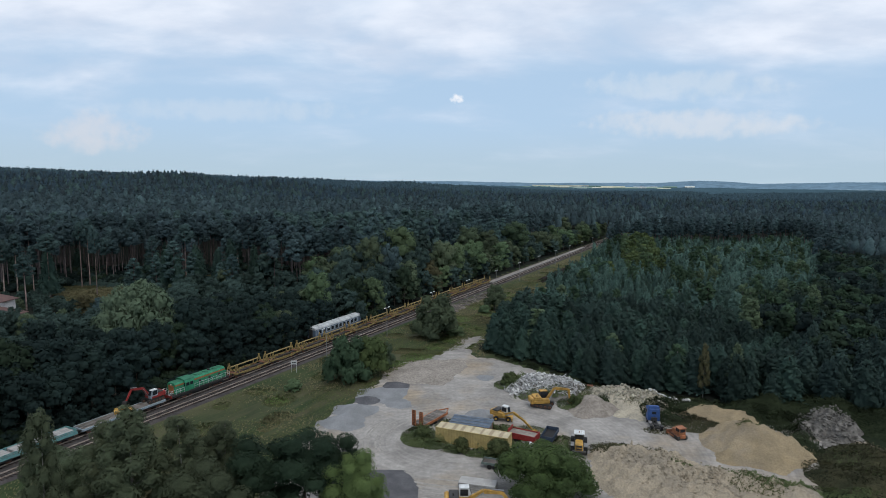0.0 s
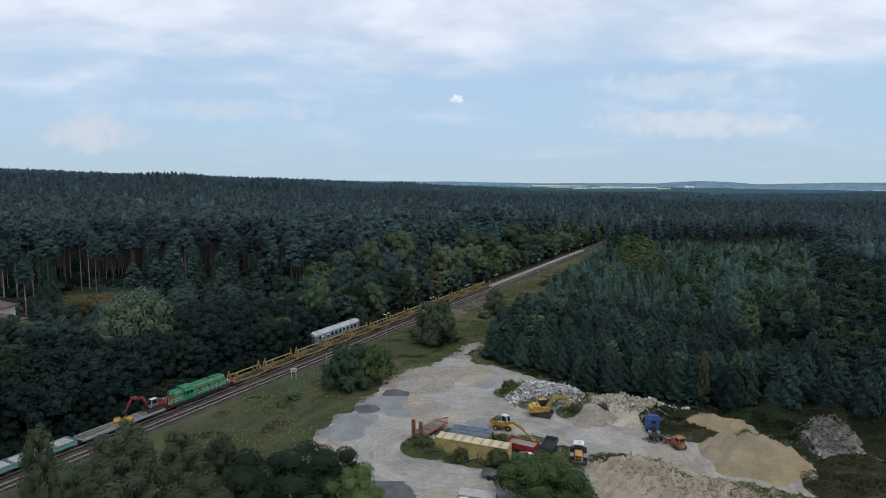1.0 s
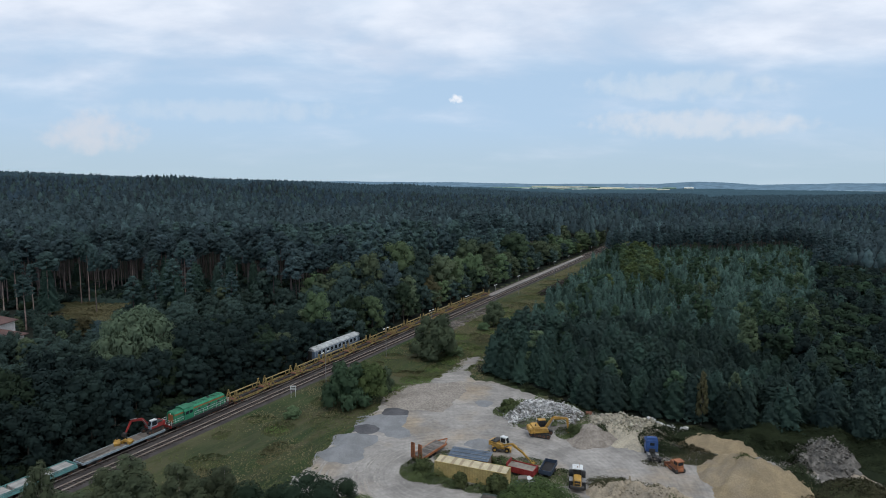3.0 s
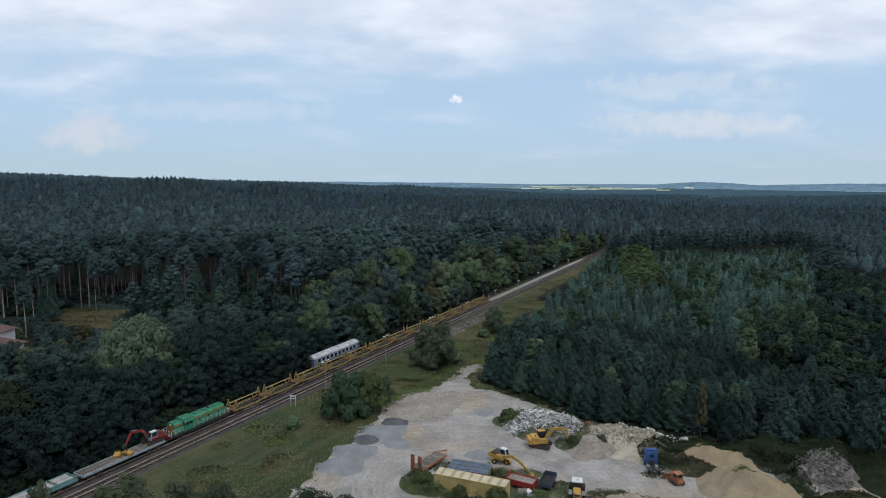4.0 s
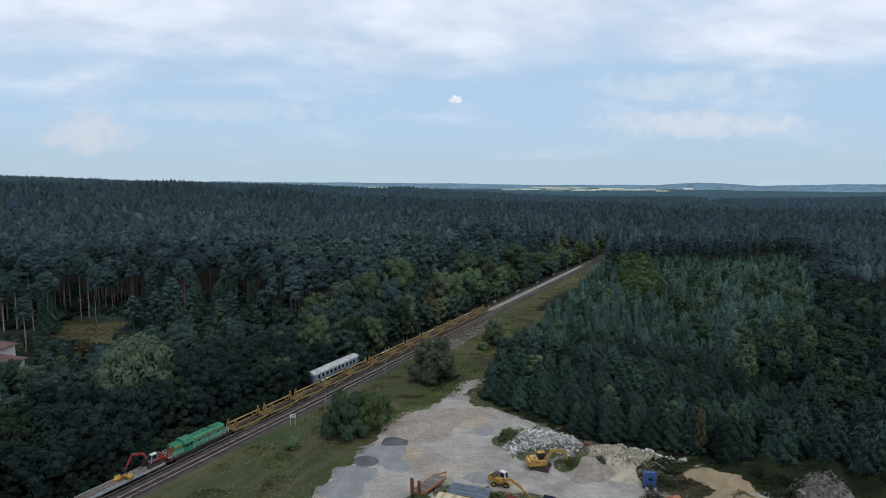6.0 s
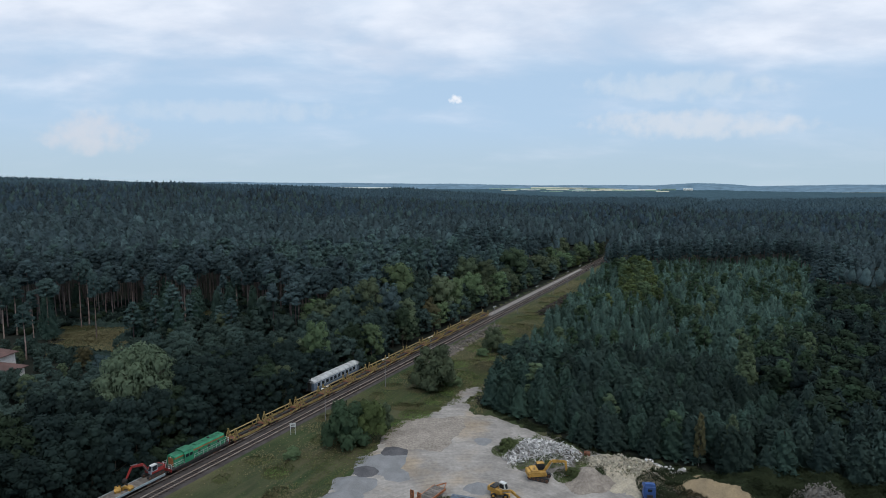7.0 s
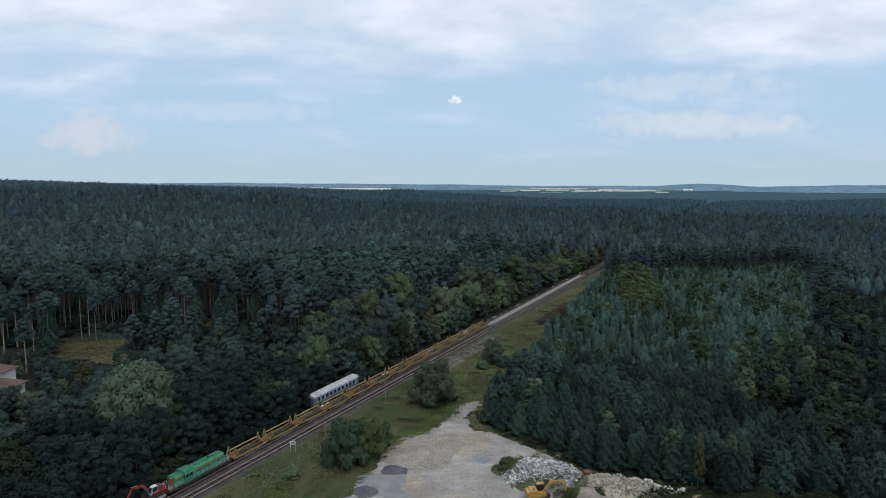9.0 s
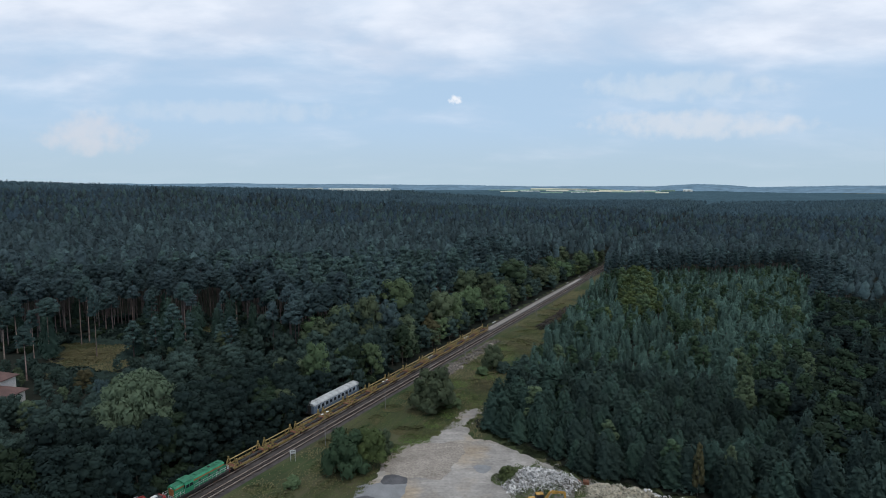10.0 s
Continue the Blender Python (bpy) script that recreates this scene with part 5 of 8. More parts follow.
# ---- the green locomotive ----
def locomotive(m):
    ob = thing("locomotive", m, "green hood diesel locomotive with orange band and white railings", "locomotive")
    L = 16.2
    h = L / 2
    part("underframe", Form().box(-1.45, 1.45, -h, h, 1.0, 1.42, edge=0.05).box(-1.1, 1.1, -2.4, 2.4, 0.45, 1.0, edge=0.1), "steel", ob)
    part("buffer_beam", Form().box(-1.45, 1.45, -h - 0.12, -h + 0.02, 0.85, 1.45, edge=0.03), "red_paint", ob, "red buffer beam")
    part("buffer_beam", Form().box(-1.45, 1.45, h - 0.02, h + 0.12, 0.85, 1.45, edge=0.03), "red_paint", ob, "red buffer beam")
    for y, w in ((-h - 0.1, -1), (h + 0.1, 1)):
        add_buffers(ob, y, w)

    def hood(y0, y1, top, half):
        o = [(-half, 1.42), (-half, top - 0.35), (-half + 0.28, top - 0.05), (-0.3, top + 0.03), (0.3, top + 0.03), (half - 0.28, top - 0.05), (half, top - 0.35), (half, 1.42)]
        return Form().prism(o, y0, y1)

    long_hood = part("long_hood", hood(-2.2, 7.0, 3.75, 1.12), "loco_green", ob)
    short_hood = part("short_hood", hood(-7.0, -4.6, 3.70, 1.12), "loco_green", ob)
    part("roof_panel", Form().box(-0.80, 0.80, -2.1, 6.9, 3.73, 3.80, edge=0.03), "loco_roof", long_hood, "faded green roof panels")
    part("roof_panel", Form().box(-0.80, 0.80, -6.9, -4.7, 3.68, 3.75, edge=0.03), "loco_roof", short_hood, "faded green roof panels")
    for y in (-0.6, 1.9, 4.6, 6.0):
        part("roof_fan", Form().rod((0, y, 3.78), (0, y, 3.92), 0.48, n=14).rod((0, y, 3.92), (0, y, 3.94), 0.40, n=14), "loco_roof", long_hood)
    part("exhaust", Form().box(-0.25, 0.25, 3.0, 3.5, 3.78, 4.05, edge=0.05), "steel", long_hood)
    for x in (-1, 1):
        part("orange_stripe", Form().box(min(x * 1.121, x * 1.14), max(x * 1.121, x * 1.14), -2.1, 6.95, 3.02, 3.32), "orange_band", long_hood, "orange band")
        part("orange_stripe", Form().box(min(x * 1.121, x * 1.14), max(x * 1.121, x * 1.14), -6.95, -4.65, 3.0, 3.3), "orange_band", short_hood, "orange band")
        for k, y in enumerate(np.arange(-1.7, 6.6, 0.92)):
            part("hood_door", Form().box(min(x * 1.12, x * 1.15), max(x * 1.12, x * 1.15), y, y + 0.82, 1.55, 2.92, edge=0.02), "loco_green", long_hood)
            if k % 3 == 1:
                part("louvre", Form().box(min(x * 1.15, x * 1.165), max(x * 1.15, x * 1.165), y + 0.1, y + 0.72, 2.2, 2.8), "steel", long_hood)
        for y in (-6.6, -5.6):
            part("hood_door", Form().box(min(x * 1.12, x * 1.15), max(x * 1.12, x * 1.15), y, y + 0.85, 1.55, 2.9, edge=0.02), "loco_green", short_hood)
    cab = part("cab", Form().prism([(-1.42, 1.42), (-1.46, 3.2), (-1.20, 3.82), (-0.5, 4.02), (0.5, 4.02), (1.20, 3.82), (1.46, 3.2), (1.42, 1.42)], -4.6, -2.2), "loco_green", ob)
    part("cab_roof", Form().prism([(-1.34, 3.72), (-1.22, 3.90), (-0.5, 4.09), (0.5, 4.09), (1.22, 3.90), (1.34, 3.72), (1.2, 3.8), (0.5, 4.03), (-0.5, 4.03), (-1.2, 3.8)], -4.75, -2.05), "loco_roof", cab, "faded green cab roof")
    for x in (-1, 1):
        for y in (-4.3, -3.3):
            part("cab_window", Form().box(min(x * 1.42, x * 1.475), max(x * 1.42, x * 1.475), y, y + 0.8, 2.55, 3.2), "glass", cab, "dark cab window")
        part("cab_door", Form().box(min(x * 1.44, x * 1.47), max(x * 1.44, x * 1.47), -3.2, -2.5, 1.5, 2.45), "loco_green", cab)
        part("end_window", Form().box(x * 1.28 - 0.13, x * 1.28 + 0.13, -4.63, -4.6, 2.6, 3.3), "glass", cab)
        part("end_window", Form().box(x * 1.28 - 0.13, x * 1.28 + 0.13, -2.2, -2.17, 2.6, 3.3), "glass", cab)
    part("nose", Form().box(-0.75, 0.75, -7.05, -6.99, 1.6, 3.2, edge=0.03), "orange_band", ob, "orange painted nose panel")
    part("headlight", Form().rod((0, -7.08, 3.35), (0, -6.95, 3.35), 0.16, n=12), "lamp_lens", ob, "pale headlight")
    for x in (-0.85, 0.85):
        part("marker_light", Form().rod((x, -8.28, 1.6), (x, -8.1, 1.6), 0.12, n=10), "lamp_lens", ob)
    # railings along the walkways and round both ends
    for x in (-1.40, 1.40):
        for y0, y1 in ((-8.0, -4.8), (-2.0, 8.0)):
            for z in (1.95, 2.42):
                r = part("railing", Form().rod((x, y0, z), (x, y1, z), 0.028, n=5), "white_paint", ob, "white handrail")
            for y in np.arange(y0, y1 + 0.1, (y1 - y0) / max(2, round((y1 - y0) / 1.25))):
                part("railing_post", Form().rod((x, y, 1.42), (x, y, 2.42), 0.03, n=5), "white_paint", r)
    for y in (-8.05, 8.05):
        for z in (1.95, 2.42):
            for x0, x1 in ((-1.4, -0.4), (0.4, 1.4)):
                r = part("railing", Form().rod((x0, y, z), (x1, y, z), 0.028, n=5), "white_paint", ob, "white handrail")
        for x in (-1.4, -0.9, -0.4, 0.4, 0.9, 1.4):
            part("railing_post", Form().rod((x, y, 1.42), (x, y, 2.42), 0.03, n=5), "white_paint", r)
    for y in (-5.3, -3.4, 3.4, 5.3):
        add_bogie(ob, y, base=1.2 if abs(y) > 4 else 1.3, r=0.5)
    return ob


# ---- wagons ----
def wagon_base(name, m, label, L, sill, group, deck=1.18, bogies=0.72):
    ob = thing(name, m, label, "railway wagon", group)
    h = L / 2
    for x in (-1, 1):
        part("side_sill", Form().box(min(x * 1.28, x * 1.40), max(x * 1.28, x * 1.40), -h, h, 0.86, deck + 0.05, edge=0.03), sill, ob)
    part("centre_sill", Form().box(-0.3, 0.3, -h, h, 0.80, 1.08), "steel", ob)
    for y, w in ((-h, -1), (h, 1)):
        part("headstock", Form().box(-1.28, 1.28, y - 0.08, y + 0.08, 0.8, deck, edge=0.02), sill, ob)
        add_buffers(ob, y + w * 0.08, w * 0.75)
        add_bogie(ob, w * h * bogies)
    return ob


def flat_wagon(m):
    ob = wagon_base("flat_wagon", m, "pale grey flat wagon with a weathered plank deck", 15.4, "wagon_grey", "", 1.2)
    for k in range(34):
        y = -7.53 + k * 0.443
        part("deck_plank", Form().box(-1.27, 1.27, y, y + 0.425, 1.12, 1.215, edge=0.012), "deck_wood", ob)
    for x in (-1, 1):
        for y in np.arange(-7.0, 7.1, 1.4):
            part("stake_pocket", Form().box(min(x * 1.40, x * 1.48), max(x * 1.40, x * 1.48), y - 0.07, y + 0.07, 0.9, 1.2), "wagon_grey", ob)
    return ob


def tie_wagon(m):
    """A turquoise wagon; the load lies on it as things of their own."""
    ob = wagon_base("stake_wagon", m, "turquoise stake wagon carrying pale concrete ties", 12.6, "turquoise", "turquoise wagons", 1.2)
    part("deck", Form().box(-1.27, 1.27, -6.2, 6.2, 1.10, 1.2), "deck_wood", ob)
    for x in (-1.36, 1.36):
        for y in np.arange(-5.8, 5.9, 1.45):
            part("stake", Form().box(x - 0.05, x + 0.05, y - 0.06, y + 0.06, 1.2, 1.72), "turquoise", ob)
        for z in (1.32, 1.56):
            part("side_rail", Form().box(x - 0.04, x + 0.04, -6.2, 6.2, z, z + 0.12), "turquoise", ob)
    for y in (-6.1, 6.1):
        part("end_board", Form().box(-1.3, 1.3, y - 0.06, y + 0.06, 1.2, 1.75, edge=0.02), "turquoise", ob)
    return ob


TIE_MESH = None


def tie_stack(m):
    global TIE_MESH
    if TIE_MESH is None:
        TIE_MESH = Form().prism([(-0.14, 0), (-0.10, 0.19), (0.10, 0.19), (0.14, 0)], -1.24, 1.24).mesh("tie")
        TIE_MESH.materials.append(M["concrete"])
    ob = thing("tie_stack", m, "layered stack of pale concrete ties on the wagon", "concrete ties", "stacks of ties")
    rng = np.random.default_rng(9)
    for lay in range(2):
        for k in range(8):
            part("tie", TIE_MESH, None, ob, m=pose(-1.08 + k * 0.31, rng.normal(0, 0.03), lay * 0.225, 0, 0, rng.normal(0, 0.5)))
    return ob


def rail_wagon(m):
    ob = wagon_base("rail_wagon", m, "faded yellow rail-carrying wagon with triangular stanchions", 9.9, "wagon_yellow", "yellow rail wagons", 1.1, 0.66)
    for x in (-1, 1):
        part("belly_beam", Form().add([(x * 1.30, -3.6, 0.9), (x * 1.30, -1.8, 0.62), (x * 1.30, 1.8, 0.62), (x * 1.30, 3.6, 0.9), (x * 1.38, -3.6, 0.9), (x * 1.38, -1.8, 0.62), (x * 1.38, 1.8, 0.62), (x * 1.38, 3.6, 0.9)],
                                      [(0, 1, 2, 3), (7, 6, 5, 4), (0, 4, 5, 1), (1, 5, 6, 2), (2, 6, 7, 3), (0, 3, 7, 4)]), "wagon_yellow", ob)
    for y in (-4.3, -2.6, 0.0, 2.6, 4.3):
        part("cross_beam", Form().box(-1.28, 1.28, y - 0.07, y + 0.07, 0.90, 1.06), "rust", ob)
    for e in (-1, 1):
        for x in (-1.2, 1.2):
            y = e * 4.35
            f = Form()
            f.bar((x, y - 0.62, 1.1), (x, y, 2.75), 0.18, 0.18).bar((x, y + 0.62, 1.1), (x, y, 2.75), 0.18, 0.18).bar((x, y - 0.36, 1.75), (x, y + 0.36, 1.75), 0.12, 0.14)
            f.box(x - 0.15, x + 0.15, y - 0.18, y + 0.18, 2.66, 2.86, edge=0.03)
            part("stanchion", f, "wagon_yellow", ob)
        part("stanchion_bar", Form().box(-1.12, 1.12, e * 4.35 - 0.08, e * 4.35 + 0.08, 1.45, 1.60), "wagon_yellow", ob)
        part("end_deck", Form().box(-1.1, 1.1, min(e * 4.0, e * 4.8), max(e * 4.0, e * 4.8), 1.06, 1.14), "rust", ob)
    part("top_tube", Form().bar((-1.2, -4.2, 1.95), (-1.2, 4.2, 1.95), 0.17, 0.20), "pale_yellow", ob, "pale yellow long tube")
    for y in (-2.6, 2.6):
        part("tube_prop", Form().bar((-1.2, y, 1.1), (-1.2, y, 1.9), 0.12, 0.12), "wagon_yellow", ob)
    return ob


def coach(m):
    ob = thing("passenger_coach", m, "old blue-grey railway coach with a dusty pale roof", "railway coach")
    h = 10.2
    part("underframe", Form().box(-1.35, 1.35, -h, h, 0.75, 1.15, edge=0.05), "steel", ob)
    body = part("body", Form().prism([(-1.42, 1.1), (-1.46, 2.0), (-1.42, 3.25), (1.42, 3.25), (1.46, 2.0), (1.42, 1.1)], -h, h), "coach_blue", ob)
    part("roof", Form().prism([(-1.46, 3.25), (-1.36, 3.55), (-1.0, 3.85), (-0.4, 4.02), (0.4, 4.02), (1.0, 3.85), (1.36, 3.55), (1.46, 3.25)], -h - 0.05, h + 0.05), "coach_roof", ob, "dusty pale roof")
    for x in (-1, 1):
        part("window_band", Form().box(min(x * 1.455, x * 1.475), max(x * 1.455, x * 1.475), -h + 0.3, h - 0.3, 1.85, 3.1), "coach_grey", body, "grey-blue window band")
        for y in np.arange(-h + 1.5, h - 1.5, 1.75):
            part("window", Form().box(min(x * 1.475, x * 1.49), max(x * 1.475, x * 1.49), y, y + 1.05, 2.05, 2.95, edge=0.03), "glass", body)
        for y in (-h + 0.45, h - 1.2):
            part("door", Form().box(min(x * 1.475, x * 1.495), max(x * 1.475, x * 1.495), y, y + 0.75, 1.15, 3.0, edge=0.03), "coach_blue", body)
    part("end_gangway", Form().box(-0.6, 0.6, -h - 0.25, -h + 0.05, 1.15, 3.3, edge=0.05), "steel", body)
    for y in np.arange(-8, 8.5, 3.0):
        part("roof_vent", Form().rod((0.5, y, 3.9), (0.5, y, 4.18), 0.14, n=8), "coach_roof", ob)
    for y, w in ((-h, -1), (h, 1)):
        add_buffers(ob, y, w)
        add_bogie(ob, w * 7.0, base=2.5)
    return ob


# ---- machines ----
def excavator(m, label, body, group="", house_turn=0.0, boom=(40, -35, -70), tracked=True, cab_mat="steel", scale=1.0, grab=False, category="excavator"):
    """A digger: local +y is ahead. boom: the degrees above level of the boom's first length, its second, and the stick."""
    ob = thing("excavator", m @ Matrix.Scale(scale, 4), label, category, group)
    if tracked:
        for x in (-1.05, 1.05):
            o = [(-2.0, 0.35), (-1.75, 0.08), (1.75, 0.08), (2.0, 0.35), (2.05, 0.6), (1.8, 0.86), (-1.8, 0.86), (-2.05, 0.6)]
            t = part("track", Form().prism(o, -0.28, 0.28, Matrix.Translation((x, 0, 0)) @ pose(0, 0, 0, 0, 0, 90)), "steel", ob)
            for k in range(12):
                y = -1.75 + k * 0.318
                part("track_shoe", Form().box(x - 0.30, x + 0.30, y - 0.12, y + 0.12, 0.86, 0.92), "steel", t)
            for y in (-1.65, -0.8, 0.0, 0.8, 1.65):
                part("roller", Form().wheel(x, y, 0.45, 0.26, 0.6, 10), "rust", t)
        part("undercarriage", Form().box(-0.8, 0.8, -1.1, 1.1, 0.4, 0.85, edge=0.06), "steel", ob)
    else:
        part("undercarriage", Form().box(-0.55, 0.55, -1.9, 1.9, 0.55, 0.95, edge=0.06).box(-1.1, 1.1, 1.9, 2.2, 0.2, 0.75).box(-0.9, 0.9, -0.6, 0.6, 0.8, 1.05), body, ob)
        for x in (-0.95, 0.95):
            for y in (-1.3, 1.3):
                w = part("wheel", Form().wheel(x, y, 0.52, 0.52, 0.45), "rubber", ob)
                part("rim", Form().rod((x - 0.2, y, 0.52), (x + 0.2, y, 0.52), 0.27, n=10), body, w)
    part("turntable", Form().rod((0, 0, 0.85), (0, 0, 1.05), 0.65, n=14), "steel", ob)
    R = pose(0, 0, 0, 0, 0, house_turn)
    house = part("house", Form().add(*_rounded_house()), body, ob, m=R)
    part("counterweight", Form().box(-1.25, 1.25, -2.55, -1.85, 1.05, 2.0, edge=0.18), body, house)
    part("engine_hood", Form().box(-1.15, 1.15, -1.9, -0.5, 1.95, 2.22, edge=0.08), body if cab_mat == "steel" else "steel", house, "engine cover")
    part("exhaust", Form().rod((0.6, -1.3, 2.2), (0.6, -1.3, 2.6), 0.07, n=8), "steel", house)
    cab = part("cab", Form().prism([(-0.45, 1.05), (1.25, 1.05), (1.3, 1.8), (0.95, 2.85), (-0.4, 2.85)], -0.48, 0.48, Matrix.Translation((-0.72, 0, 0)) @ pose(0, 0, 0, 0, 0, 90)), cab_mat, house)
    part("cab_roof", Form().box(-1.24, -0.22, -0.45, 1.0, 2.85, 2.95, edge=0.05), body if cab_mat == "steel" else "white_paint", cab, "cab roof")
    part("cab_window", Form().box(-1.22, -1.205, -0.3, 0.85, 1.75, 2.7), "glass", cab)
    part("cab_window", Form().box(-0.235, -0.22, -0.3, 0.85, 1.75, 2.7), "glass", cab)
    part("windscreen", Form().add([(-1.12, 1.32, 1.8), (-0.32, 1.32, 1.8), (-0.32, 1.0, 2.78), (-1.12, 1.0, 2.78), (-1.12, 1.34, 1.8), (-0.32, 1.34, 1.8), (-0.32, 1.02, 2.78), (-1.12, 1.02, 2.78)],
                                  [(0, 1, 2, 3), (7, 6, 5, 4), (0, 4, 5, 1), (1, 5, 6, 2), (2, 6, 7, 3), (3, 7, 4, 0)]), "glass", cab)
    x = 0.25

    def ahead(p, deg, length):
        return p[0] + length * math.cos(radians(deg)), p[1] + length * math.sin(radians(deg))

    p0 = (0.55, 1.45)
    p1 = ahead(p0, boom[0], 2.7)
    p2 = ahead(p1, boom[1], 2.7)
    p3 = ahead(p2, boom[2], 2.6)

    def beam(a, b, w0, w1, wide):
        d = Vector((0, b[0] - a[0], b[1] - a[1])).normalized()
        n = Vector((0, -d.z, d.y))
        A, B = Vector((x, *a)), Vector((x, *b))
        v = [q + n * s * w + Vector((k * wide, 0, 0)) for k in (-1, 1) for q, w in ((A, w0), (B, w1)) for s in (-1, 1)]
        return [v[0], v[1], v[3], v[2], v[4], v[5], v[7], v[6]], [(0, 1, 2, 3), (7, 6, 5, 4), (0, 4, 5, 1), (1, 5, 6, 2), (2, 6, 7, 3), (3, 7, 4, 0)]

    b = part("boom", Form().add(*beam(p0, p1, 0.16, 0.28, 0.18)).add(*beam(p1, p2, 0.28, 0.16, 0.17)), body, house)
    part("boom_cylinder", Form().rod((x - 0.27, 0.95, 1.25), (x - 0.27, p1[0], p1[1] - 0.1), 0.09, n=8).rod((x + 0.27, 0.95, 1.25), (x + 0.27, p1[0], p1[1] - 0.1), 0.09, n=8), "grey_steel", b)
    part("stick_cylinder", Form().rod((x, (p1[0] + p2[0]) / 2, (p1[1] + p2[1]) / 2 + 0.38), (x, p2[0] + 0.2, p2[1] + 0.40), 0.09, n=8), "grey_steel", b)
    part("stick", Form().add(*beam(p2, p3, 0.22, 0.12, 0.14)), body, house)
    q = Matrix.Translation((x, p3[0], p3[1])) @ pose(0, 0, 0, boom[2] + 90)
    o = [(-0.35, 0.05), (0.15, 0.1), (0.45, -0.25), (0.40, -0.75), (0.05, -1.0), (-0.45, -0.95), (-0.1, -0.75), (0.15, -0.5), (0.05, -0.15)]
    part("bucket", Form().prism(o, -0.55, 0.55, q @ pose(0, 0, 0, 0, 0, 90)), "steel" if body != "yellow_paint" else body, house)
    return ob


def _rounded_house():
    f = Form().box(-1.25, 1.25, -1.9, 1.1, 1.05, 1.55, edge=0.08).box(-1.2, 1.2, -1.95, -0.45, 1.55, 1.97, edge=0.08).box(0.55, 1.25, -0.5, 0.9, 1.5, 1.9, edge=0.08)
    return f.v, f.f


def wheel_loader(m):
    ob = thing("wheel_loader", m, "yellow wheel loader with a white cab roof, parked", "wheel loader")
    rear = part("engine_hood", Form().box(-0.66, 0.66, -3.3, -1.0, 1.15, 2.3, edge=0.15), "yellow_paint", ob)
    part("grille", Form().box(-0.48, 0.48, -3.34, -3.28, 1.3, 2.1), "steel", rear, "dark rear grille")
    part("grille_bar", Form().box(-0.5, 0.5, -3.37, -3.33, 1.62, 1.76), "yellow_paint", rear)
    part("counterweight", Form().box(-1.2, 1.2, -3.5, -2.9, 0.65, 1.2, edge=0.12), "steel", ob)
    part("chassis", Form().box(-0.6, 0.6, -3.0, 2.2, 0.6, 1.2, edge=0.08), "steel", ob)
    part("mudguard", Form().box(-1.42, -0.8, -2.6, -1.0, 1.62, 1.74, edge=0.04).box(0.8, 1.42, -2.6, -1.0, 1.62, 1.74, edge=0.04), "grey_steel", ob)
    cab = part("cab", Form().box(-0.8, 0.8, -1.1, 0.45, 1.6, 3.15, edge=0.12, taper=0.9), "steel", ob)
    part("cab_roof", Form().box(-0.92, 0.92, -1.2, 0.6, 3.15, 3.34, edge=0.08), "white_paint", cab, "white cab roof")
    for x in (-1, 1):
        part("cab_window", Form().box(min(x * 0.74, x * 0.80), max(x * 0.74, x * 0.80), -0.9, 0.3, 2.25, 2.95), "glass", cab)
    part("rear_window", Form().box(-0.6, 0.6, -1.09, -1.02, 2.25, 2.95), "glass", cab)
    part("windscreen", Form().box(-0.6, 0.6, 0.38, 0.45, 2.1, 2.95), "glass", cab)
    part("beacon", Form().rod((0, -0.6, 3.34), (0, -0.6, 3.55), 0.07).rod((0.3, -0.8, 3.34), (0.3, -0.8, 4.2), 0.02, n=5), "orange_paint", cab)
    for x in (-1.12, 1.12):
        for y in (-1.8, 1.5):
            w = part("wheel", Form().wheel(x, y, 0.82, 0.82, 0.62, 20), "rubber", ob)
            part("rim", Form().rod((x - 0.26, y, 0.82), (x + 0.26, y, 0.82), 0.42, n=12), "yellow_paint", w)
    for x in (-0.5, 0.5):
        part("lift_arm", Form().bar((x, 1.2, 1.9), (x, 2.6, 1.6), 0.2, 0.35).bar((x, 2.6, 1.6), (x, 3.6, 0.6), 0.2, 0.3), "yellow_paint", ob)
    o = [(3.3, 0.15), (4.6, 0.05), (4.65, 0.12), (3.6, 0.3), (3.45, 0.9), (3.75, 1.25), (3.65, 1.32), (3.3, 0.95)]
    part("bucket", Form().prism(o, -1.45, 1.45, pose(0, 0, 0, 0, 0, 90)), "grey_steel", ob)
    return ob


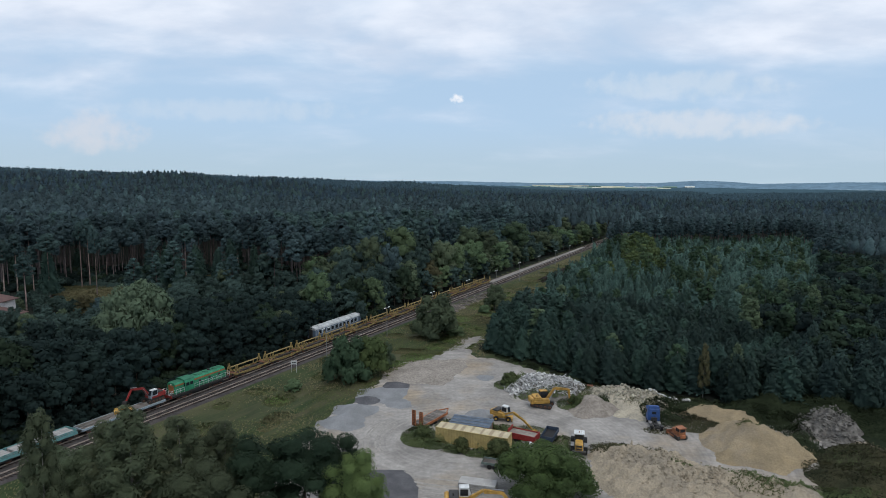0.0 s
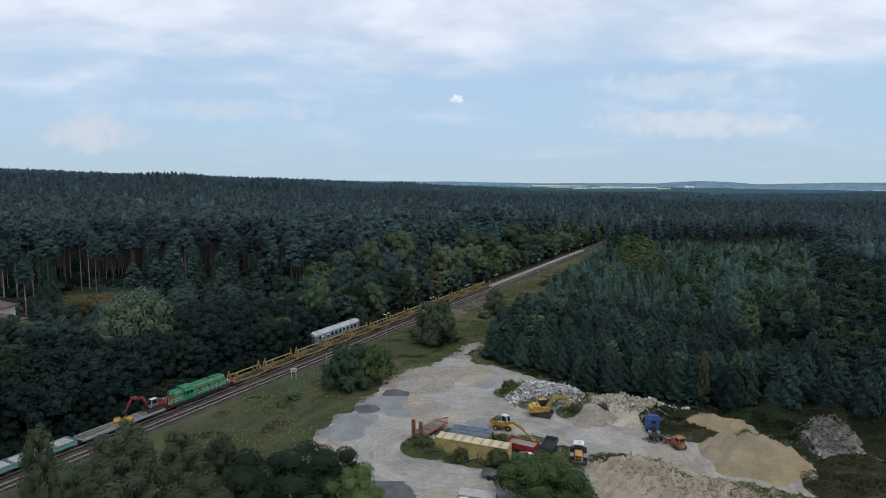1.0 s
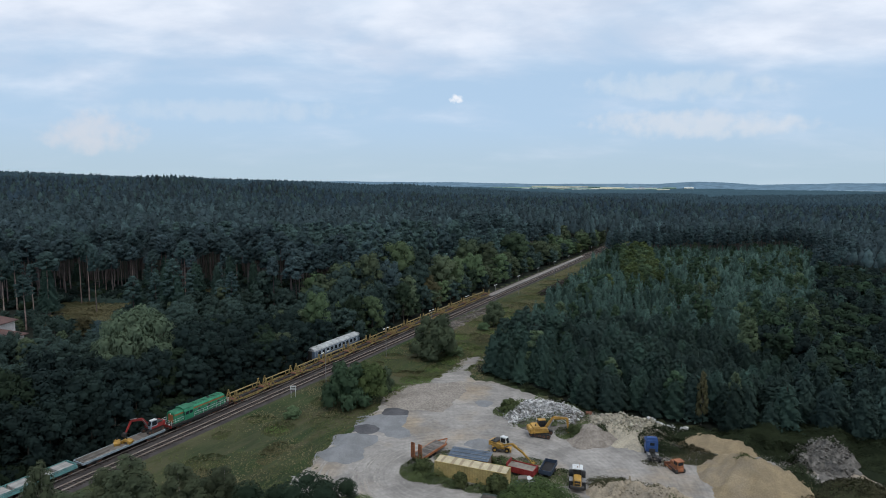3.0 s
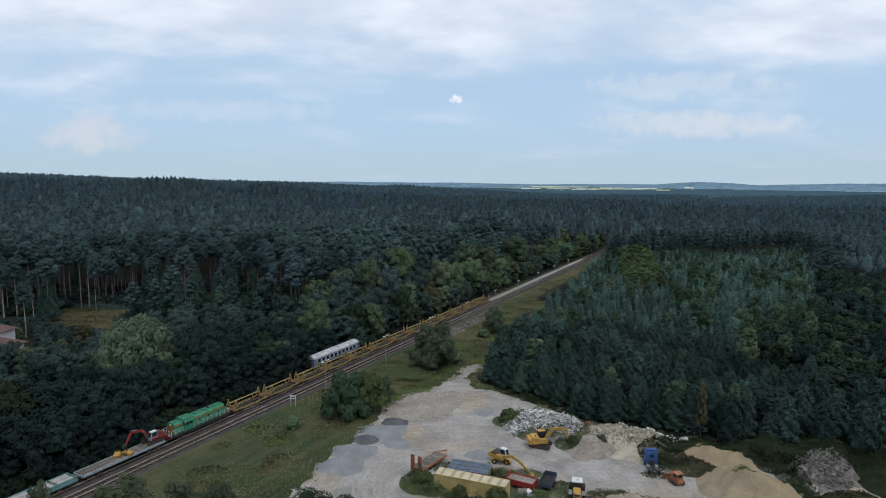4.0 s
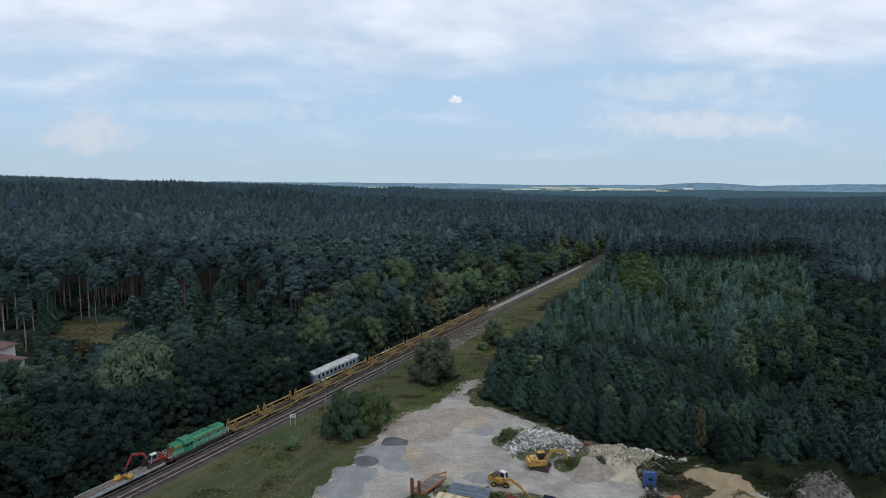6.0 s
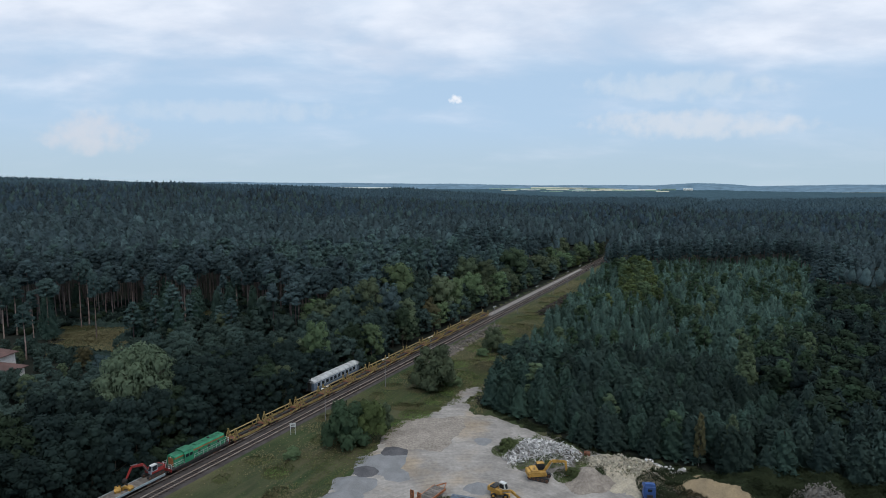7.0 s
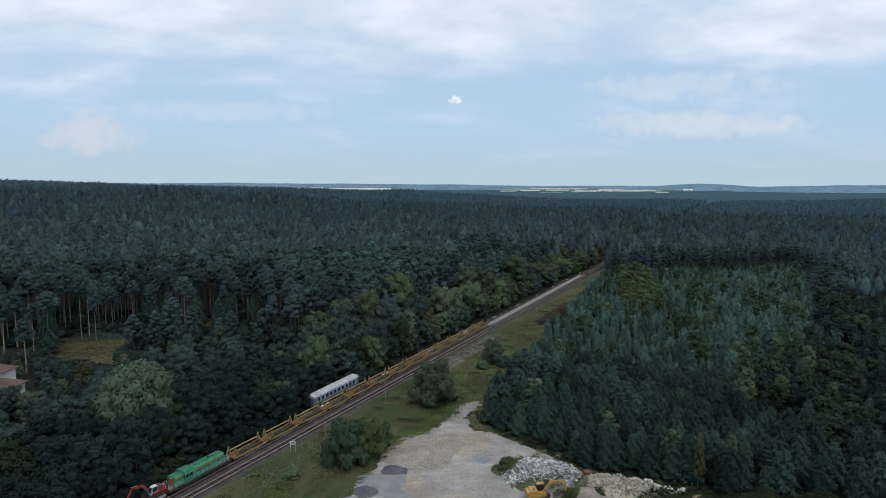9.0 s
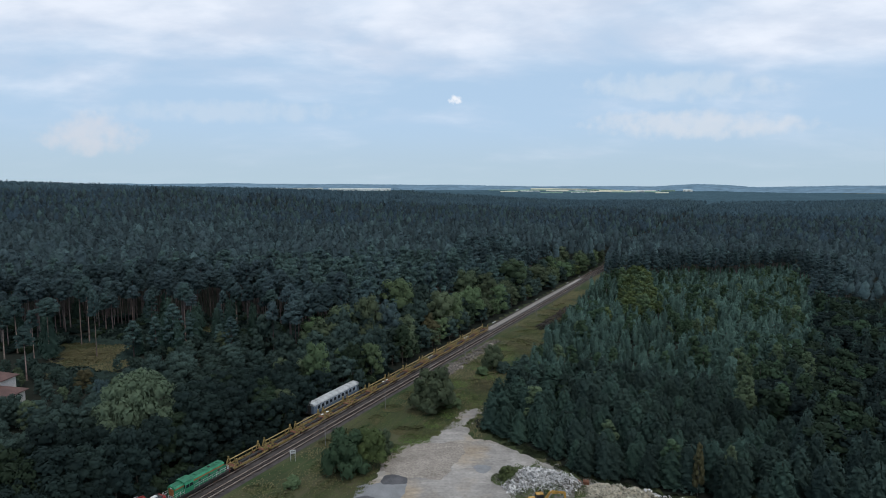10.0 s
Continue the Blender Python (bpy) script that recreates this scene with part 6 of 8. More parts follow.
def truck(m):
    ob = thing("tractor_truck", m, "blue tractor truck without a trailer, facing the woods", "truck")
    part("chassis", Form().box(-0.45, -0.25, -3.0, 3.0, 0.75, 1.0).box(0.25, 0.45, -3.0, 3.0, 0.75, 1.0).box(-0.45, 0.45, -2.95, -2.8, 0.7, 1.0), "steel", ob)
    cab = part("cab", Form().box(-1.22, 1.22, 0.9, 3.1, 0.95, 3.4, edge=0.12), "blue_paint", ob)
    part("roof_fairing", Form().add([(-1.1, 0.95, 3.4), (1.1, 0.95, 3.4), (1.1, 2.9, 3.4), (-1.1, 2.9, 3.4), (-1.0, 1.0, 3.95), (1.0, 1.0, 3.95), (1.0, 1.9, 3.9), (-1.0, 1.9, 3.9)],
                                    [(3, 2, 1, 0), (4, 5, 6, 7), (0, 1, 5, 4), (1, 2, 6, 5), (2, 3, 7, 6), (3, 0, 4, 7)]), "blue_paint", cab)
    part("rear_window", Form().box(-0.45, 0.45, 0.87, 0.9, 2.3, 2.85, edge=0.02), "glass", cab)
    part("windscreen", Form().box(-1.05, 1.05, 3.1, 3.13, 2.1, 3.0), "glass", cab)
    for x in (-1, 1):
        part("side_window", Form().box(min(x * 1.2, x * 1.235), max(x * 1.2, x * 1.235), 1.9, 2.8, 2.15, 2.9), "glass", cab)
        part("mirror", Form().box(x * 1.45 - 0.1, x * 1.45 + 0.1, 2.9, 3.0, 2.1, 2.8, edge=0.03), "steel", cab)
        part("fuel_tank", Form().box(min(x * 0.5, x * 1.15), max(x * 0.5, x * 1.15), -0.5, 0.7, 0.45, 1.0, edge=0.1), "grey_steel", ob)
        part("mudguard", Form().box(min(x * 0.75, x * 1.22), max(x * 0.75, x * 1.22), -2.6, -1.3, 1.05, 1.12, edge=0.02), "steel", ob)
        for y, wide in ((2.2, 0.3), (-1.95, 0.55)):
            xx = x * (1.22 - wide / 2)
            w = part("wheel", Form().wheel(xx, y, 0.5, 0.5, wide), "rubber", ob)
            part("rim", Form().rod((xx - wide * 0.4, y, 0.5), (xx + wide * 0.4, y, 0.5), 0.26, n=10), "grey_steel", w)
    part("fifth_wheel", Form().rod((0, -1.7, 1.0), (0, -1.7, 1.15), 0.5, n=14), "steel", ob)
    part("air_line", Form().rod((-0.3, 0.85, 1.2), (-0.3, 0.4, 1.9), 0.05, n=5).rod((0.3, 0.85, 1.2), (0.25, 0.3, 1.8), 0.05, n=5).box(-0.6, 0.6, 0.5, 0.8, 1.0, 1.7, edge=0.05), "steel", ob)
    return ob


def bulldozer(m):
    ob = thing("bulldozer", m, "small faded orange crawler bulldozer with a cab", "bulldozer")
    for x in (-0.8, 0.8):
        o = [(-1.35, 0.35), (-1.1, 0.06), (1.1, 0.06), (1.35, 0.35), (1.2, 0.72), (-1.2, 0.80)]
        t = part("track", Form().prism(o, -0.22, 0.22, Matrix.Translation((x, 0, 0)) @ pose(0, 0, 0, 0, 0, 90)), "steel", ob)
        for k in range(9):
            part("track_shoe", Form().box(x - 0.24, x + 0.24, -1.15 + k * 0.27, -0.95 + k * 0.27, 0.77, 0.84), "rust", t)
    part("chassis", Form().box(-0.6, 0.6, -1.3, 1.3, 0.4, 1.0, edge=0.05), "orange_paint", ob)
    part("engine_hood", Form().box(-0.5, 0.5, 0.1, 1.6, 1.0, 1.65, edge=0.1), "orange_paint", ob)
    cab = part("cab", Form().box(-0.72, 0.72, -1.15, 0.15, 1.0, 2.3, edge=0.08, taper=0.92), "orange_paint", ob)
    part("cab_roof", Form().box(-0.8, 0.8, -1.25, 0.25, 2.3, 2.42, edge=0.05), "orange_paint", cab)
    for x in (-1, 1):
        part("cab_window", Form().box(min(x * 0.68, x * 0.73), max(x * 0.68, x * 0.73), -1.0, -0.55, 1.6, 2.15), "glass", cab)
        part("cab_window", Form().box(min(x * 0.68, x * 0.73), max(x * 0.68, x * 0.73), -0.45, 0.0, 1.6, 2.15), "glass", cab)
    part("rear_window", Form().box(-0.5, 0.5, -1.15, -1.08, 1.6, 2.15), "glass", cab)
    part("exhaust", Form().rod((0.2, 1.0, 1.6), (0.2, 1.0, 2.3), 0.05, n=7), "rust", ob)
    part("blade", Form().add([(-1.4, 2.1, 0.1), (1.4, 2.1, 0.1), (1.4, 2.0, 0.95), (-1.4, 2.0, 0.95), (-1.4, 2.2, 0.08), (1.4, 2.2, 0.08), (1.4, 2.15, 1.0), (-1.4, 2.15, 1.0)],
                             [(0, 1, 2, 3), (7, 6, 5, 4), (0, 4, 5, 1), (1, 5, 6, 2), (2, 6, 7, 3), (3, 7, 4, 0)]), "rust", ob)
    for x in (-1.1, 1.1):
        part("push_arm", Form().bar((x, 0, 0.45), (x, 2.1, 0.4), 0.14, 0.2), "orange_paint", ob)
    return ob


def lowboy(m):
    """Local +y runs from the raised ramps to the drawbar."""
    ob = thing("lowboy_trailer", m, "orange-red low-loader trailer with both ramps raised", "trailer")
    part("bed", Form().box(-1.25, 1.25, 0, 7.2, 0.75, 0.95, edge=0.03), "rust", ob)
    for x in (-1.2, 1.2):
        part("side_beam", Form().box(x - 0.08, x + 0.08, 0, 7.2, 0.6, 1.0, edge=0.02), "orange_paint", ob)
    for k in range(12):
        part("deck_plank", Form().box(-1.1, 1.1, 0.1 + k * 0.58, 0.62 + k * 0.58, 0.95, 1.0), "old_tie", ob)
    for x in (-0.78, 0.78):
        r = part("ramp", Form().box(x - 0.38, x - 0.30, -0.22, -0.04, 0.7, 3.3).box(x + 0.30, x + 0.38, -0.22, -0.04, 0.7, 3.3), "orange_paint", ob, "raised orange loading ramp")
        part("ramp_plate", Form().box(x - 0.30, x + 0.30, -0.12, -0.06, 0.75, 3.3), "rust", r)
        for z in np.arange(0.9, 3.3, 0.3):
            part("ramp_rung", Form().box(x - 0.34, x + 0.34, -0.24, -0.20, z, z + 0.08), "orange_paint", r)
        for y in (1.4, 2.5, 3.6):
            part("wheel", Form().wheel(x * 1.3, y, 0.42, 0.42, 0.4), "rubber", ob)
    part("tail_beam", Form().box(-1.25, 1.25, -0.1, 0.06, 0.5, 0.75, edge=0.02), "orange_paint", ob)
    part("drawbar", Form().bar((-0.9, 7.2, 0.85), (0, 9.2, 0.8), 0.14, 0.18).bar((0.9, 7.2, 0.85), (0, 9.2, 0.8), 0.14, 0.18), "orange_paint", ob)
    return ob


def container(m):
    """A long box; local x along it, its front at y = 0."""
    ob = thing("shipping_container", m, "faded yellow forty-foot shipping container with a dusty roof", "container")
    L, W, H = 12.19, 2.44, 2.6
    part("floor_frame", Form().box(0, L, 0, W, 0.05, 0.2), "container_yellow", ob)
    for y, s in ((0.03, -1), (W - 0.03, 1)):
        f = Form()
        n = 44
        pts = []
        for k in range(n):
            x0, x1 = 0.12 + (L - 0.24) * k / n, 0.12 + (L - 0.24) * (k + 1) / n
            q = (x1 - x0) / 4
            pts += [(x0, 0.0), (x0 + q, 0.0), (x0 + 1.3 * q, 0.05), (x0 + 3.7 * q, 0.05)]
        pts.append((L - 0.12, 0.0))
        for a, b in zip(pts, pts[1:]):
            f.add([(a[0], y - s * a[1], 0.2), (b[0], y - s * b[1], 0.2), (b[0], y - s * b[1], H - 0.1), (a[0], y - s * a[1], H - 0.1)], [(0, 1, 2, 3)])
        part("side_wall", f, "container_yellow", ob)
        part("top_rail", Form().box(0, L, y - 0.05, y + 0.05, H - 0.12, H, edge=0.01), "container_yellow", ob)
    for x in (0.02, L - 0.06):
        part("end_wall", Form().box(x, x + 0.04, 0.05, W - 0.05, 0.2, H - 0.1), "container_yellow", ob)
    for x in (0.0, L - 0.16):
        for y in (0.0, W - 0.16):
            part("corner_post", Form().box(x, x + 0.16, y, y + 0.16, 0.0, H + 0.01), "container_yellow", ob)
    x, k = 0.1, 0
    rng = np.random.default_rng(3)
    while x < L - 0.2:
        w = min(rng.uniform(0.75, 1.5) if k % 2 == 0 else rng.uniform(0.35, 0.75), L - 0.1 - x)
        part("roof_panel", Form().box(x, x + w - 0.02, 0.06, W - 0.06, H - 0.08, H - 0.01 - 0.012 * (k % 2)), "roof_dust" if k % 2 == 0 else "roof_brown", ob, "sandy roof panel" if k % 2 == 0 else "brown stained roof panel")
        x, k = x + w, k + 1
    return ob


def shed(m):
    ob = thing("storage_shed", m, "low storage shed under blue-grey corrugated sheet roofing", "shed")
    part("wall", Form().box(0.15, 6.6, 0.1, 0.2, 0, 2.38), "rust", ob)
    part("wall", Form().box(0.15, 6.6, 2.9, 3.0, 0, 2.5), "rust", ob)
    part("end_wall", Form().box(6.6, 6.7, 0.1, 3.0, 0, 2.38), "rust", ob, "dark red end wall")
    part("end_wall", Form().box(0.1, 0.2, 0.1, 3.0, 0, 2.38), "rust", ob)
    part("door", Form().box(6.70, 6.74, 1.2, 2.4, 0, 2.1), "deck_wood", ob, "pale plank door")
    for k in range(5):
        x0 = -0.1 + k * 1.4
        f = Form()
        n = 18
        for j in range(n + 1):
            x, up = x0 + 1.37 * j / n, 0.06 * (j % 2)
            f.v += [(x, -0.2, 2.42 + up), (x, 3.3, 2.56 + up), (x, 3.3, 2.53 + up), (x, -0.2, 2.39 + up)]
        f.f += [(4 * j + i, 4 * j + 4 + i, 4 * j + 4 + (i + 1) % 4, 4 * j + (i + 1) % 4) for j in range(n) for i in range(4)] + [(0, 1, 2, 3), (4 * n + 3, 4 * n + 2, 4 * n + 1, 4 * n)]
        part("roof_sheet", f, "sheet_blue", ob, m=pose(0, 0, 0.01 * (k % 2), 0, 0, 0))
    for y in (0.4, 1.5, 2.7):
        part("roof_batten", Form().box(-0.15, 6.9, y, y + 0.08, 2.49 + 0.04 * y, 2.54 + 0.04 * y), "grey_steel", ob)
    return ob


def skip_trailer(m):
    ob = thing("tipper_body", m, "dented dark red tipper body lying among weeds", "tipper body")
    part("floor", Form().box(-1.15, 1.15, 0, 4.6, 0.9, 1.25), "brown_earth", ob, "earth-covered floor")
    for x in (-1.18, 1.1):
        part("side_wall", Form().box(x, x + 0.08, 0, 4.6, 0.5, 1.45, edge=0.02), "red_paint", ob)
    part("front_wall", Form().box(-1.18, 1.18, -0.08, 0.02, 0.5, 1.9, edge=0.02), "red_paint", ob)
    part("tailgate", Form().box(-1.18, 1.18, 4.58, 4.68, 0.5, 1.6, edge=0.02), "red_paint", ob)
    for y in (0.8, 1.9, 3.0, 4.1):
        part("side_rib", Form().box(-1.25, -1.18, y, y + 0.1, 0.5, 1.45), "red_paint", ob)
        part("side_rib", Form().box(1.18, 1.25, y, y + 0.1, 0.5, 1.45), "red_paint", ob)
    for y in (1.4, 2.6):
        part("wheelset", Form().wheel(-0.95, y, 0.45, 0.45, 0.35).wheel(0.95, y, 0.45, 0.45, 0.35).rod((-0.9, y, 0.45), (0.9, y, 0.45), 0.06, n=6), "rubber", ob)
    return ob


def small_trailer(m, label, mat, L=3.2, W=1.7, wall=0.5, name="trailer"):
    ob = thing(name, m, label, "trailer")
    part("bed", Form().box(-W / 2, W / 2, 0, L, 0.62, 0.72), "rubber" if mat == "trailer_blue" else "old_tie", ob)
    for x in (-W / 2, W / 2):
        part("side_board", Form().box(x - 0.03, x + 0.03, 0, L, 0.62, 0.72 + wall, edge=0.01), mat, ob)
    for y in (0, L):
        part("end_board", Form().box(-W / 2, W / 2, y - 0.03, y + 0.03, 0.62, 0.72 + wall, edge=0.01), mat, ob)
    for y in (L * 0.4, L * 0.4 + 0.8):
        for x in (-W / 2 - 0.05, W / 2 + 0.05):
            part("wheel", Form().wheel(x, y, 0.36, 0.36, 0.22), "rubber", ob)
    part("drawbar", Form().bar((0, 0, 0.6), (0, -1.3, 0.5), 0.1, 0.12), "steel", ob)
    return ob


def lamp_post(m):
    ob = thing("lamp_post", m, "slim grey lamp post with two pale lamp heads", "street lamp", "lamp posts along the railway")
    part("pole", Form().rod((0, 0, -0.1), (0, 0, 4.0), 0.10, 0.08, 8).rod((0, 0, 4.0), (0, 0, 7.85), 0.065, 0.05, 8), "pole_paint", ob)
    for x in (-1, 1):
        arm = part("arm", Form().rod((0, 0, 7.8), (x * 0.75, 0, 8.05), 0.035, n=6), "grey_steel", ob)
        part("lamp_head", Form().box(min(x * 0.6, x * 1.35), max(x * 0.6, x * 1.35), -0.16, 0.16, 8.02, 8.18, edge=0.05), "lamp_lens", arm, "pale lamp head")
    return ob


def sign_board(m):
    ob = thing("sign_board", m, "white station sign board on two posts in grass", "sign")
    for x in (-0.5, 0.5):
        part("post", Form().rod((x, 0, -0.1), (x, 0, 2.6), 0.05, n=8), "white_paint", ob)
    part("board", Form().box(-0.65, 0.65, -0.10, -0.05, 1.85, 2.70, edge=0.015), "white_paint", ob)
    part("lettering_bar", Form().box(-0.45, 0.45, -0.115, -0.10, 2.16, 2.36), "steel", ob, "dark unreadable lettering")
    return ob


def house(m):
    """Local -y faces the railway."""
    ob = thing("house", m, "white house with brown-red hipped roofs among trees", "house")
    wall = part("wall", Form().box(-12, 0, 0, 11, -1, 7.3), "wall_white", ob)
    for x in (-9.0, -7.6, -6.2, -4.9, -3.7, -2.5, -1.3):
        w = part("window", Form().box(x - 0.45, x + 0.45, -0.06, 0.02, 5.6, 6.95), "white_paint", wall)
        part("pane", Form().box(x - 0.38, x + 0.38, -0.08, -0.05, 5.68, 6.88), "glass", w)
        part("sill", Form().box(x - 0.5, x + 0.5, -0.14, 0.0, 5.52, 5.6), "white_paint", w)
    part("window", Form().box(-0.02, 0.06, 2.5, 3.7, 5.3, 6.7), "glass", wall)
    part("balcony", Form().box(-7, 0.3, -1.3, 0, 4.3, 4.5).box(-7, 0.3, -1.35, -1.25, 4.5, 5.0), "wall_white", wall)

    def hip(x0, x1, y0, y1, z0, z1, inset):
        cy = (y0 + y1) / 2
        f = Form().add([(x0, y0, z0), (x1, y0, z0), (x1, y1, z0), (x0, y1, z0), (x0 + inset, cy, z1), (x1 - inset, cy, z1), (x0, y0, z0 - 0.2), (x1, y0, z0 - 0.2), (x1, y1, z0 - 0.2), (x0, y1, z0 - 0.2)],
                       [(0, 1, 5, 4), (1, 2, 5), (2, 3, 4, 5), (3, 0, 4), (9, 8, 7, 6), (0, 6, 7, 1), (1, 7, 8, 2), (2, 8, 9, 3), (3, 9, 6, 0)])
        return f

    part("roof", hip(-12.7, 0.7, -0.7, 11.7, 7.3, 10.3, 5.5), "roof_tile", ob, "brown-red hipped roof")
    part("upper_wall", Form().box(-12, -3.6, 5.0, 12.5, 7.3, 10.6), "wall_white", ob)
    part("upper_roof", hip(-12.6, -3.0, 4.3, 13.2, 10.6, 13.0, 4.2), "roof_tile", ob, "brown-red hipped roof")
    part("chimney", Form().box(-8.2, -7.5, 8, 8.7, 11.5, 13.6, edge=0.05), "roof_tile", ob)
    return ob

# ---- the train and the railway's furniture ----
locomotive(on_line(-3.9, TWO, RAIL_TOP - 0.04) @ Matrix.Diagonal((0.96, 0.865, 0.93, 1)))
flat_wagon(on_line(-19.95, TWO, RAIL_TOP - 0.04))
excavator(on_line(-13.9, TWO, RAIL_TOP + 1.16, 180), "small red excavator with a pale cab on a flat wagon", "red_paint", boom=(52, 12, -58), cab_mat="coach_grey", scale=0.82)


def grab(m):
    ob = thing("ballast_grab", m, "yellow ballast tamping grab lying on the wagon deck", "attachment", "yellow grabs on the wagon")
    part("block", Form().box(-0.45, 0.45, -0.4, 0.4, 0.35, 0.8, edge=0.08), "yellow_paint", ob)
    for x in (-1, 1):
        part("jaw", Form().add([(x * 0.4, -0.55, 0.7), (x * 0.4, 0.55, 0.7), (x * 1.0, 0.5, 0.45), (x * 1.0, -0.5, 0.45), (x * 0.45, -0.5, 0.0), (x * 0.45, 0.5, 0.0), (x * 0.85, 0.45, 0.0), (x * 0.85, -0.45, 0.0)],
                               [(0, 1, 2, 3), (7, 6, 5, 4), (0, 4, 5, 1), (1, 5, 6, 2), (2, 6, 7, 3), (3, 7, 4, 0)]), "yellow_paint", ob)
    part("hanger", Form().rod((0, 0, 0.8), (0, 0, 1.15), 0.12), "steel", ob)
    return ob


grab(on_line(-19.4, TWO - 0.6, RAIL_TOP + 1.18, 20))
grab(on_line(-20.5, TWO + 0.5, RAIL_TOP + 1.18, -35))


def beam_pile(m):
    ob = thing("timber_pile", m, "pale timber beams lying along the wagon deck", "timber")
    for k, (x, y0, y1) in enumerate(((-0.7, -2.2, 2.3), (-0.35, -2.6, 1.9), (0.1, -2.0, 2.5), (0.45, -2.4, 2.2))):
        part("beam", Form().box(x, x + 0.22, y0, y1, 0, 0.18, edge=0.02), "deck_wood", ob)
    return ob


beam_pile(on_line(-24.8, TWO, RAIL_TOP + 1.175, 1))
first = tie_wagon(on_line(-34.9, TWO, RAIL_TOP - 0.04))
copy_thing(first, on_line(-48.6, TWO, RAIL_TOP - 0.04))
pile = None
for s0 in (-34.9, -48.6):
    for y in (-4.6, -1.55, 1.55, 4.6):
        m = on_line(s0 + y, TWO, RAIL_TOP + 1.165)
        pile = copy_thing(pile, m) if pile else tie_stack(m)
wagon = None
for k in range(13):
    m = on_line(9.65 + 10.68 * k, TWO, RAIL_TOP - 0.04)
    wagon = copy_thing(wagon, m) if wagon else rail_wagon(m)
coach(on_line(46.6, 8.7, RAIL_TOP - 0.44))


def siding():
    ob = tagged(new("siding_track"), "overgrown siding rails under the old coach", "railway track", kind="structure")
    ob.matrix_basis = Matrix.Translation(line(0, 8.7, 0)) @ pose(0, 0, 0, 0, 0, TRACK_TURN)
    for x in (-0.75, 0.75):
        part("rail", Form().prism([(x - 0.05, -0.05), (x - 0.04, 0.13), (x + 0.04, 0.13), (x + 0.05, -0.05)], 30, 64), "rail", ob)
    part("bed", Form().prism([(-1.7, -0.2), (-1.4, 0.02), (1.4, 0.02), (1.7, -0.2)], 30, 64), "ballast", ob)


siding()
post = None
for k in range(11):
    m = on_line(24.9 + 26.05 * k, -5.7, 0, 90)
    post = copy_thing(post, m) if post else lamp_post(m)
sign_board(on_line(15.2, -4.3, 0, 35))
house(pose(-110.7, 141.5, 0.8, 0, 0, -4))


# ---- heaps ----
MOUNDS = []


def surface(x, y):
    """The height of the ground with the mounds on it."""
    z = rise(x, y)
    for x0, x1, y0, y1, height in MOUNDS:
        i = (x > x0) & (x < x1) & (y > y0) & (y < y1)
        if i.any():
            z = z.copy()
            z[i] = np.maximum(z[i], height(x[i], y[i]))
    return z


def heap(name, label, category, peaks, mat, seed=1, uneven=0.18, step=0.5, cut=0.0, kind=""):
    """Loose stuff tipped in cones: peaks of x, y, height, slope."""
    pk = np.array(peaks, float)
    r = pk[:, 2] / pk[:, 3] + 1.5
    x0, x1 = (pk[:, 0] - r).min(), (pk[:, 0] + r).max()
    y0, y1 = (pk[:, 1] - r).min(), (pk[:, 1] + r).max()
    rng = np.random.default_rng(seed)
    ph = rng.uniform(0, 6.28, 8)

    def height(x, y):
        z = np.full(x.shape, -0.15)
        bend = 0.16 * (np.sin(x * 0.9 + ph[0]) + np.sin(y * 1.1 + ph[1])) * uneven * 4
        for px, py, h, sl in pk:
            d = np.hypot(x - px + bend, y - py + 0.7 * bend)
            ang = np.arctan2(y - py, x - px)
            cone = h - sl * np.sqrt(d * d + (0.35 * h) ** 2) * (1 + 0.10 * np.sin(3 * ang + ph[2]) + 0.06 * np.sin(7 * ang + ph[3])) + sl * 0.25 * h
            z = np.log(np.exp(np.clip(z * 4, -40, 40)) + np.exp(np.clip(cone * 4, -40, 40))) / 4
        z += uneven * 0.5 * (np.sin(x * 2.1 + ph[4] + np.sin(y * 1.7)) * np.sin(y * 2.4 + ph[5]) + 0.5 * np.sin(x * 5.1 + ph[6]) * np.sin(y * 4.7 + ph[7])) * np.clip(z + 0.2, 0, 1)
        return z + rise(x, y) + uneven * 0.12 * rng.normal(0, 1, x.shape) * np.clip(z, 0, 1)

    MOUNDS.append((x0, x1, y0, y1, height))
    me = grid_mesh(name, np.arange(x0, x1 + step, step), np.arange(y0, y1 + step, step), height, lambda c: c[:, 2] - rise(c[:, 0], c[:, 1]) > -0.06 + 0.06 * wob(c[:, 0], c[:, 1], 1.1))
    return tagged(part(name, me, mat), label, category, kind=kind)


heap("sand_mound", "large heap of yellow sand with eroded flanks", "heap", [(49.6, 91.0, 4.4, 0.68), (46.4, 93.6, 2.0, 0.62), (53.3, 89.4, 2.8, 0.6), (51.0, 96.0, 2.0, 0.6), (50.6, 87.6, 2.7, 0.6)], "sand", 3, uneven=0.5, step=0.4)
heap("sand_ridge", "low ridge of yellow sand behind the large heap", "heap", [(46.8, 105.0, 1.5, 0.55), (49.8, 104.5, 1.8, 0.55), (53.0, 102.0, 1.7, 0.55)], "sand", 4, uneven=0.4, step=0.4)
heap("spoil_mound", "broad mound of pale tan spoil with ruts and tufts", "heap",
     [(28.6, 85, 2.7, 0.5), (32.5, 83.5, 2.3, 0.5), (37, 79.5, 2.3, 0.5), (42, 77, 2.3, 0.5), (46.5, 74, 2.2, 0.5), (35, 74, 2.4, 0.4), (29, 79, 2.6, 0.4), (40, 70, 2.5, 0.4), (30, 72, 2.5, 0.4)], "tan_spoil", 5, uneven=0.85, step=0.4)
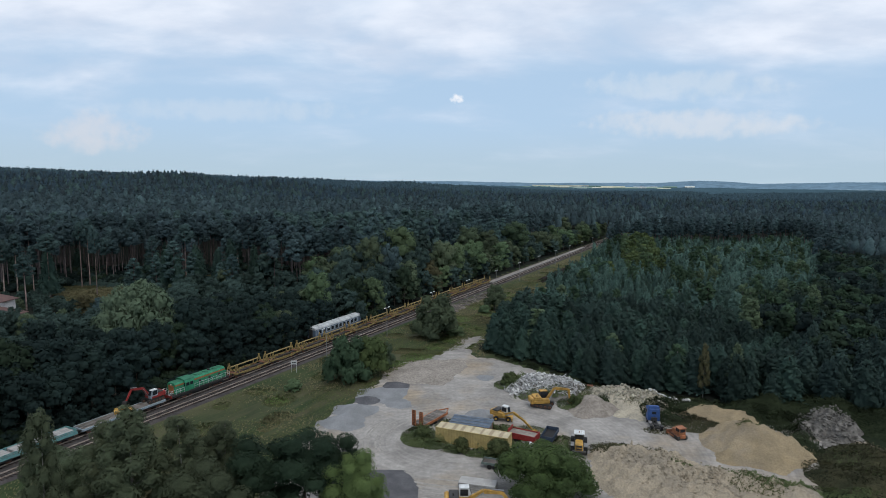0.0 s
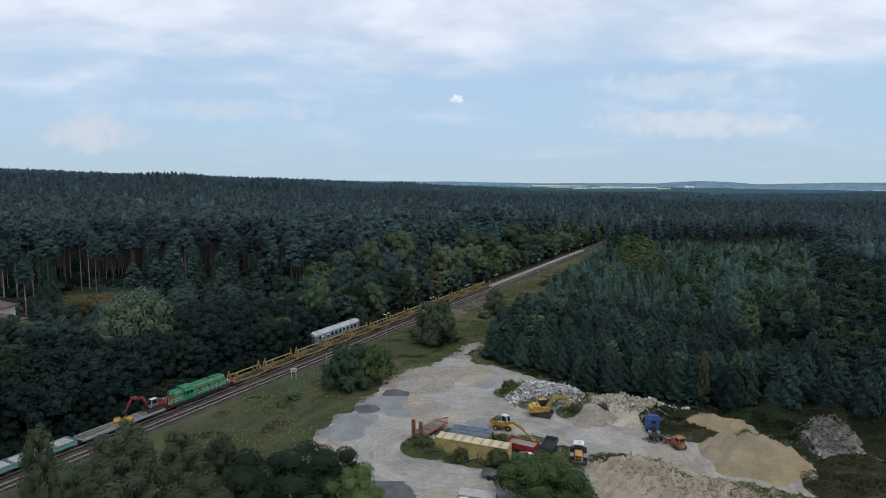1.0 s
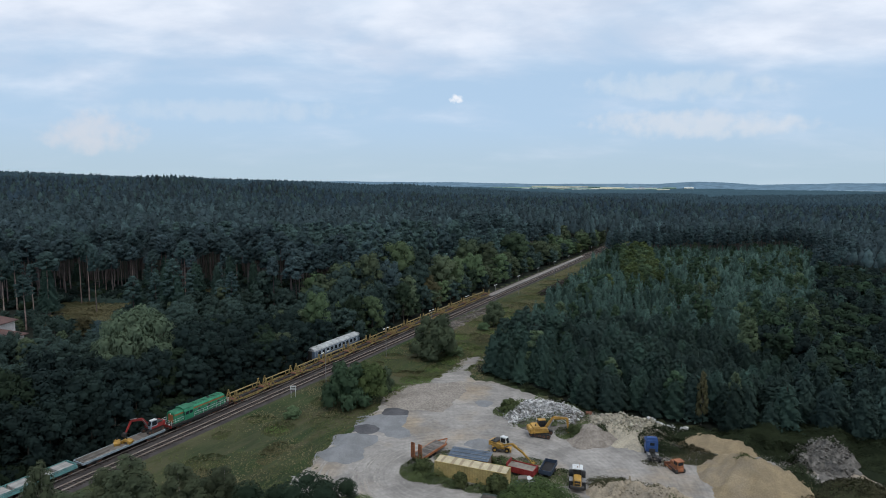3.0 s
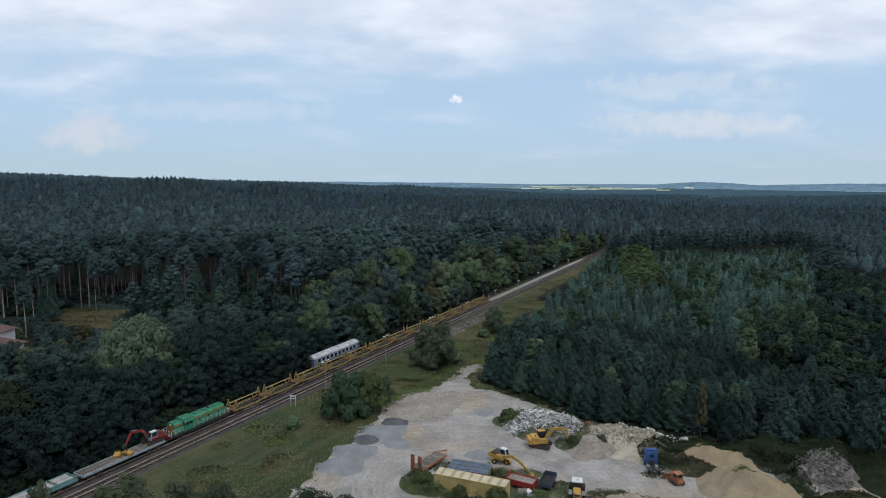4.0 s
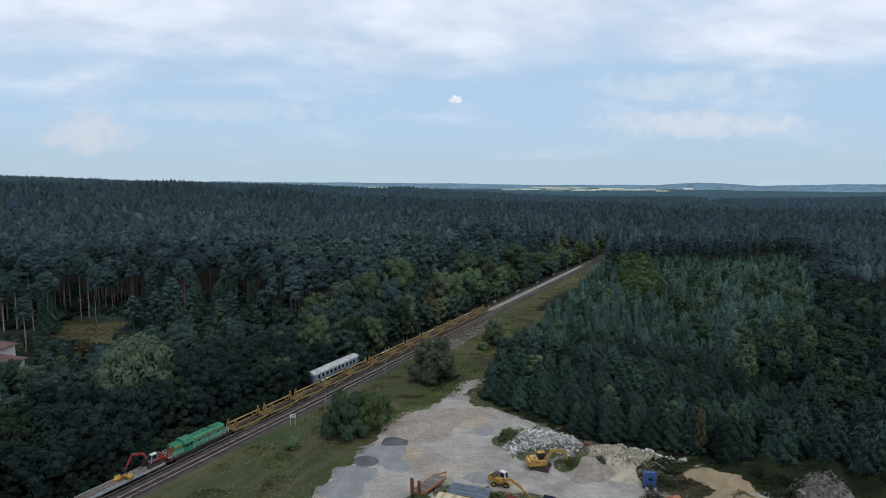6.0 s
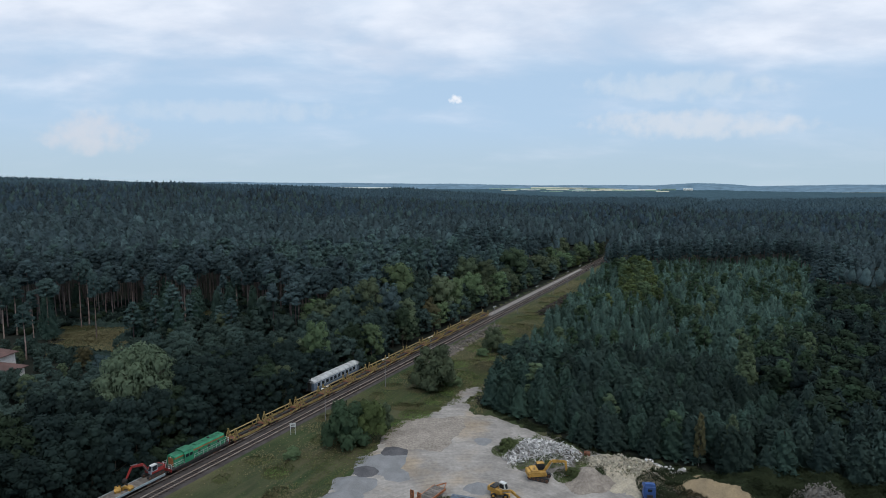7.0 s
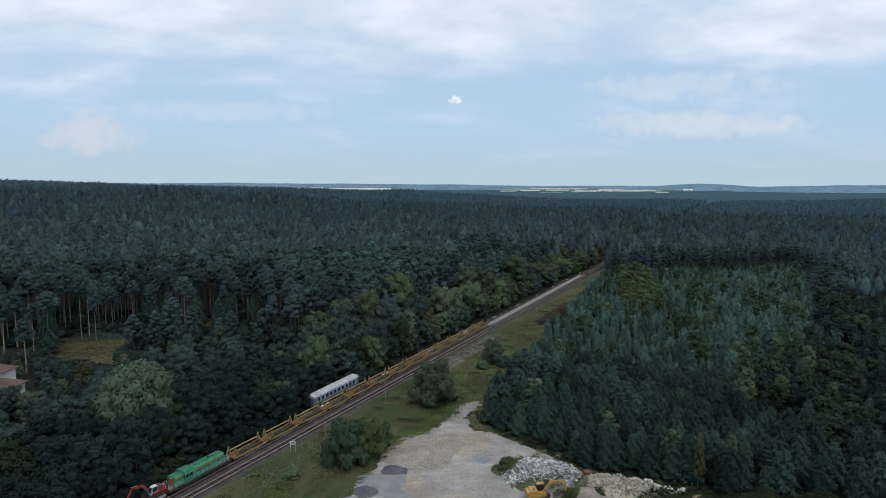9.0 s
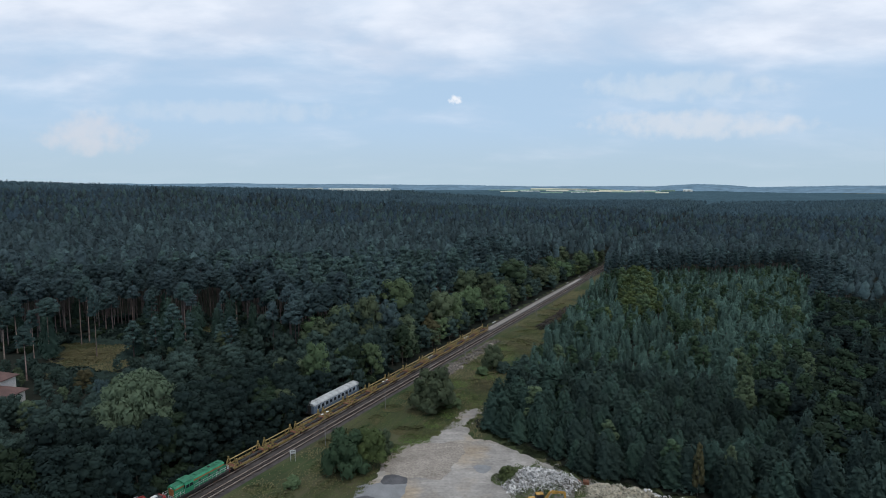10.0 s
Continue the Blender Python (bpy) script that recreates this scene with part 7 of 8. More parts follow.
heap("chalky_mound", "lumpy heap of pale grey chalky spoil", "heap", [(66.6, 99.3, 3.4, 0.9), (65.2, 96.6, 2.8, 0.8), (68.4, 97, 2.4, 0.8), (65.0, 93.0, 1.3, 0.5)], "grey_spoil", 6, uneven=1.1, step=0.4)
heap("grassy_mound", "long earth mound overgrown with green weeds", "mound", [(57, 105, 2.4, 0.6), (61, 106, 3.2, 0.6), (66, 106.5, 3.4, 0.6), (71, 103, 3.6, 0.55), (76, 98, 3.4, 0.55), (75, 92, 2.6, 0.5)], "dark_grass", 7)
heap("overgrown_mound", "low mound with scrub at the yard's edge", "mound", [(64, 85, 2.4, 0.4), (60, 79, 2.4, 0.4), (67, 80, 3.0, 0.4), (58, 73, 2.2, 0.4)], "dark_grass", 8)
heap("pale_mound", "heap of pale yellowish spoil at the wood's edge", "heap", [(34.5, 111, 3.0, 0.5), (39, 110, 2.3, 0.5), (31, 112, 2.3, 0.5), (36.5, 106, 1.3, 0.3), (41.5, 108, 1.5, 0.5)], "pale_spoil", 9, uneven=0.55, step=0.4)
heap("earth_mound", "conical heap of grey-brown earth", "heap", [(28.2, 107.3, 2.7, 0.62)], "brown_earth", 10, uneven=0.1)
heap("gravel_mound", "flat heap of grey gravel at the yard's edge", "heap", [(-16.4, 105.0, 1.6, 0.48), (-14.6, 106.0, 0.9, 0.42)], "gravel", 11, uneven=0.08)
heap("gravel_mound", "wide heap of grey gravel", "heap", [(-17.6, 100.2, 1.6, 0.5), (-16.2, 100.0, 1.0, 0.45)], "gravel", 12, uneven=0.08)
heap("chippings_mound", "small flat heap of dark grey chippings", "heap", [(-10.2, 118.9, 0.9, 0.42), (-9.3, 119.3, 0.7, 0.42)], "dark_gravel", 13, uneven=0.05)
heap("chippings_mound", "small flat heap of dark grey chippings", "heap", [(-14.4, 110.8, 0.9, 0.42)], "dark_gravel", 14, uneven=0.05)
heap("gravel_mound", "low spread heap of pale grey gravel", "heap", [(-12.4, 113.8, 0.6, 0.18), (-10.6, 115.2, 0.5, 0.18)], "gravel", 15, uneven=0.06)
heap("gravel_spread", "thin spread of dark gravel on the yard", "gravel", [(-8.4, 109.3, 0.25, 0.15)], "gravel", 16, uneven=0.04)
heap("gravel_spread", "thin spread of dark gravel on the yard", "gravel", [(9.3, 124.5, 0.25, 0.17)], "gravel", 17, uneven=0.04)
heap("gravel_spread", "wide low spread of tan gravel", "gravel", [(-5.6, 128, 1.3, 0.26), (-2.5, 124.5, 0.9, 0.22), (-4.5, 133, 0.9, 0.22), (2.0, 133.5, 1.3, 0.34), (-8.2, 125, 0.7, 0.2), (-1.0, 129.5, 0.8, 0.2)], "tan_gravel", 18, uneven=0.22)
heap("gravel_mound", "small heap of pale grey gravel behind the shed", "heap", [(6.8, 104.3, 0.95, 0.5)], "gravel", 19, uneven=0.07)
heap("asphalt_spread", "dark flat spread of asphalt millings", "gravel", [(-9.6, 76.2, 0.35, 0.10), (-8.4, 74.4, 0.35, 0.1), (-10.8, 78.0, 0.3, 0.1)], "dark_gravel", 20, uneven=0.02)
for s0, s1, d, up in ((80, 128, -6.2, 0.8), (160, 202, -15.6, 1.7)):
    heap("old_tie_mound", "long low mound of earth under old ties", "mound", [(*line(q, d)[:2], up, 0.5) for q in np.arange(s0, s1, 3.0)], "brown_earth" if up < 1 else "dark_grass", 22, uneven=0.2)
heap("rubble_base", "heap of crushed rubble under concrete pieces", "heap", [(20, 117.5, 3.2, 0.55), (24, 116.5, 3.0, 0.55), (16, 117.5, 1.6, 0.5), (26.3, 114.5, 1.0, 0.5)], "grey_spoil", 21, uneven=0.3)


def chunks(name, label, category, n, spots, mat, sizes, seed):
    """Broken pieces lying on a heap; the nearest are parts of it."""
    ob = thing(name, pose(0, 0, 0), label, category)
    rng = np.random.default_rng(seed)
    rest, shapes_ = Form(), []
    for k in range(8):
        f = Form().box(-0.5, 0.5, -0.5, 0.5, -0.5, 0.5, edge=0.12, taper=rng.uniform(0.6, 1.0))
        f.v = [(x + rng.uniform(-0.1, 0.1), y + rng.uniform(-0.1, 0.1), z + rng.uniform(-0.08, 0.08)) for x, y, z in f.v]
        me = f.mesh("piece")
        me.materials.append(M[mat])
        shapes_.append(me)
    for k in range(n):
        cx, cy, rx, ry, h = spots[k % len(spots)]
        a, r = rng.uniform(0, 6.283), math.sqrt(rng.uniform(0, 1))
        x, y = cx + rx * r * math.cos(a), cy + ry * r * math.sin(a)
        z = float(surface(np.array([x]), np.array([y]))[0]) + rng.uniform(0.0, 0.35) * (h > 1)
        d = [rng.uniform(*s) for s in sizes]
        m = Matrix.LocRotScale((x, y, z), Euler((rng.normal(0, 0.4), rng.normal(0, 0.4), rng.uniform(0, 6.283))), Vector(d))
        part("piece", shapes_[k % 8], None, ob, m=m)
    return ob


def crumbs(name, label, n, spots, mat, sizes, seed):
    """Uncounted smaller broken pieces on a heap."""
    rng = np.random.default_rng(seed)
    f = Form()
    for k in range(n):
        cx, cy, rx, ry = spots[k % len(spots)]
        a, r = rng.uniform(0, 6.283), math.sqrt(rng.uniform(0, 1))
        x, y = cx + rx * r * math.cos(a), cy + ry * r * math.sin(a)
        z = float(surface(np.array([x]), np.array([y]))[0]) + rng.uniform(0.0, 0.25)
        m = Matrix.LocRotScale((x, y, z), Euler((rng.normal(0, 0.5), rng.normal(0, 0.5), rng.uniform(0, 6.283))), Vector([rng.uniform(*q) for q in sizes]))
        f.box(-0.5, 0.5, -0.5, 0.5, -0.5, 0.5, m, taper=rng.uniform(0.6, 1.0))
    return tagged(part(name, f, mat), label, "rubble", kind="stuff")


crumbs("rubble_crumbs", "small broken concrete pieces and laths among the rubble", 1100, [(20.6, 117, 6.2, 4.8), (24.2, 116.3, 4.6, 4.4), (17.0, 116.5, 4.4, 3.8), (22.5, 116.5, 4.0, 3.4)], "rubble", ((0.08, 0.3), (0.15, 1.1), (0.05, 0.2)), 51)
crumbs("spoil_crumbs", "small clods and stones on the pale mound", 500, [(34.5, 110.4, 5.0, 3.8), (39.0, 109.2, 3.6, 3.2), (31.0, 111.5, 2.6, 2.6)], "pale_lump", ((0.1, 0.35), (0.1, 0.45), (0.08, 0.25)), 52)
crumbs("chalky_crumbs", "small clods on the chalky mound", 500, [(66.6, 98.6, 4.4, 4.0), (65.4, 95.0, 3.4, 3.4)], "grey_spoil", ((0.1, 0.4), (0.1, 0.5), (0.08, 0.3)), 53)
crumbs("tan_crumbs", "small clods and stones on the tan spoil", 700, [(29.5, 84.0, 4.5, 4.0), (35.0, 81.0, 5.0, 4.0), (41.0, 77.5, 5.0, 4.0), (33.0, 77.0, 6.0, 4.5)], "tan_spoil", ((0.08, 0.3), (0.1, 0.4), (0.06, 0.2)), 54)
chunks("concrete_rubble", "tumbled pieces of broken pale concrete and posts", "rubble", 300, [(20.2, 117, 5.4, 4.6, 3.2), (23.8, 116.3, 5.0, 4.4, 3.0), (16.6, 116.5, 4.2, 3.8, 1.8)], "rubble", ((0.15, 0.45), (0.25, 1.5), (0.10, 0.26)), 41)
chunks("spoil_lumps", "hard grey lumps on the chalky mound", "rubble", 130, [(66.4, 98.2, 3.8, 3.6, 3.2), (65.4, 95.4, 3.0, 3.0, 2.4), (68.2, 96.8, 2.4, 2.6, 2.2)], "grey_spoil", ((0.15, 0.45), (0.15, 0.5), (0.1, 0.25)), 49)
chunks("spoil_lumps", "pale lumps and roots on the pale mound", "rubble", 90, [(34.5, 110.4, 4.2, 3.4, 2.6), (39.0, 109.6, 3.2, 3.0, 1.8)], "pale_lump", ((0.2, 0.6), (0.2, 0.7), (0.15, 0.4)), 50)
chunks("stone_row", "grey stones heaped beside tall weeds", "rubble", 60, [(45.5, 111.5, 3.6, 1.4, 0.8), (41.5, 112.0, 2.2, 1.2, 0.6)], "rubble", ((0.3, 0.8), (0.3, 0.9), (0.2, 0.5)), 42)
for s0, s1, d, seed in ((78, 96, -6.5, 43), (96, 114, -6.0, 44), (114, 130, -5.5, 45)):
    c = [line(s, d + 0.6 * math.sin(s)) for s in np.arange(s0, s1, 3.0)]
    chunks("old_tie_heap", "heap of old grey ties and stones beside the track", "old ties", 120, [(p[0], p[1], 2.2, 2.0, 1.3) for p in c], "old_tie", ((0.25, 0.4), (0.9, 2.4), (0.2, 0.3)), seed)
for s0, s1, d, seed in ((158, 172, -15.8, 46), (172, 188, -15.6, 47), (188, 204, -15.4, 48)):
    c = [line(s, d) for s in np.arange(s0, s1, 3.2)]
    chunks("old_tie_heap", "dark heap of old ties at the plantation's edge", "old ties", 90, [(p[0], p[1], 2.2, 2.0, 1.7) for p in c], "tie_wood", ((0.25, 0.4), (0.9, 2.4), (0.2, 0.3)), seed)

# ---- the yard's machines and stores ----
container(pose(-1.15, 92.4, 0.05, 0, 0, -21.4))
shed(pose(-1.15, 92.4, 0.05, 0, 0, -21.4) @ pose(1.3, 2.9, 0, 0, 0, 3))
lowboy(pose(-4.2, 97.3, 0.08, 0, 0, -35))
excavator(pose(18.9, 107.9, 0.08, 0, 0, -112), "yellow tracked excavator with its arm out before the rubble", "yellow_paint", "yellow excavators", house_turn=30, boom=(50, -6, -82), scale=1.0)
excavator(pose(10.7, 101.6, 0.08, 0, 0, -100), "yellow wheeled excavator with a white cab, arm lowered", "yellow_paint", "yellow excavators", house_turn=-32, boom=(20, -20, -32), tracked=False, cab_mat="white_paint", scale=0.84)
excavator(pose(2.6, 72.6, 0.08, 0, 0, -80), "yellow excavator with a white cab beside pale slabs", "yellow_paint", "yellow excavators", house_turn=-10, boom=(28, -6, -50), cab_mat="white_paint", scale=0.92)
skip_trailer(pose(11.3, 94.2, 0.05, 0, 0, -118))
small_trailer(pose(18.6, 95.6, 0.05, 0, 0, 156), "dark blue tipping trailer parked among weeds", "trailer_blue", 4.4, 2.0, 0.6, "tipping_trailer")
small_trailer(pose(9.3, 83.4, 0.06, 0, 0, 72), "small grey-green flat trailer on twin axles", "trailer_green", 3.4, 1.8, 0.25, "flat_trailer")
wheel_loader(pose(21.7, 89.9, 0.08, 0, 0, -13) @ Matrix.Scale(0.9, 4))
truck(pose(36.9, 98.8, 0.05, 0, 0, -8) @ Matrix.Scale(0.84, 4))
bulldozer(pose(39.3, 94.2, 0.05, 0, 0, 12) @ Matrix.Scale(0.86, 4))


def slab_stack(m, label, n):
    ob = thing("slab_stack", m, label, "concrete slabs", "slabs on the yard")
    for k in range(n):
        part("slab", Form().box(-2.6, 2.6, -1.0, 1.0, 0.03 + k * 0.22, 0.22 + k * 0.22, edge=0.02), "concrete", ob, m=pose(0.05 * (k % 2), 0.04 * (k % 3), 0, 0, 0, 0.5 * (k % 2)))
    return ob


slab_stack(pose(4.9, 78.0, 0.06, 0, 0, -15), "flat stack of pale grey slabs on the yard", 4)
slab_stack(pose(6.8, 71.5, 0.06, 0, 0, -12), "low stack of pale slabs beside the excavator", 3)


def scrap(m):
    ob = thing("scrap_pile", m, "pile of mixed scrap beside the container's end", "scrap")
    rng = np.random.default_rng(12)
    for k, mat in enumerate(["rust", "coach_blue", "white_paint", "steel", "rust", "deck_wood", "grey_steel", "steel"]):
        d = rng.uniform(0.3, 1.1, 3)
        part("scrap_piece", Form().box(-d[0], d[0], -d[1], d[1], 0, 0.3 + d[2] * 0.5, edge=0.06, taper=rng.uniform(0.6, 1)), mat, ob, m=pose(rng.uniform(-1.3, 1.3), rng.uniform(-1.3, 1.3), 0.0, rng.normal(0, 8), rng.normal(0, 8), rng.uniform(0, 180)))
    return ob


scrap(pose(13.0, 89.6, 0.05))


def pallet_stack(m):
    ob = thing("pallet_stack", m, "small stack of orange-brown pallets by the woods", "pallets")
    for k in range(5):
        for x in (-0.5, -0.25, 0, 0.25, 0.5):
            part("board", Form().box(x - 0.09, x + 0.09, -0.6, 0.6, k * 0.18 + 0.12, k * 0.18 + 0.15), "rust", ob)
        part("block_row", Form().box(-0.6, 0.6, -0.55, -0.45, k * 0.18, k * 0.18 + 0.12).box(-0.6, 0.6, 0.45, 0.55, k * 0.18, k * 0.18 + 0.12), "rust", ob)
    return ob


pal = pallet_stack(pose(28.5, 117.5, 0.0, 0, 0, 20))
copy_thing(pal, pose(30.3, 117.4, 0.0, 0, 0, -10))

# ---- single trees and shrubs ----
M["yard_weed"] = leaf_material("yard_weeds", (0.100, 0.122, 0.050), (0.056, 0.074, 0.032), scale=0.4)
for k, (kind, x, y, h, leaf, wide, said) in enumerate((
        ("bush", -1.9, 158.4, 12.2, "birch_leaf", 0.92, "round grey-green tree beside the track"),
        ("bush", -20.5, 122.9, 10.6, "bush_leaf", 0.78, "dense dark green shrubby tree on the grass"),
        ("bush", -15.6, 125.4, 9.0, "lime_soft", 0.80, "light green shrubby tree on the grass"),
        ("bush", -13.6, 131.4, 6.6, "birch_leaf", 0.72, "low grey-green shrub on the grass"),
        ("bush", 17.3, 194.0, 8.8, "birch_leaf", 0.75, "small dark tree on the grass strip"),
        ("bush", 20.6, 190.5, 3.8, "broadleaf", 1.1, "low dark shrub on the grass strip"),
        ("bush", 13.5, 188.5, 3.0, "light_leaf", 1.2, "low green shrub on the grass strip"),
        ("bush", 3.4, 160.5, 2.6, "light_leaf", 1.8, "low green shrub by the track road"),
        ("bush", 0.5, 166.0, 2.4, "weed", 2.0, "low green thicket by the track"),
        ("bush", -30.5, 116.5, 2.4, "light_leaf", 1.3, "light green shrub on the grass"),
        ("birch", -42.4, 59.5, 18.9, "fore_birch", 0.80, "slender grey-green birch near the yard"),
        ("birch", -35.0, 63.5, 17.4, "fore_birch", 1.45, "broad grey-green birch near the yard"),
        ("birch", -39.3, 66.0, 14.8, "fore_birch", 1.3, "grey-green birch near the yard"),
        ("birch", -30.6, 66.0, 15.4, "fore_birch", 1.4, "grey-green birch near the yard"),
        ("birch", -26.4, 68.0, 14.0, "fore_birch", 1.45, "grey-green birch near the yard"),
        ("broadleaf", -31.0, 75.0, 9.6, "fore_birch", 1.2, "olive broadleaved tree between the yard and the railway"),
        ("broadleaf", -21.5, 66.5, 12.6, "green_leaf", 1.15, "dark broadleaved tree between the yard and the railway"),
        ("broadleaf", -16.8, 68.5, 12.8, "green_leaf", 1.25, "dark broadleaved tree between the yard and the railway"),
        ("broadleaf", -13.0, 69.5, 12.0, "green_leaf", 1.0, "dark broadleaved tree between the yard and the railway"),
        ("broadleaf", -10.6, 66.5, 11.0, "lime_leaf", 1.05, "light green broadleaved tree between the yard and the railway"),
        ("broadleaf", -25.5, 61.0, 12.0, "fore_birch", 1.2, "olive broadleaved tree between the yard and the railway"),
        ("broadleaf", -46.0, 69.0, 10.5, "fore_birch", 1.2, "olive broadleaved tree between the yard and the railway"),
        ("bush", 13.9, 76.4, 8.4, "maple_leaf", 1.36, "round bright green tree in the yard"),
        ("bush", 8.6, 86.4, 3.4, "yard_weed", 0.95, "green elder shrub before the container's end"),
        ("bush", 3.0, 88.7, 2.6, "yard_weed", 0.8, "green shrub before the container"),
        ("bush", -3.2, 93.0, 2.6, "yard_weed", 1.0, "green shrub at the container's corner"),
        ("bush", 7.6, 96.6, 2.2, "yard_weed", 1.3, "low green thicket behind the container"),
        ("bush", 25.0, 107.4, 2.6, "yard_weed", 0.9, "low green shrub between rubble and earth"),
        ("bush", 14.0, 119.4, 3.0, "yard_weed", 1.1, "green shrub beside the concrete rubble"),
        ("birch", 51.5, 113.0, 11.2, "autumn_leaf", 0.72, "thin yellowing birch before the young pines"),
        ("birch", 56.6, 110.4, 12.0, "birch_leaf", 0.9, "thin yellow-green birch before the young pines"),
        ("broadleaf", -98.0, 159.0, 6.6, "autumn_leaf", 1.25, "reddish-brown tree beside the willow"),
        ("broadleaf", -84.5, 144.0, 10.0, "pine", 0.7, "dark blue-green tree beside the willow"),
        ("broadleaf", -60.5, 135.0, 12.0, "birch_leaf", 0.9, "olive tree beside the willow"),
        ("broadleaf", -106.0, 129.0, 11.0, "broadleaf", 0.95, "dark broadleaved tree before the house"),
        ("broadleaf", -99.6, 134.5, 8.6, "broadleaf", 0.85, "dark broadleaved tree before the house"),
        ("broadleaf", -95.6, 133.0, 7.8, "birch_leaf", 0.85, "olive broadleaved tree before the house"),
        ("broadleaf", -112.0, 131.0, 11.8, "broadleaf", 0.95, "dark broadleaved tree before the house"),
        ("broadleaf", *line(57.6, 7.4)[:2], 8.0, "broadleaf", 0.72, "dark broadleaved tree over the coach's end"),
        ("broadleaf", -5.5, 228.0, 13.0, "autumn_leaf", 0.8, "yellowing tree beside the railway"))):
    plant(kind, x, y, h, leaf, "shrub" if kind == "bush" and h < 6 else "tree", said, "shrub" if kind == "bush" and h < 6 else "tree", wide=wide, turn=k * 77.0, variant=k, bark="birch_bark" if kind == "birch" else None, detail=1.2 if kind == "birch" and x > 40 else 24.0 if kind == "bush" and y < 80 else 9.0 if y < 80 else 4.0 if kind == "bush" and h > 6 else 2.0)
plant("willow", -69.5, 132.5, 18.0, "willow_leaf", "willow_tree", "large pale grey-green weeping willow above the dark trees", "tree", detail=4.5)
for k, (kind, x, y, h, wide) in enumerate((
        ("pine", -128.1, 207.1, 23.5, 0.75), ("pine", -127.0, 210.0, 24.5, 0.8), ("pine", -113.5, 191.2, 23.5, 0.7), ("pine", -124.7, 236.0, 23.0, 0.8), ("pine", -126.9, 188.0, 21.0, 1.35),
        ("pine", -120.5, 168.1, 16.5, 1.2), ("pine", -136.9, 181.8, 20.0, 1.15), ("pine", -131.5, 187.5, 17.0, 0.9), ("pine", -90.2, 205.3, 23.0, 1.0), ("pine", -143.0, 196.0, 20.0, 1.0), ("pine", -127.1, 221.0, 16.5, 1.1),
        ("spread_pine", -87.8, 191.2, 18.5, 1.1), ("spread_pine", -84.0, 196.5, 14.5, 1.2), ("spread_pine", -101.2, 191.2, 12.8, 1.25), ("spread_pine", -95.0, 194.0, 13.5, 1.1), ("spread_pine", -68.9, 191.2, 14.1, 1.1), ("spread_pine", -74.0, 194.0, 11.0, 1.2),
        ("pine", -81.8, 233.0, 16.7, 0.95), ("spread_pine", -81.1, 213.2, 14.2, 0.85), ("spread_pine", -112.0, 226.0, 16.7, 0.9), ("pine", -64.8, 222.0, 17.5, 1.2), ("spread_pine", -60.8, 198.7, 9.5, 1.0))):
    said = "single tall pine with a bare reddish trunk in the clearing" if kind == "pine" else "broad pine with low spreading boughs beside the clearing"
    # the pines in front carry the bark painted as lit, over the whole trunk
    plant(kind, x, y, h, "green_pine", "pine_tree", said, group="pines round the clearing", wide=wide, turn=k * 91, variant=k, detail=1.6, bark="lit_bark" if kind == "pine" else None)
for k, (x, y, h) in enumerate(((-127, 189, 14), (-131, 194, 15.5), (-91, 193, 16), (-86, 190, 14), (-96, 197, 14), (-72, 199, 19), (-78, 203, 15), (-66, 205, 16), (-101, 194, 11), (-83, 197, 17))):
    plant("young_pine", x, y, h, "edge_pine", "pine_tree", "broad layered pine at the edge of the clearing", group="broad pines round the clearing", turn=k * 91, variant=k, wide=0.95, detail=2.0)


# ---- weeds and grass ----
def weeds(name, label, patches, mat, seed, size=0.105):
    """Uncounted weed stems: patches of x, y, half widths, height, stems per square metre."""
    rng = np.random.default_rng(seed)
    A, O = [], []
    for x, y, rx, ry, h, dens in patches:
        n = int(dens * 3.1416 * rx * ry * (2.3 if size < 0.12 else 1.0))
        a, r = rng.uniform(0, 6.283, n), np.sqrt(rng.uniform(0, 1, n))
        px, py = x + rx * r * np.cos(a), y + ry * r * np.sin(a)
        lump = 0.35 + 0.65 * np.clip(0.6 + 0.4 * wob(px, py, 1.3), 0, 1.3)
        A.append(np.stack([px, py, surface(px, py) + rng.uniform(0, 1, n) ** 1.5 * h * lump * (1.15 - r)], 1))
        O.append(np.stack([np.cos(a) * 0.5, np.sin(a) * 0.5, 0.7 + 0 * a], 1))
    v, f = cards(rng, np.concatenate(A), np.concatenate(O), size, droop=-1.2, long=1.3)
    me = raw_mesh(name, v, f)
    soften(me, unit(np.repeat(np.concatenate(O) * (0.7, 0.7, 1.0), 3, 0)))
    return tagged(part(name, me, mat), label, "weeds", kind="stuff")


weeds("green_weeds", "tall green weeds and brambles on the yard", [
    (30.5, 107.8, 1.0, 1.6, 1.2, 28), (40.5, 103.5, 4.4, 4.8, 1.8, 45), (44.5, 108.0, 4.2, 3.2, 1.6, 45), (62.0, 105.5, 6.5, 3.8, 1.2, 40), (69.0, 104.5, 7.0, 4.0, 1.2, 40), (57.5, 101.0, 2.0, 4.0, 1.2, 30),
    (59.5, 95.0, 2.6, 4.2, 1.5, 40), (58.5, 90.5, 2.6, 3.4, 1.2, 36), (61.0, 100.0, 3.4, 3.0, 1.3, 36), (75.5, 96.0, 5.0, 8.0, 1.2, 36), (66.0, 104.5, 12.0, 5.0, 0.9, 24), (53.5, 107.0, 5.0, 2.4, 0.9, 24), (58.0, 108.5, 5.0, 2.0, 0.9, 20)], "weed", 61)
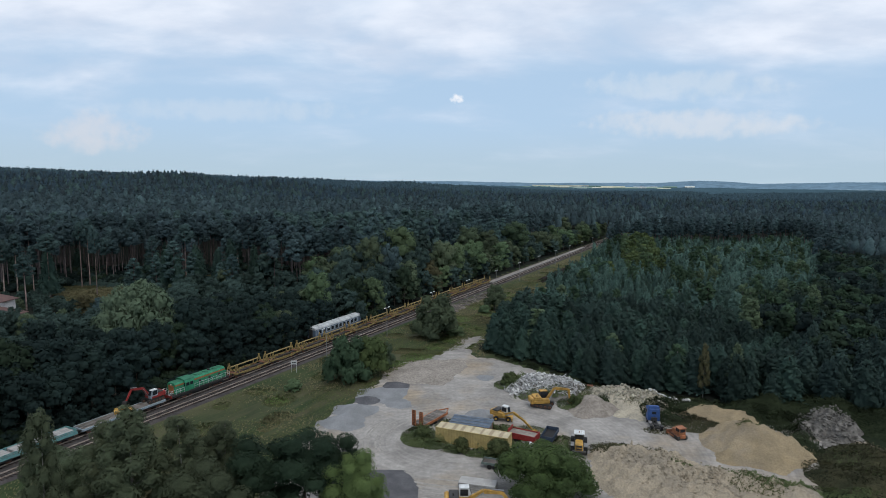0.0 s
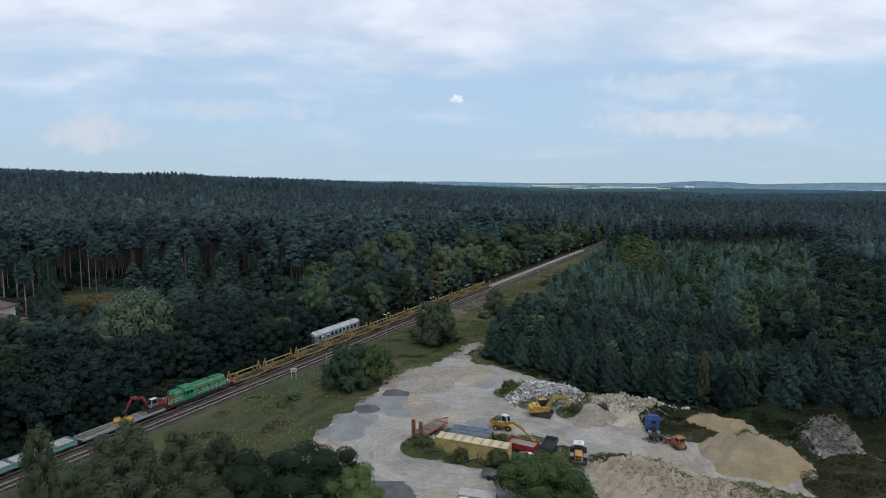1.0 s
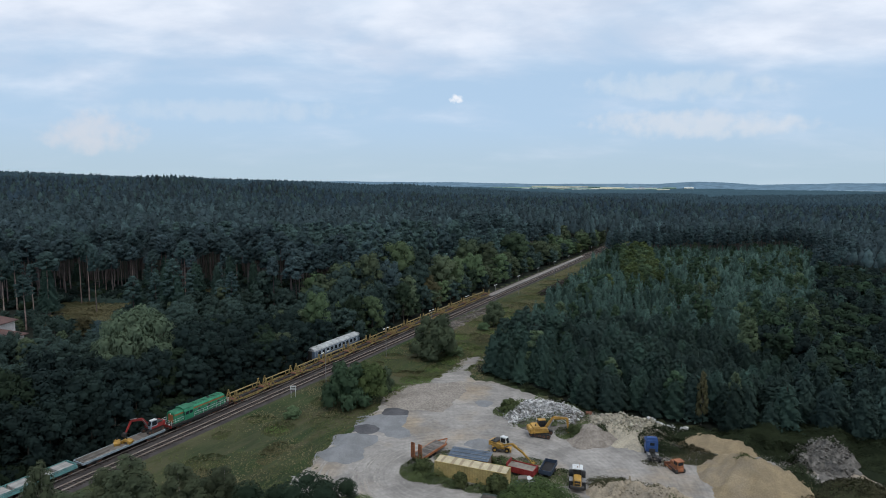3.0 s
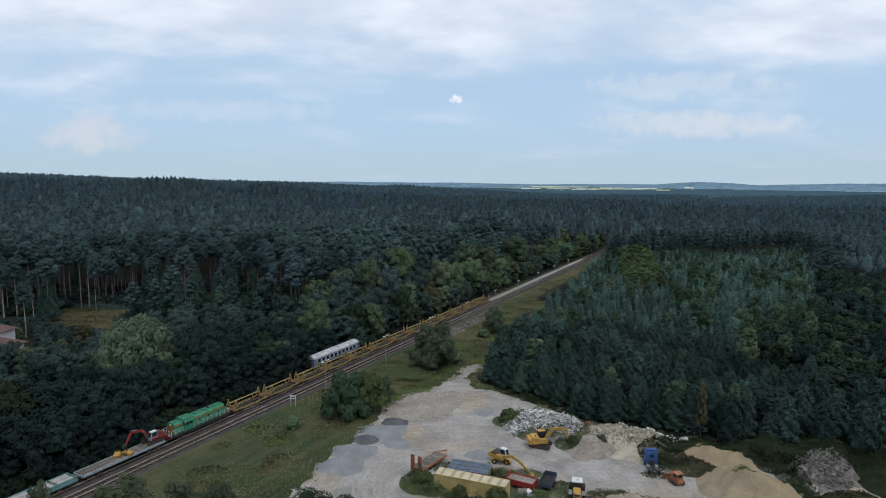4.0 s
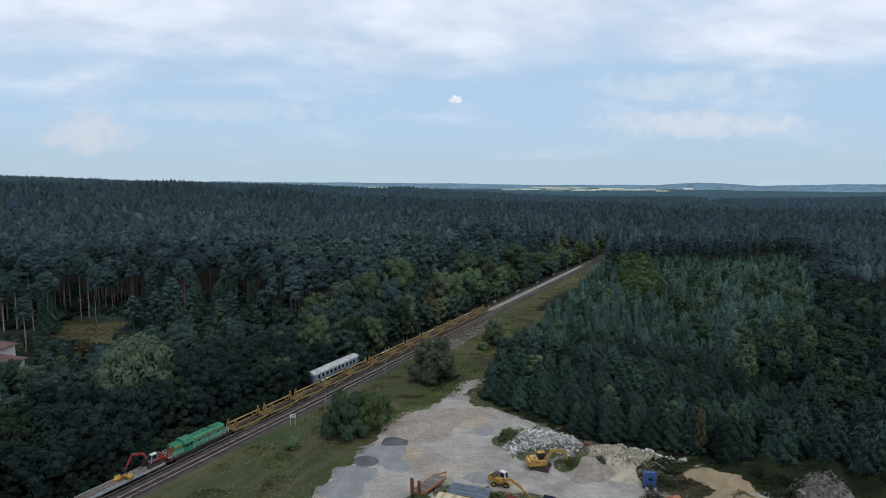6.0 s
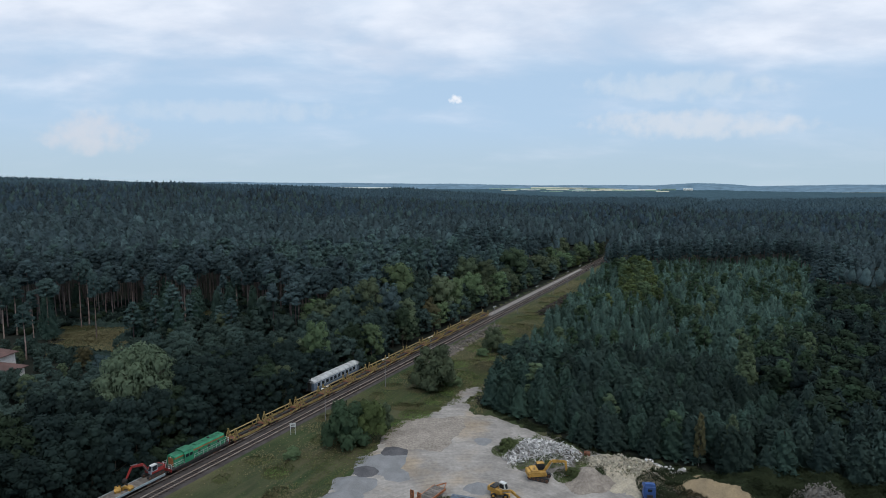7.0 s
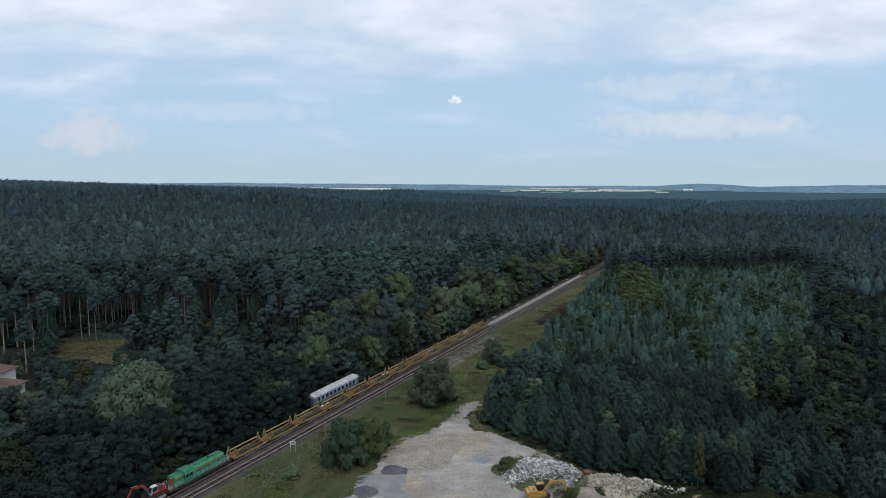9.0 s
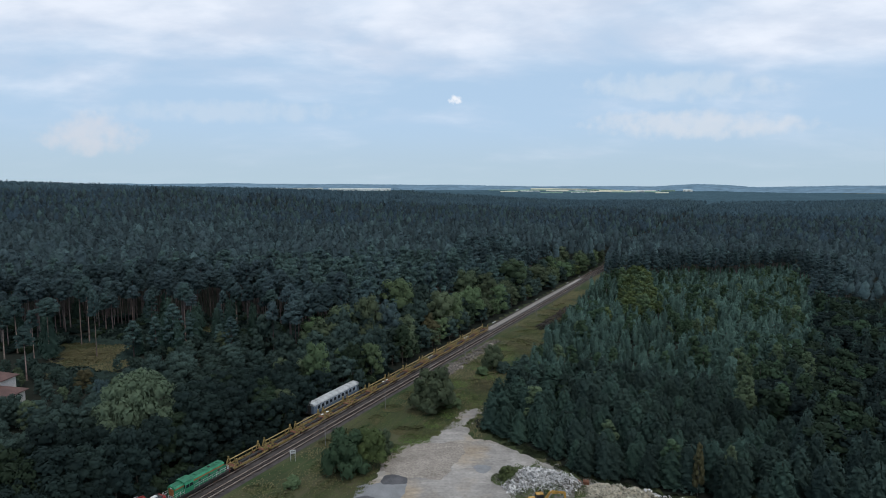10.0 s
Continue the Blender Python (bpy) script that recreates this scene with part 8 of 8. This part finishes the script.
weeds("yard_weeds", "green nettles and weeds round the container and rubble", [(-3.6, 94.2, 3.4, 4.0, 2.4, 60), (-1.2, 91.2, 2.4, 1.8, 2.6, 60), (2.2, 89.6, 2.2, 1.6, 1.9, 60), (5.2, 88.2, 2.0, 1.5, 2.2, 60), (7.4, 87.4, 1.8, 1.4, 1.5, 50), (9.4, 86.8, 2.6, 1.6, 2.8, 60), (12.5, 86.5, 2.4, 2.6, 2.2, 36), (0.8, 99.0, 2.2, 2.6, 1.4, 32), (8.5, 96.0, 3.5, 3.0, 1.3, 30), (6.6, 98.0, 2.6, 1.8, 1.3, 30), (14.0, 92.6, 5.0, 3.4, 0.9, 36), (9.0, 91.0, 9.0, 4.5, 0.35, 14),
    (10.5, 97.4, 2.6, 2.2, 1.0, 32), (14.5, 97.3, 3.5, 1.6, 0.9, 28), (19.4, 92.0, 2.6, 3.0, 1.3, 36), (11.5, 95.0, 3.0, 1.2, 1.7, 50), (20.5, 121.6, 5.5, 1.6, 2.0, 36), (26.5, 119.0, 3.0, 1.6, 1.2, 30), (17.5, 112.6, 4.5, 1.5, 1.0, 22), (22.0, 112.8, 3.0, 1.6, 1.5, 34), (28.0, 112.5, 1.4, 2.6, 1.2, 28), (15.5, 86.5, 3.0, 3.0, 1.6, 28), (13.6, 119.5, 3.0, 3.0, 1.9, 36), (16.5, 122.5, 3.0, 2.4, 1.6, 28),
    (24.2, 108.6, 2.6, 2.6, 1.7, 36), (38.5, 83.0, 5.0, 1.3, 0.6, 26), (45.0, 79.8, 4.5, 1.2, 0.6, 26), (50.0, 76.8, 4.6, 2.0, 1.2, 36), (44.0, 77.6, 3.0, 1.2, 0.8, 26), (55.0, 74.4, 3.4, 1.8, 1.1, 30), (27.0, 91.2, 3.4, 1.6, 0.5, 24), (62.0, 83.0, 5.0, 6.0, 1.0, 10), (66.0, 79.0, 5.0, 6.0, 1.2, 8)], "yard_weed", 71, size=0.10)
weeds("strip_weeds", "fresh green weeds on the grass beside the railway", [(1.0, 151.0, 5.0, 6.0, 0.6, 14), (-6.0, 144.0, 5.0, 4.0, 0.5, 10), (7.0, 163.0, 4.0, 6.0, 0.6, 12), (12.0, 172.0, 5.0, 9.0, 0.6, 8), (-23.0, 115.0, 4.0, 5.0, 0.4, 8)], "yard_weed", 72, size=0.13)
weeds("dry_weeds", "dry brownish weeds and scrub", [
    (44.0, 99.5, 4.4, 3.6, 1.5, 45), (37.5, 97.2, 3.4, 2.0, 0.7, 25), (64.0, 84.0, 7.0, 7.0, 1.6, 30), (60.0, 77.0, 6.0, 6.0, 1.6, 30), (68.0, 80.0, 6.0, 8.0, 1.7, 30), (56.5, 80.0, 4.0, 6.0, 1.2, 26), (26.8, 89.8, 4.0, 2.6, 0.8, 30), (32.5, 86.8, 3.0, 1.2, 0.7, 20),
    (2.5, 89.0, 4.0, 1.0, 0.7, 24), (14.0, 178.0, 6.0, 8.0, 0.7, 8), (33.0, 222.0, 8.0, 12.0, 0.7, 8), (-98.0, 170.0, 9.0, 5.0, 0.5, 5)], "dry_weed", 62)


def meadow():
    rng = np.random.default_rng(63)
    n = 60000
    s, u = rng.uniform(-45, 260, n), rng.uniform(0, 1, n)
    d = -3.2 - u * (strip(s) - 1.0)
    p = P0[None] + s[:, None] * ALONG + d[:, None] * LEFT
    ok = ~inside(YARD, p[:, 0], p[:, 1]) & (wob(p[:, 0], p[:, 1], 0.21) + rng.normal(0, 0.8, n) > -0.6)
    p = p[ok]
    at = np.stack([p[:, 0], p[:, 1], rise(p[:, 0], p[:, 1]) + rng.uniform(0.0, 0.35, len(p))], 1)
    v, f = cards(rng, at, np.tile((0.0, -0.4, 0.8), (len(p), 1)), 0.125, droop=-1.0, long=1.6)
    pick = wob(p[:, 0], p[:, 1], 0.13) + rng.normal(0, 0.6, len(p)) + 1.1 * smooth((sd(p[:, 0], p[:, 1])[0] - 50) / 60) > 0.4
    for name, mat, label, sel in (("grass_tufts", "tuft", "green grass tufts beside the railway", ~pick), ("dry_grass_tufts", "straw", "straw-coloured grass tufts beside the railway", pick)):
        q = f[sel]
        used, inv = np.unique(q, return_inverse=True)
        me = raw_mesh(name, v[used], inv.reshape(-1, 3))
        soften(me, np.tile((0.0, 0.0, 1.0), (len(used), 1)))
        tagged(part(name, me, mat), label, "grass", kind="stuff")


M["straw"] = leaf_material("golden_straw", (0.128, 0.118, 0.060), (0.090, 0.086, 0.044), scale=0.2, gain=1.25)
M["tuft"] = leaf_material("green_grass_tufts", (0.096, 0.114, 0.046), (0.070, 0.084, 0.034), scale=0.15, gain=1.08)
meadow()
rng = np.random.default_rng(66)
fringe = []
for (x0, y0), (x1, y1) in zip(EDGE[1:9], EDGE[2:10]):
    n = int(math.hypot(x1 - x0, y1 - y0) / 2.2)
    fringe += [(x0 + (x1 - x0) * k / n + rng.uniform(-1, 1), y0 + (y1 - y0) * k / n - rng.uniform(0, 2.2), rng.uniform(1.2, 2.2), rng.uniform(1.0, 1.8), rng.uniform(0.7, 1.8), 26) for k in range(n)]
M["lush"] = leaf_material("lush_grass", (0.090, 0.135, 0.042), (0.062, 0.098, 0.032), scale=0.3, gain=1.25)
weeds("lush_grass", "bright green tall grass beside the yard road", [(-6.0, 139.5, 4.5, 3.2, 0.8, 16), (-1.8, 148.5, 2.6, 3.0, 0.8, 16), (2.2, 156.0, 3.0, 4.0, 0.8, 14), (-12.0, 134.5, 4.0, 2.6, 0.7, 14), (12.0, 149.5, 1.6, 3.0, 0.7, 14), (9.5, 165.0, 3.0, 5.0, 0.6, 10), (-32.0, 110.5, 2.4, 2.0, 1.6, 18)] + [(*line(a, b)[:2], 5.0, 4.5, 0.6, 12) for a, b in ((70, -19), (80, -14), (90, -20), (98, -13), (112, -16), (124, -12))], "lush", 68, size=0.13)
verge = []
for (x0, y0), (x1, y1) in zip(YARD[4:12], YARD[5:13]):
    n = max(1, int(math.hypot(x1 - x0, y1 - y0) / 1.1))
    verge += [(x0 + (x1 - x0) * k / n + rng.uniform(-1.3, 0.6), y0 + (y1 - y0) * k / n + rng.uniform(-0.8, 0.8), rng.uniform(0.4, 1.3), rng.uniform(0.4, 1.1), 0.35, 16) for k in range(n)]
weeds("verge_grass", "ragged grass tufts along the yard's edge", verge, "tuft", 69, size=0.14)
weeds("sparse_tufts", "sparse dry tufts on the heaps", [(44.0, 76.5, 5.0, 3.0, 0.5, 14), (49.5, 92.0, 2.0, 1.2, 0.5, 26), (37.5, 109.0, 5.0, 3.0, 0.4, 8)], "tuft", 70, size=0.09)
strip_patches = []
for k in range(110):
    q = rng.uniform(-35, 225)
    p = line(q, -rng.uniform(5.5, max(7.0, float(strip(q)) - 2)))
    if within(YARD, np.array([p[0]]), np.array([p[1]]))[0] > -4.0:
        continue
    strip_patches.append((p[0], p[1], rng.uniform(1.5, 4.0), rng.uniform(1.5, 4.0), rng.uniform(0.3, 0.7), 18))
weeds("strip_grass", "tall pale green grass on the strip beside the railway", strip_patches[::2], "tuft", 73, size=0.13)
weeds("strip_straw", "dry straw grass on the strip beside the railway", strip_patches[1::2], "straw", 74, size=0.13)
weeds("edge_weeds", "weeds and saplings along the plantation's edge", fringe, "weed", 67)
weeds("straw_meadow", "dry grass of a clearing in the pines", [(-122.0, 201.0, 15.0, 11.0, 0.6, 7), (-116.0, 192.0, 13.0, 10.0, 0.5, 6), (-111.0, 183.0, 13.0, 13.0, 0.6, 6), (-91.0, 224.0, 4.5, 16.0, 0.6, 6)], "straw", 64, size=0.2)
weeds("shrub_fringe", "dark low scrub round the clearing", [(-118.0, 212.0, 8.0, 6.0, 1.6, 10), (-124.0, 178.0, 7.0, 6.0, 1.8, 12), (-112.0, 176.0, 6.0, 5.0, 1.5, 8), (-134.0, 196.0, 5.0, 8.0, 2.6, 16), (-126.0, 212.0, 14.0, 3.0, 2.4, 16), (-104.0, 196.0, 4.0, 8.0, 2.4, 16), (-106.0, 172.0, 10.0, 4.0, 2.6, 16)], "broadleaf", 65, size=0.42)


def tyre_marks():
    """Pairs of shallow dark ruts that curve round the container."""
    rng = np.random.default_rng(72)
    M["rut"] = material("damp_rutted_sand", (0.32, 0.30, 0.272), (0.25, 0.235, 0.213), rough=0.95, scale=0.6, fine=3, bump=0.05, space="World", spec=0.1)
    for k in range(14):
        r, a0 = 12.5 + 0.85 * k + rng.uniform(-0.3, 0.3), rng.uniform(2.2, 4.2)
        f = Form()
        for side in (-0.95, 0.95):
            n, span = 26, rng.uniform(0.5, 1.3)
            e = len(f.v)
            for i in range(n + 1):
                a = a0 + span * i / n
                w = 0.17 * min(1.0, i / 4, (n - i) / 4) * rng.uniform(0.5, 1.2) + 0.01
                for q in (r + side - w, r + side + w):
                    x, y = 3.0 + q * math.cos(a) * 1.05, 93.0 + q * math.sin(a) * 0.95
                    f.v.append((x, y, float(yard_height(np.array([x]), np.array([y]))[0]) + 0.012))
            f.f += [(e + 2 * i, e + 2 * i + 1, e + 2 * i + 3, e + 2 * i + 2) for i in range(n)]
        tagged(part("tyre_marks", f, "rut"), "pair of darker wheel ruts pressed into the yard sand", "tyre marks", kind="structure")


tyre_marks()
